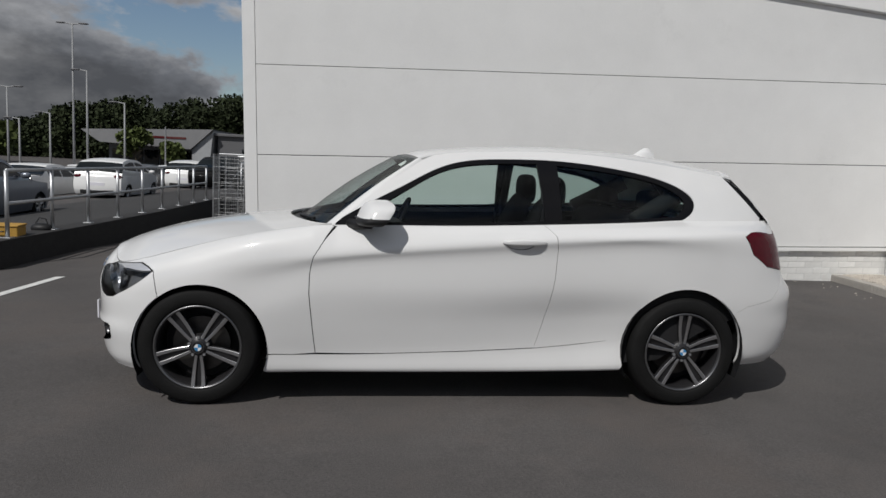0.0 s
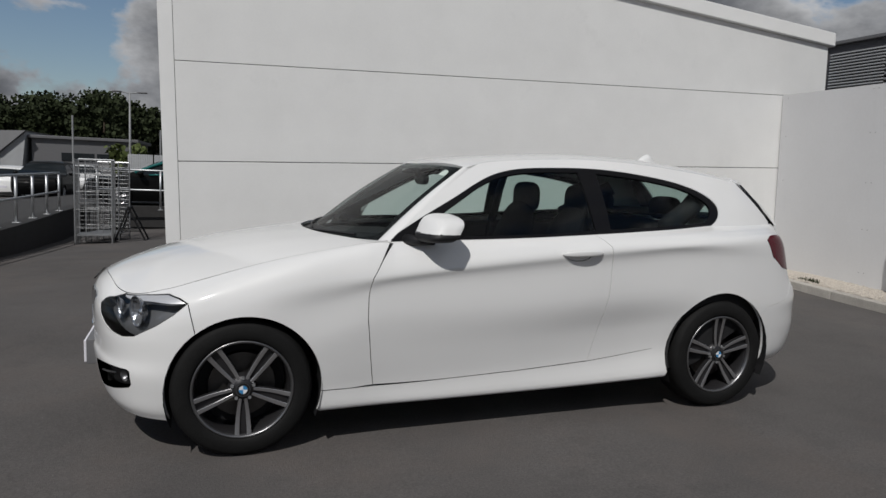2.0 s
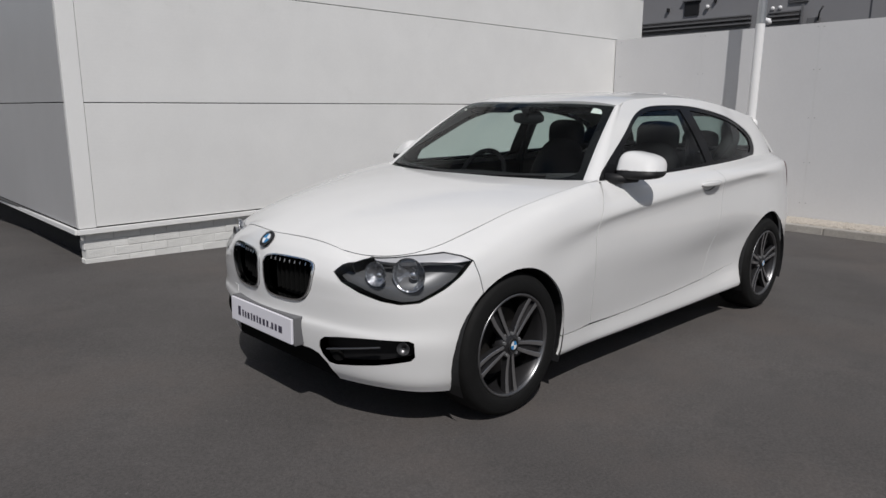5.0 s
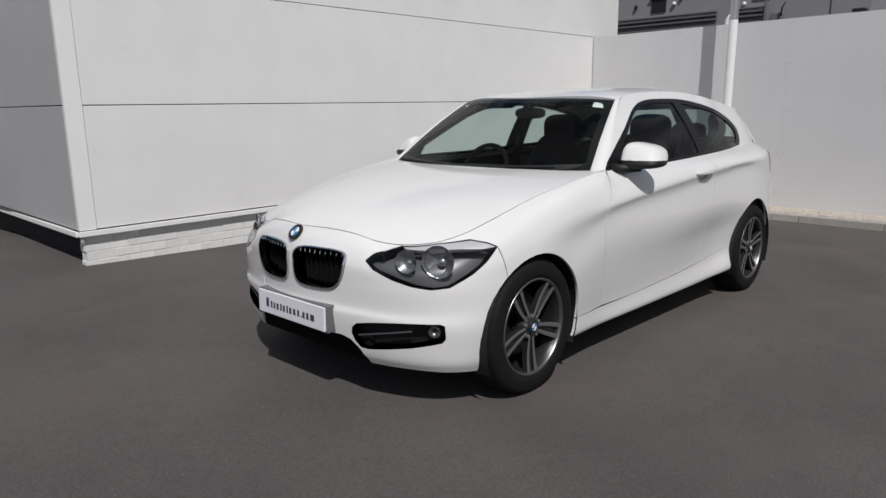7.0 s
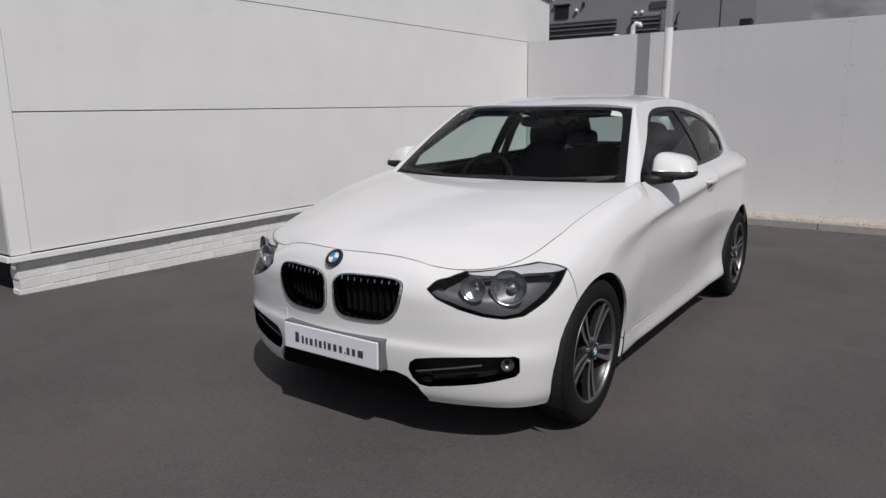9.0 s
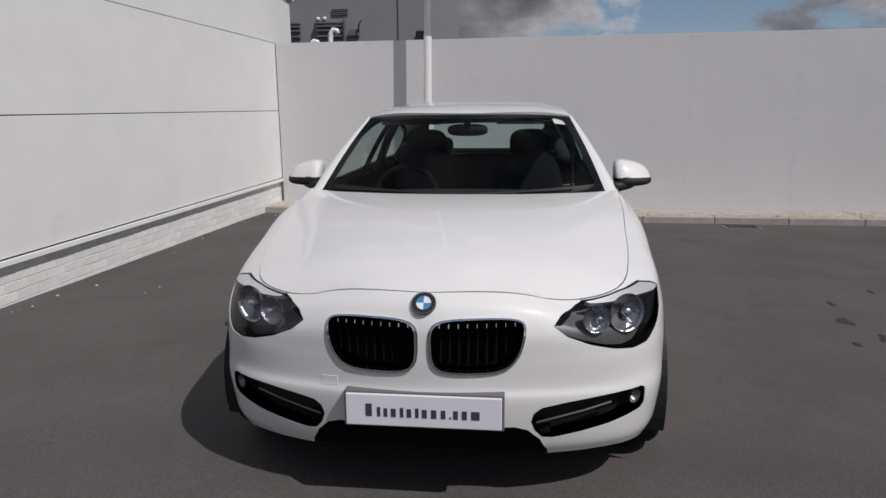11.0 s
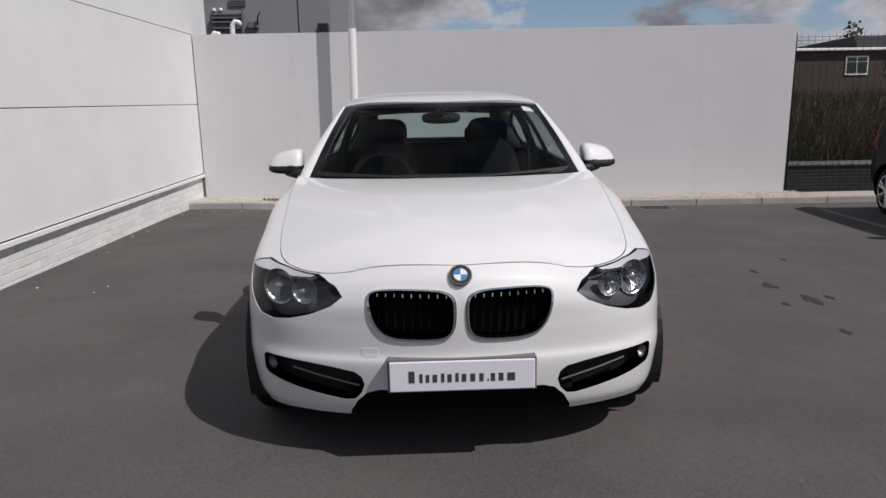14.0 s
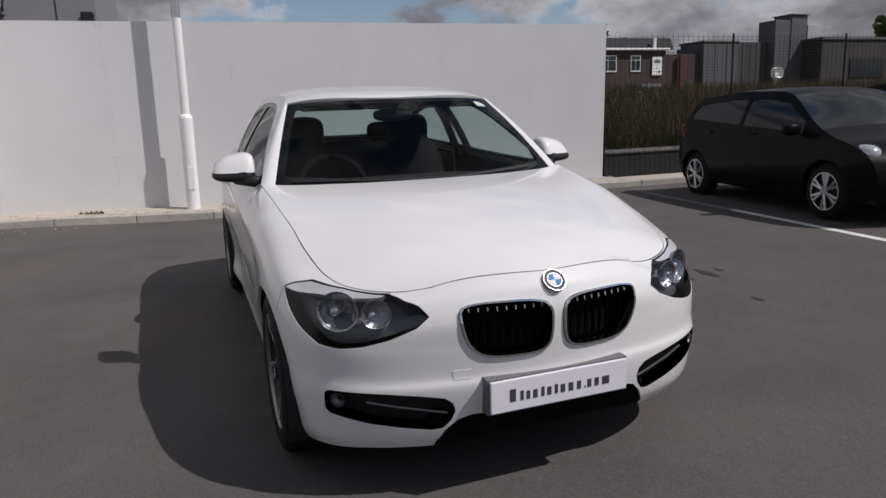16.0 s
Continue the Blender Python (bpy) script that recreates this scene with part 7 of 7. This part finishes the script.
COPING = mat("weathered_coping", (0.20, 0.195, 0.185), 0.9, vary=0.2, scale=5.0, per_piece=0.12)
settle(built, BEYOND)
FOOT = pose(0.37, 0.55, 0, 0, 0, SKEW)
low = thing("wall_low_brick", "low dark brick wall with a pale coping", "wall", FOOT, kind="structure")
part("wall_face", box((7.02, -34, 0.0), (7.22, -5.62, 0.51)), DARK_WALL, low)
y = -34.0
while y < -5.7:
    part("coping_stone", box((6.99, y, 0.512), (7.25, min(y + 0.595, -5.62), 0.57), 0.006), COPING, low)
    y += 0.60
strip = bmesh.new()
add_box(strip, (6.32, -34, -0.1), (7.0, -5.62, 0.125))
margin = part("gravel_margin", strip, GRAVEL)
margin.matrix_basis = FOOT
tagged(margin, "pale gravel margin in front of the low wall", "gravel", kind="structure")

BANK = mat("bank_soil", (0.10, 0.085, 0.05), 0.95, vary=0.4, scale=2.0)
bank = bmesh.new()
rows = []
for x, z in ((7.23, 0.46), (9, 0.70), (12, 1.1), (16, 1.25), (30, 1.3), (60, 1.4), (140, 1.5)):
    rows.append([bank.verts.new((x, yy, z)) for yy in (-140, -60, -34, -20, -5.62)])
for a, b in zip(rows, rows[1:]):
    for k in range(4):
        bank.faces.new((a[k], b[k], b[k + 1], a[k + 1]))
tagged(part("grass_bank", bank, BANK), "rough grassy bank behind the low wall", "bank", kind="structure")
rng = random.Random(21)
blades = {"dry": bmesh.new(), "green": bmesh.new()}
for k in range(46000):
    x, yy = 7.4 + 6.5 * rng.random() ** 1.4, -5.7 - 15 * rng.random()
    z = np.interp(x, [7.23, 9, 12, 16], [0.46, 0.70, 1.1, 1.25])
    dry = rng.random() < 0.35 + 0.09 * (x - 7.3)
    h = rng.uniform(0.12, 0.36) if not dry else rng.uniform(0.25, 0.85)
    bm = blades["dry" if dry else "green"]
    lean = Vector((rng.gauss(0, 0.26), rng.gauss(0, 0.26), 1)) * h
    w = Vector((rng.gauss(0, 1), rng.gauss(0, 1), 0)).normalized() * rng.uniform(0.0025, 0.0065)
    p = Vector((x, yy, z - 0.02))
    bm.faces.new([bm.verts.new(q) for q in (p - w, p + w, p + lean * 0.6 + w * 0.7 + Vector((0.01, 0.01, 0)), p + lean)])
tagged(part("tall_grass", blades["dry"], GRASS_DRY), "tall dry straw-coloured grass on the bank", "grass", kind="stuff")
tagged(part("short_grass", blades["green"], GRASS_GREEN), "rough green grass on the bank", "grass", kind="stuff")

FENCE = mat("dark_green_mesh", (0.012, 0.016, 0.015), 0.5, 0.2, vary=0.1)
fence = thing("mesh_fence", "dark welded mesh security fence in front of the low wall", "fence", FOOT, kind="structure")
FX, FT = 6.90, 2.42
y = -5.64
while y > -27:
    part("post", box((FX + 0.045, y - 0.006, 0.0), (FX + 0.085, y + 0.008, FT + 0.02), 0.002), FENCE, fence)
    wires = bmesh.new()
    yy = y
    for k in range(25):
        yy = y - 0.1 * (k + 1) + 0.04
        add_box(wires, (FX + 0.031, yy - 0.0011, 0.14), (FX + 0.036, yy + 0.0011, FT))
    part("mesh_verticals", wires, FENCE, fence)
    wires = bmesh.new()
    for k in range(45):
        z = 0.18 + 0.050 * k
        add_box(wires, (FX + 0.037, y - 2.5, z - 0.0024), (FX + 0.042, y, z + 0.0024))
    part("mesh_horizontals", wires, FENCE, fence)
    y -= 2.5

built = {o.name for o in scene.objects}
BRICK_RED = mat("dark_red_brick", (0.050, 0.033, 0.030), 0.9, vary=0.2, scale=3.0, fine=0.3, fine_scale=25.0)
FLAT_ROOF = mat("felt_roof", (0.028, 0.028, 0.030), 0.9, vary=0.15)
brick_house = thing("brick_building", "low dark brick building with white windows and a white fascia", "building", pose(30, -27.0, 1.3))
part("wall", box((0, 1.35, -0.2), (9, 14, 3.02)), BRICK_RED, brick_house)
part("fascia", box((-0.25, 1.25, 3.02), (9, 14.2, 3.14), 0.02), TRIM_WHITE, brick_house)
part("roof", slab([(0.6, 3.144), (0.9, 3.80), (8, 3.80), (8.8, 3.144)], 0.3, 4.9), FLAT_ROOF, brick_house)
for y0, w in ((4.72, 1.12), (3.12, 0.66)):
    win = part("window", box((-0.06, y0, 1.87), (0.0, y0 + w, 2.77), 0.01), TRIM_WHITE, brick_house, "white framed window")
    for k in range(2):
        a, b = y0 + 0.06 + k * (w - 0.06) / 2, y0 + (k + 1) * (w - 0.06) / 2
        part("pane", box((-0.085, a, 1.96), (-0.064, b, 2.48)), FAR_GLASS, win)
        part("pane", box((-0.085, a, 2.53), (-0.064, b, 2.69)), FAR_GLASS, win)
sign = part("notice_board", box((-0.10, 1.68, 1.66), (-0.04, 2.34, 2.66), 0.01), TRIM_WHITE, brick_house, "white notice board with dark marks")
part("marks", box((-0.112, 1.80, 2.34), (-0.104, 2.22, 2.50)), GREY_DARK, sign)
part("marks", box((-0.112, 1.80, 1.80), (-0.104, 1.92, 1.92)), GREY_DARK, sign)
part("canopy", box((-1.4, 2.75, 0.95), (-0.06, 4.1, 1.15), 0.01), PAINTS["silver"], brick_house, "blue-grey porch canopy")
part("flue", tube([(0.5, 1.75, 3.1), (0.5, 1.75, 3.75)], 0.10, 8), TRIM_WHITE, brick_house, "short white roof flue")
part("annexe", box((0.4, -1.5, -0.2), (9, 1.346, 2.85), 0.02), BRICK_RED, brick_house, "lower dark annexe wall")
part("downpipe", tube([(0.2, 0.10, 0), (0.2, 0.10, 2.8)], 0.12, 8), mat("rust_red_paint", (0.13, 0.035, 0.028), 0.7, vary=0.1), brick_house, "rust red downpipe")

HALL_GREY = mat("dark_grey_cladding", (0.078, 0.080, 0.085), 0.6, vary=0.08, scale=0.6)
HALL_DARK = mat("slate_grey_cladding", (0.040, 0.040, 0.042), 0.65, vary=0.12, scale=0.5)
BROWN = mat("brown_black_cladding", (0.035, 0.030, 0.029), 0.7, vary=0.15, scale=0.8)
blocks = thing("grey_hall", "grey clad hall with a low tower and a stepped stair tower", "building", pose(30.5, -44, 1.3))
part("tower", box((-0.4, 12.95, -0.3), (1.6, 15.55, 3.50), 0.02), HALL_GREY, blocks)
part("parapet", box((-0.47, 12.9, 3.504), (1.7, 15.6, 3.60), 0.02), GREY_DARK, blocks)
part("wall", box((0, 10.204, -0.3), (5, 12.946, 3.55)), HALL_DARK, blocks)
part("stair_tower", box((-0.5, 8.95, -0.3), (0.8, 10.2, 4.80), 0.02), HALL_GREY, blocks, "tall grey stair tower")
part("stair_tower", box((-0.55, 7.65, -0.3), (0.8, 8.946, 5.10), 0.02), HALL_GREY, blocks, "tall grey stair tower")
# the tower's sunlit side, its brightness put into a paler colour
part("stair_tower", box((-0.6, 6.5, -0.3), (0.8, 7.646, 4.55), 0.02), PALE, blocks, "stair tower side, its lit face coloured pale grey")
part("tower_cap", box((-0.65, 7.60, 5.104), (0.9, 9.0, 5.18), 0.02), GREY_DARK, blocks)
for k in range(5):
    part("cladding_joint", box((-0.03, 10.5 + 0.55 * k, -0.2), (-0.004, 10.53 + 0.55 * k, 3.5)), GREY_DARK, blocks)
for k in range(2):
    part("cladding_joint", box((-0.43, 13.8 + 0.85 * k, -0.2), (-0.404, 13.83 + 0.85 * k, 3.45)), GREY_DARK, blocks)
shade_hall = thing("brown_hall", "long dark brown clad hall beyond the fence", "building", pose(28.5, -62, 1.3))
part("wall", box((0, 0.2, -0.3), (12, 26.0, 3.5)), BROWN, shade_hall)
part("parapet", box((-0.1, 0.1, 3.504), (12.1, 26.1, 3.66), 0.02), HALL_GREY, shade_hall)
for k in range(4):
    part("window", box((-0.06, 5.0 + 5.2 * k, 1.2), (-0.004, 8.0 + 5.2 * k, 2.4), 0.02), FAR_GLASS, shade_hall)
tree(34.0, -24.0, 1.2, 5.3, 0.75, 31, "thin open tree above the brick building", 0.16, 26)
tree(36.0, -27.5, 1.2, 4.5, 1.5, 32, "bushy tree behind the brick building", 0.2, 120)
tree(40.0, -60.0, 1.2, 7.5, 3.0, 33, "rounded green tree beside the hall", 0.5)
parked_car("hatch", "white", heading(28.0, -24.2, 0.55, 80), "small white car parked by the brick building", "cars beyond the fence")
signpost = thing("sign_post", "small white road sign on a thin grey post", "sign", pose(17.0, -20.07, 1.2))
part("post", tube([(0, 0, 0), (0, 0, 1.0)], 0.035, 8), GALV, signpost)
part("sign_plate", box((-0.03, -0.20, 0.92), (0.0, 0.20, 1.30), 0.12), TRIM_WHITE, signpost)
settle(built, BEYOND)
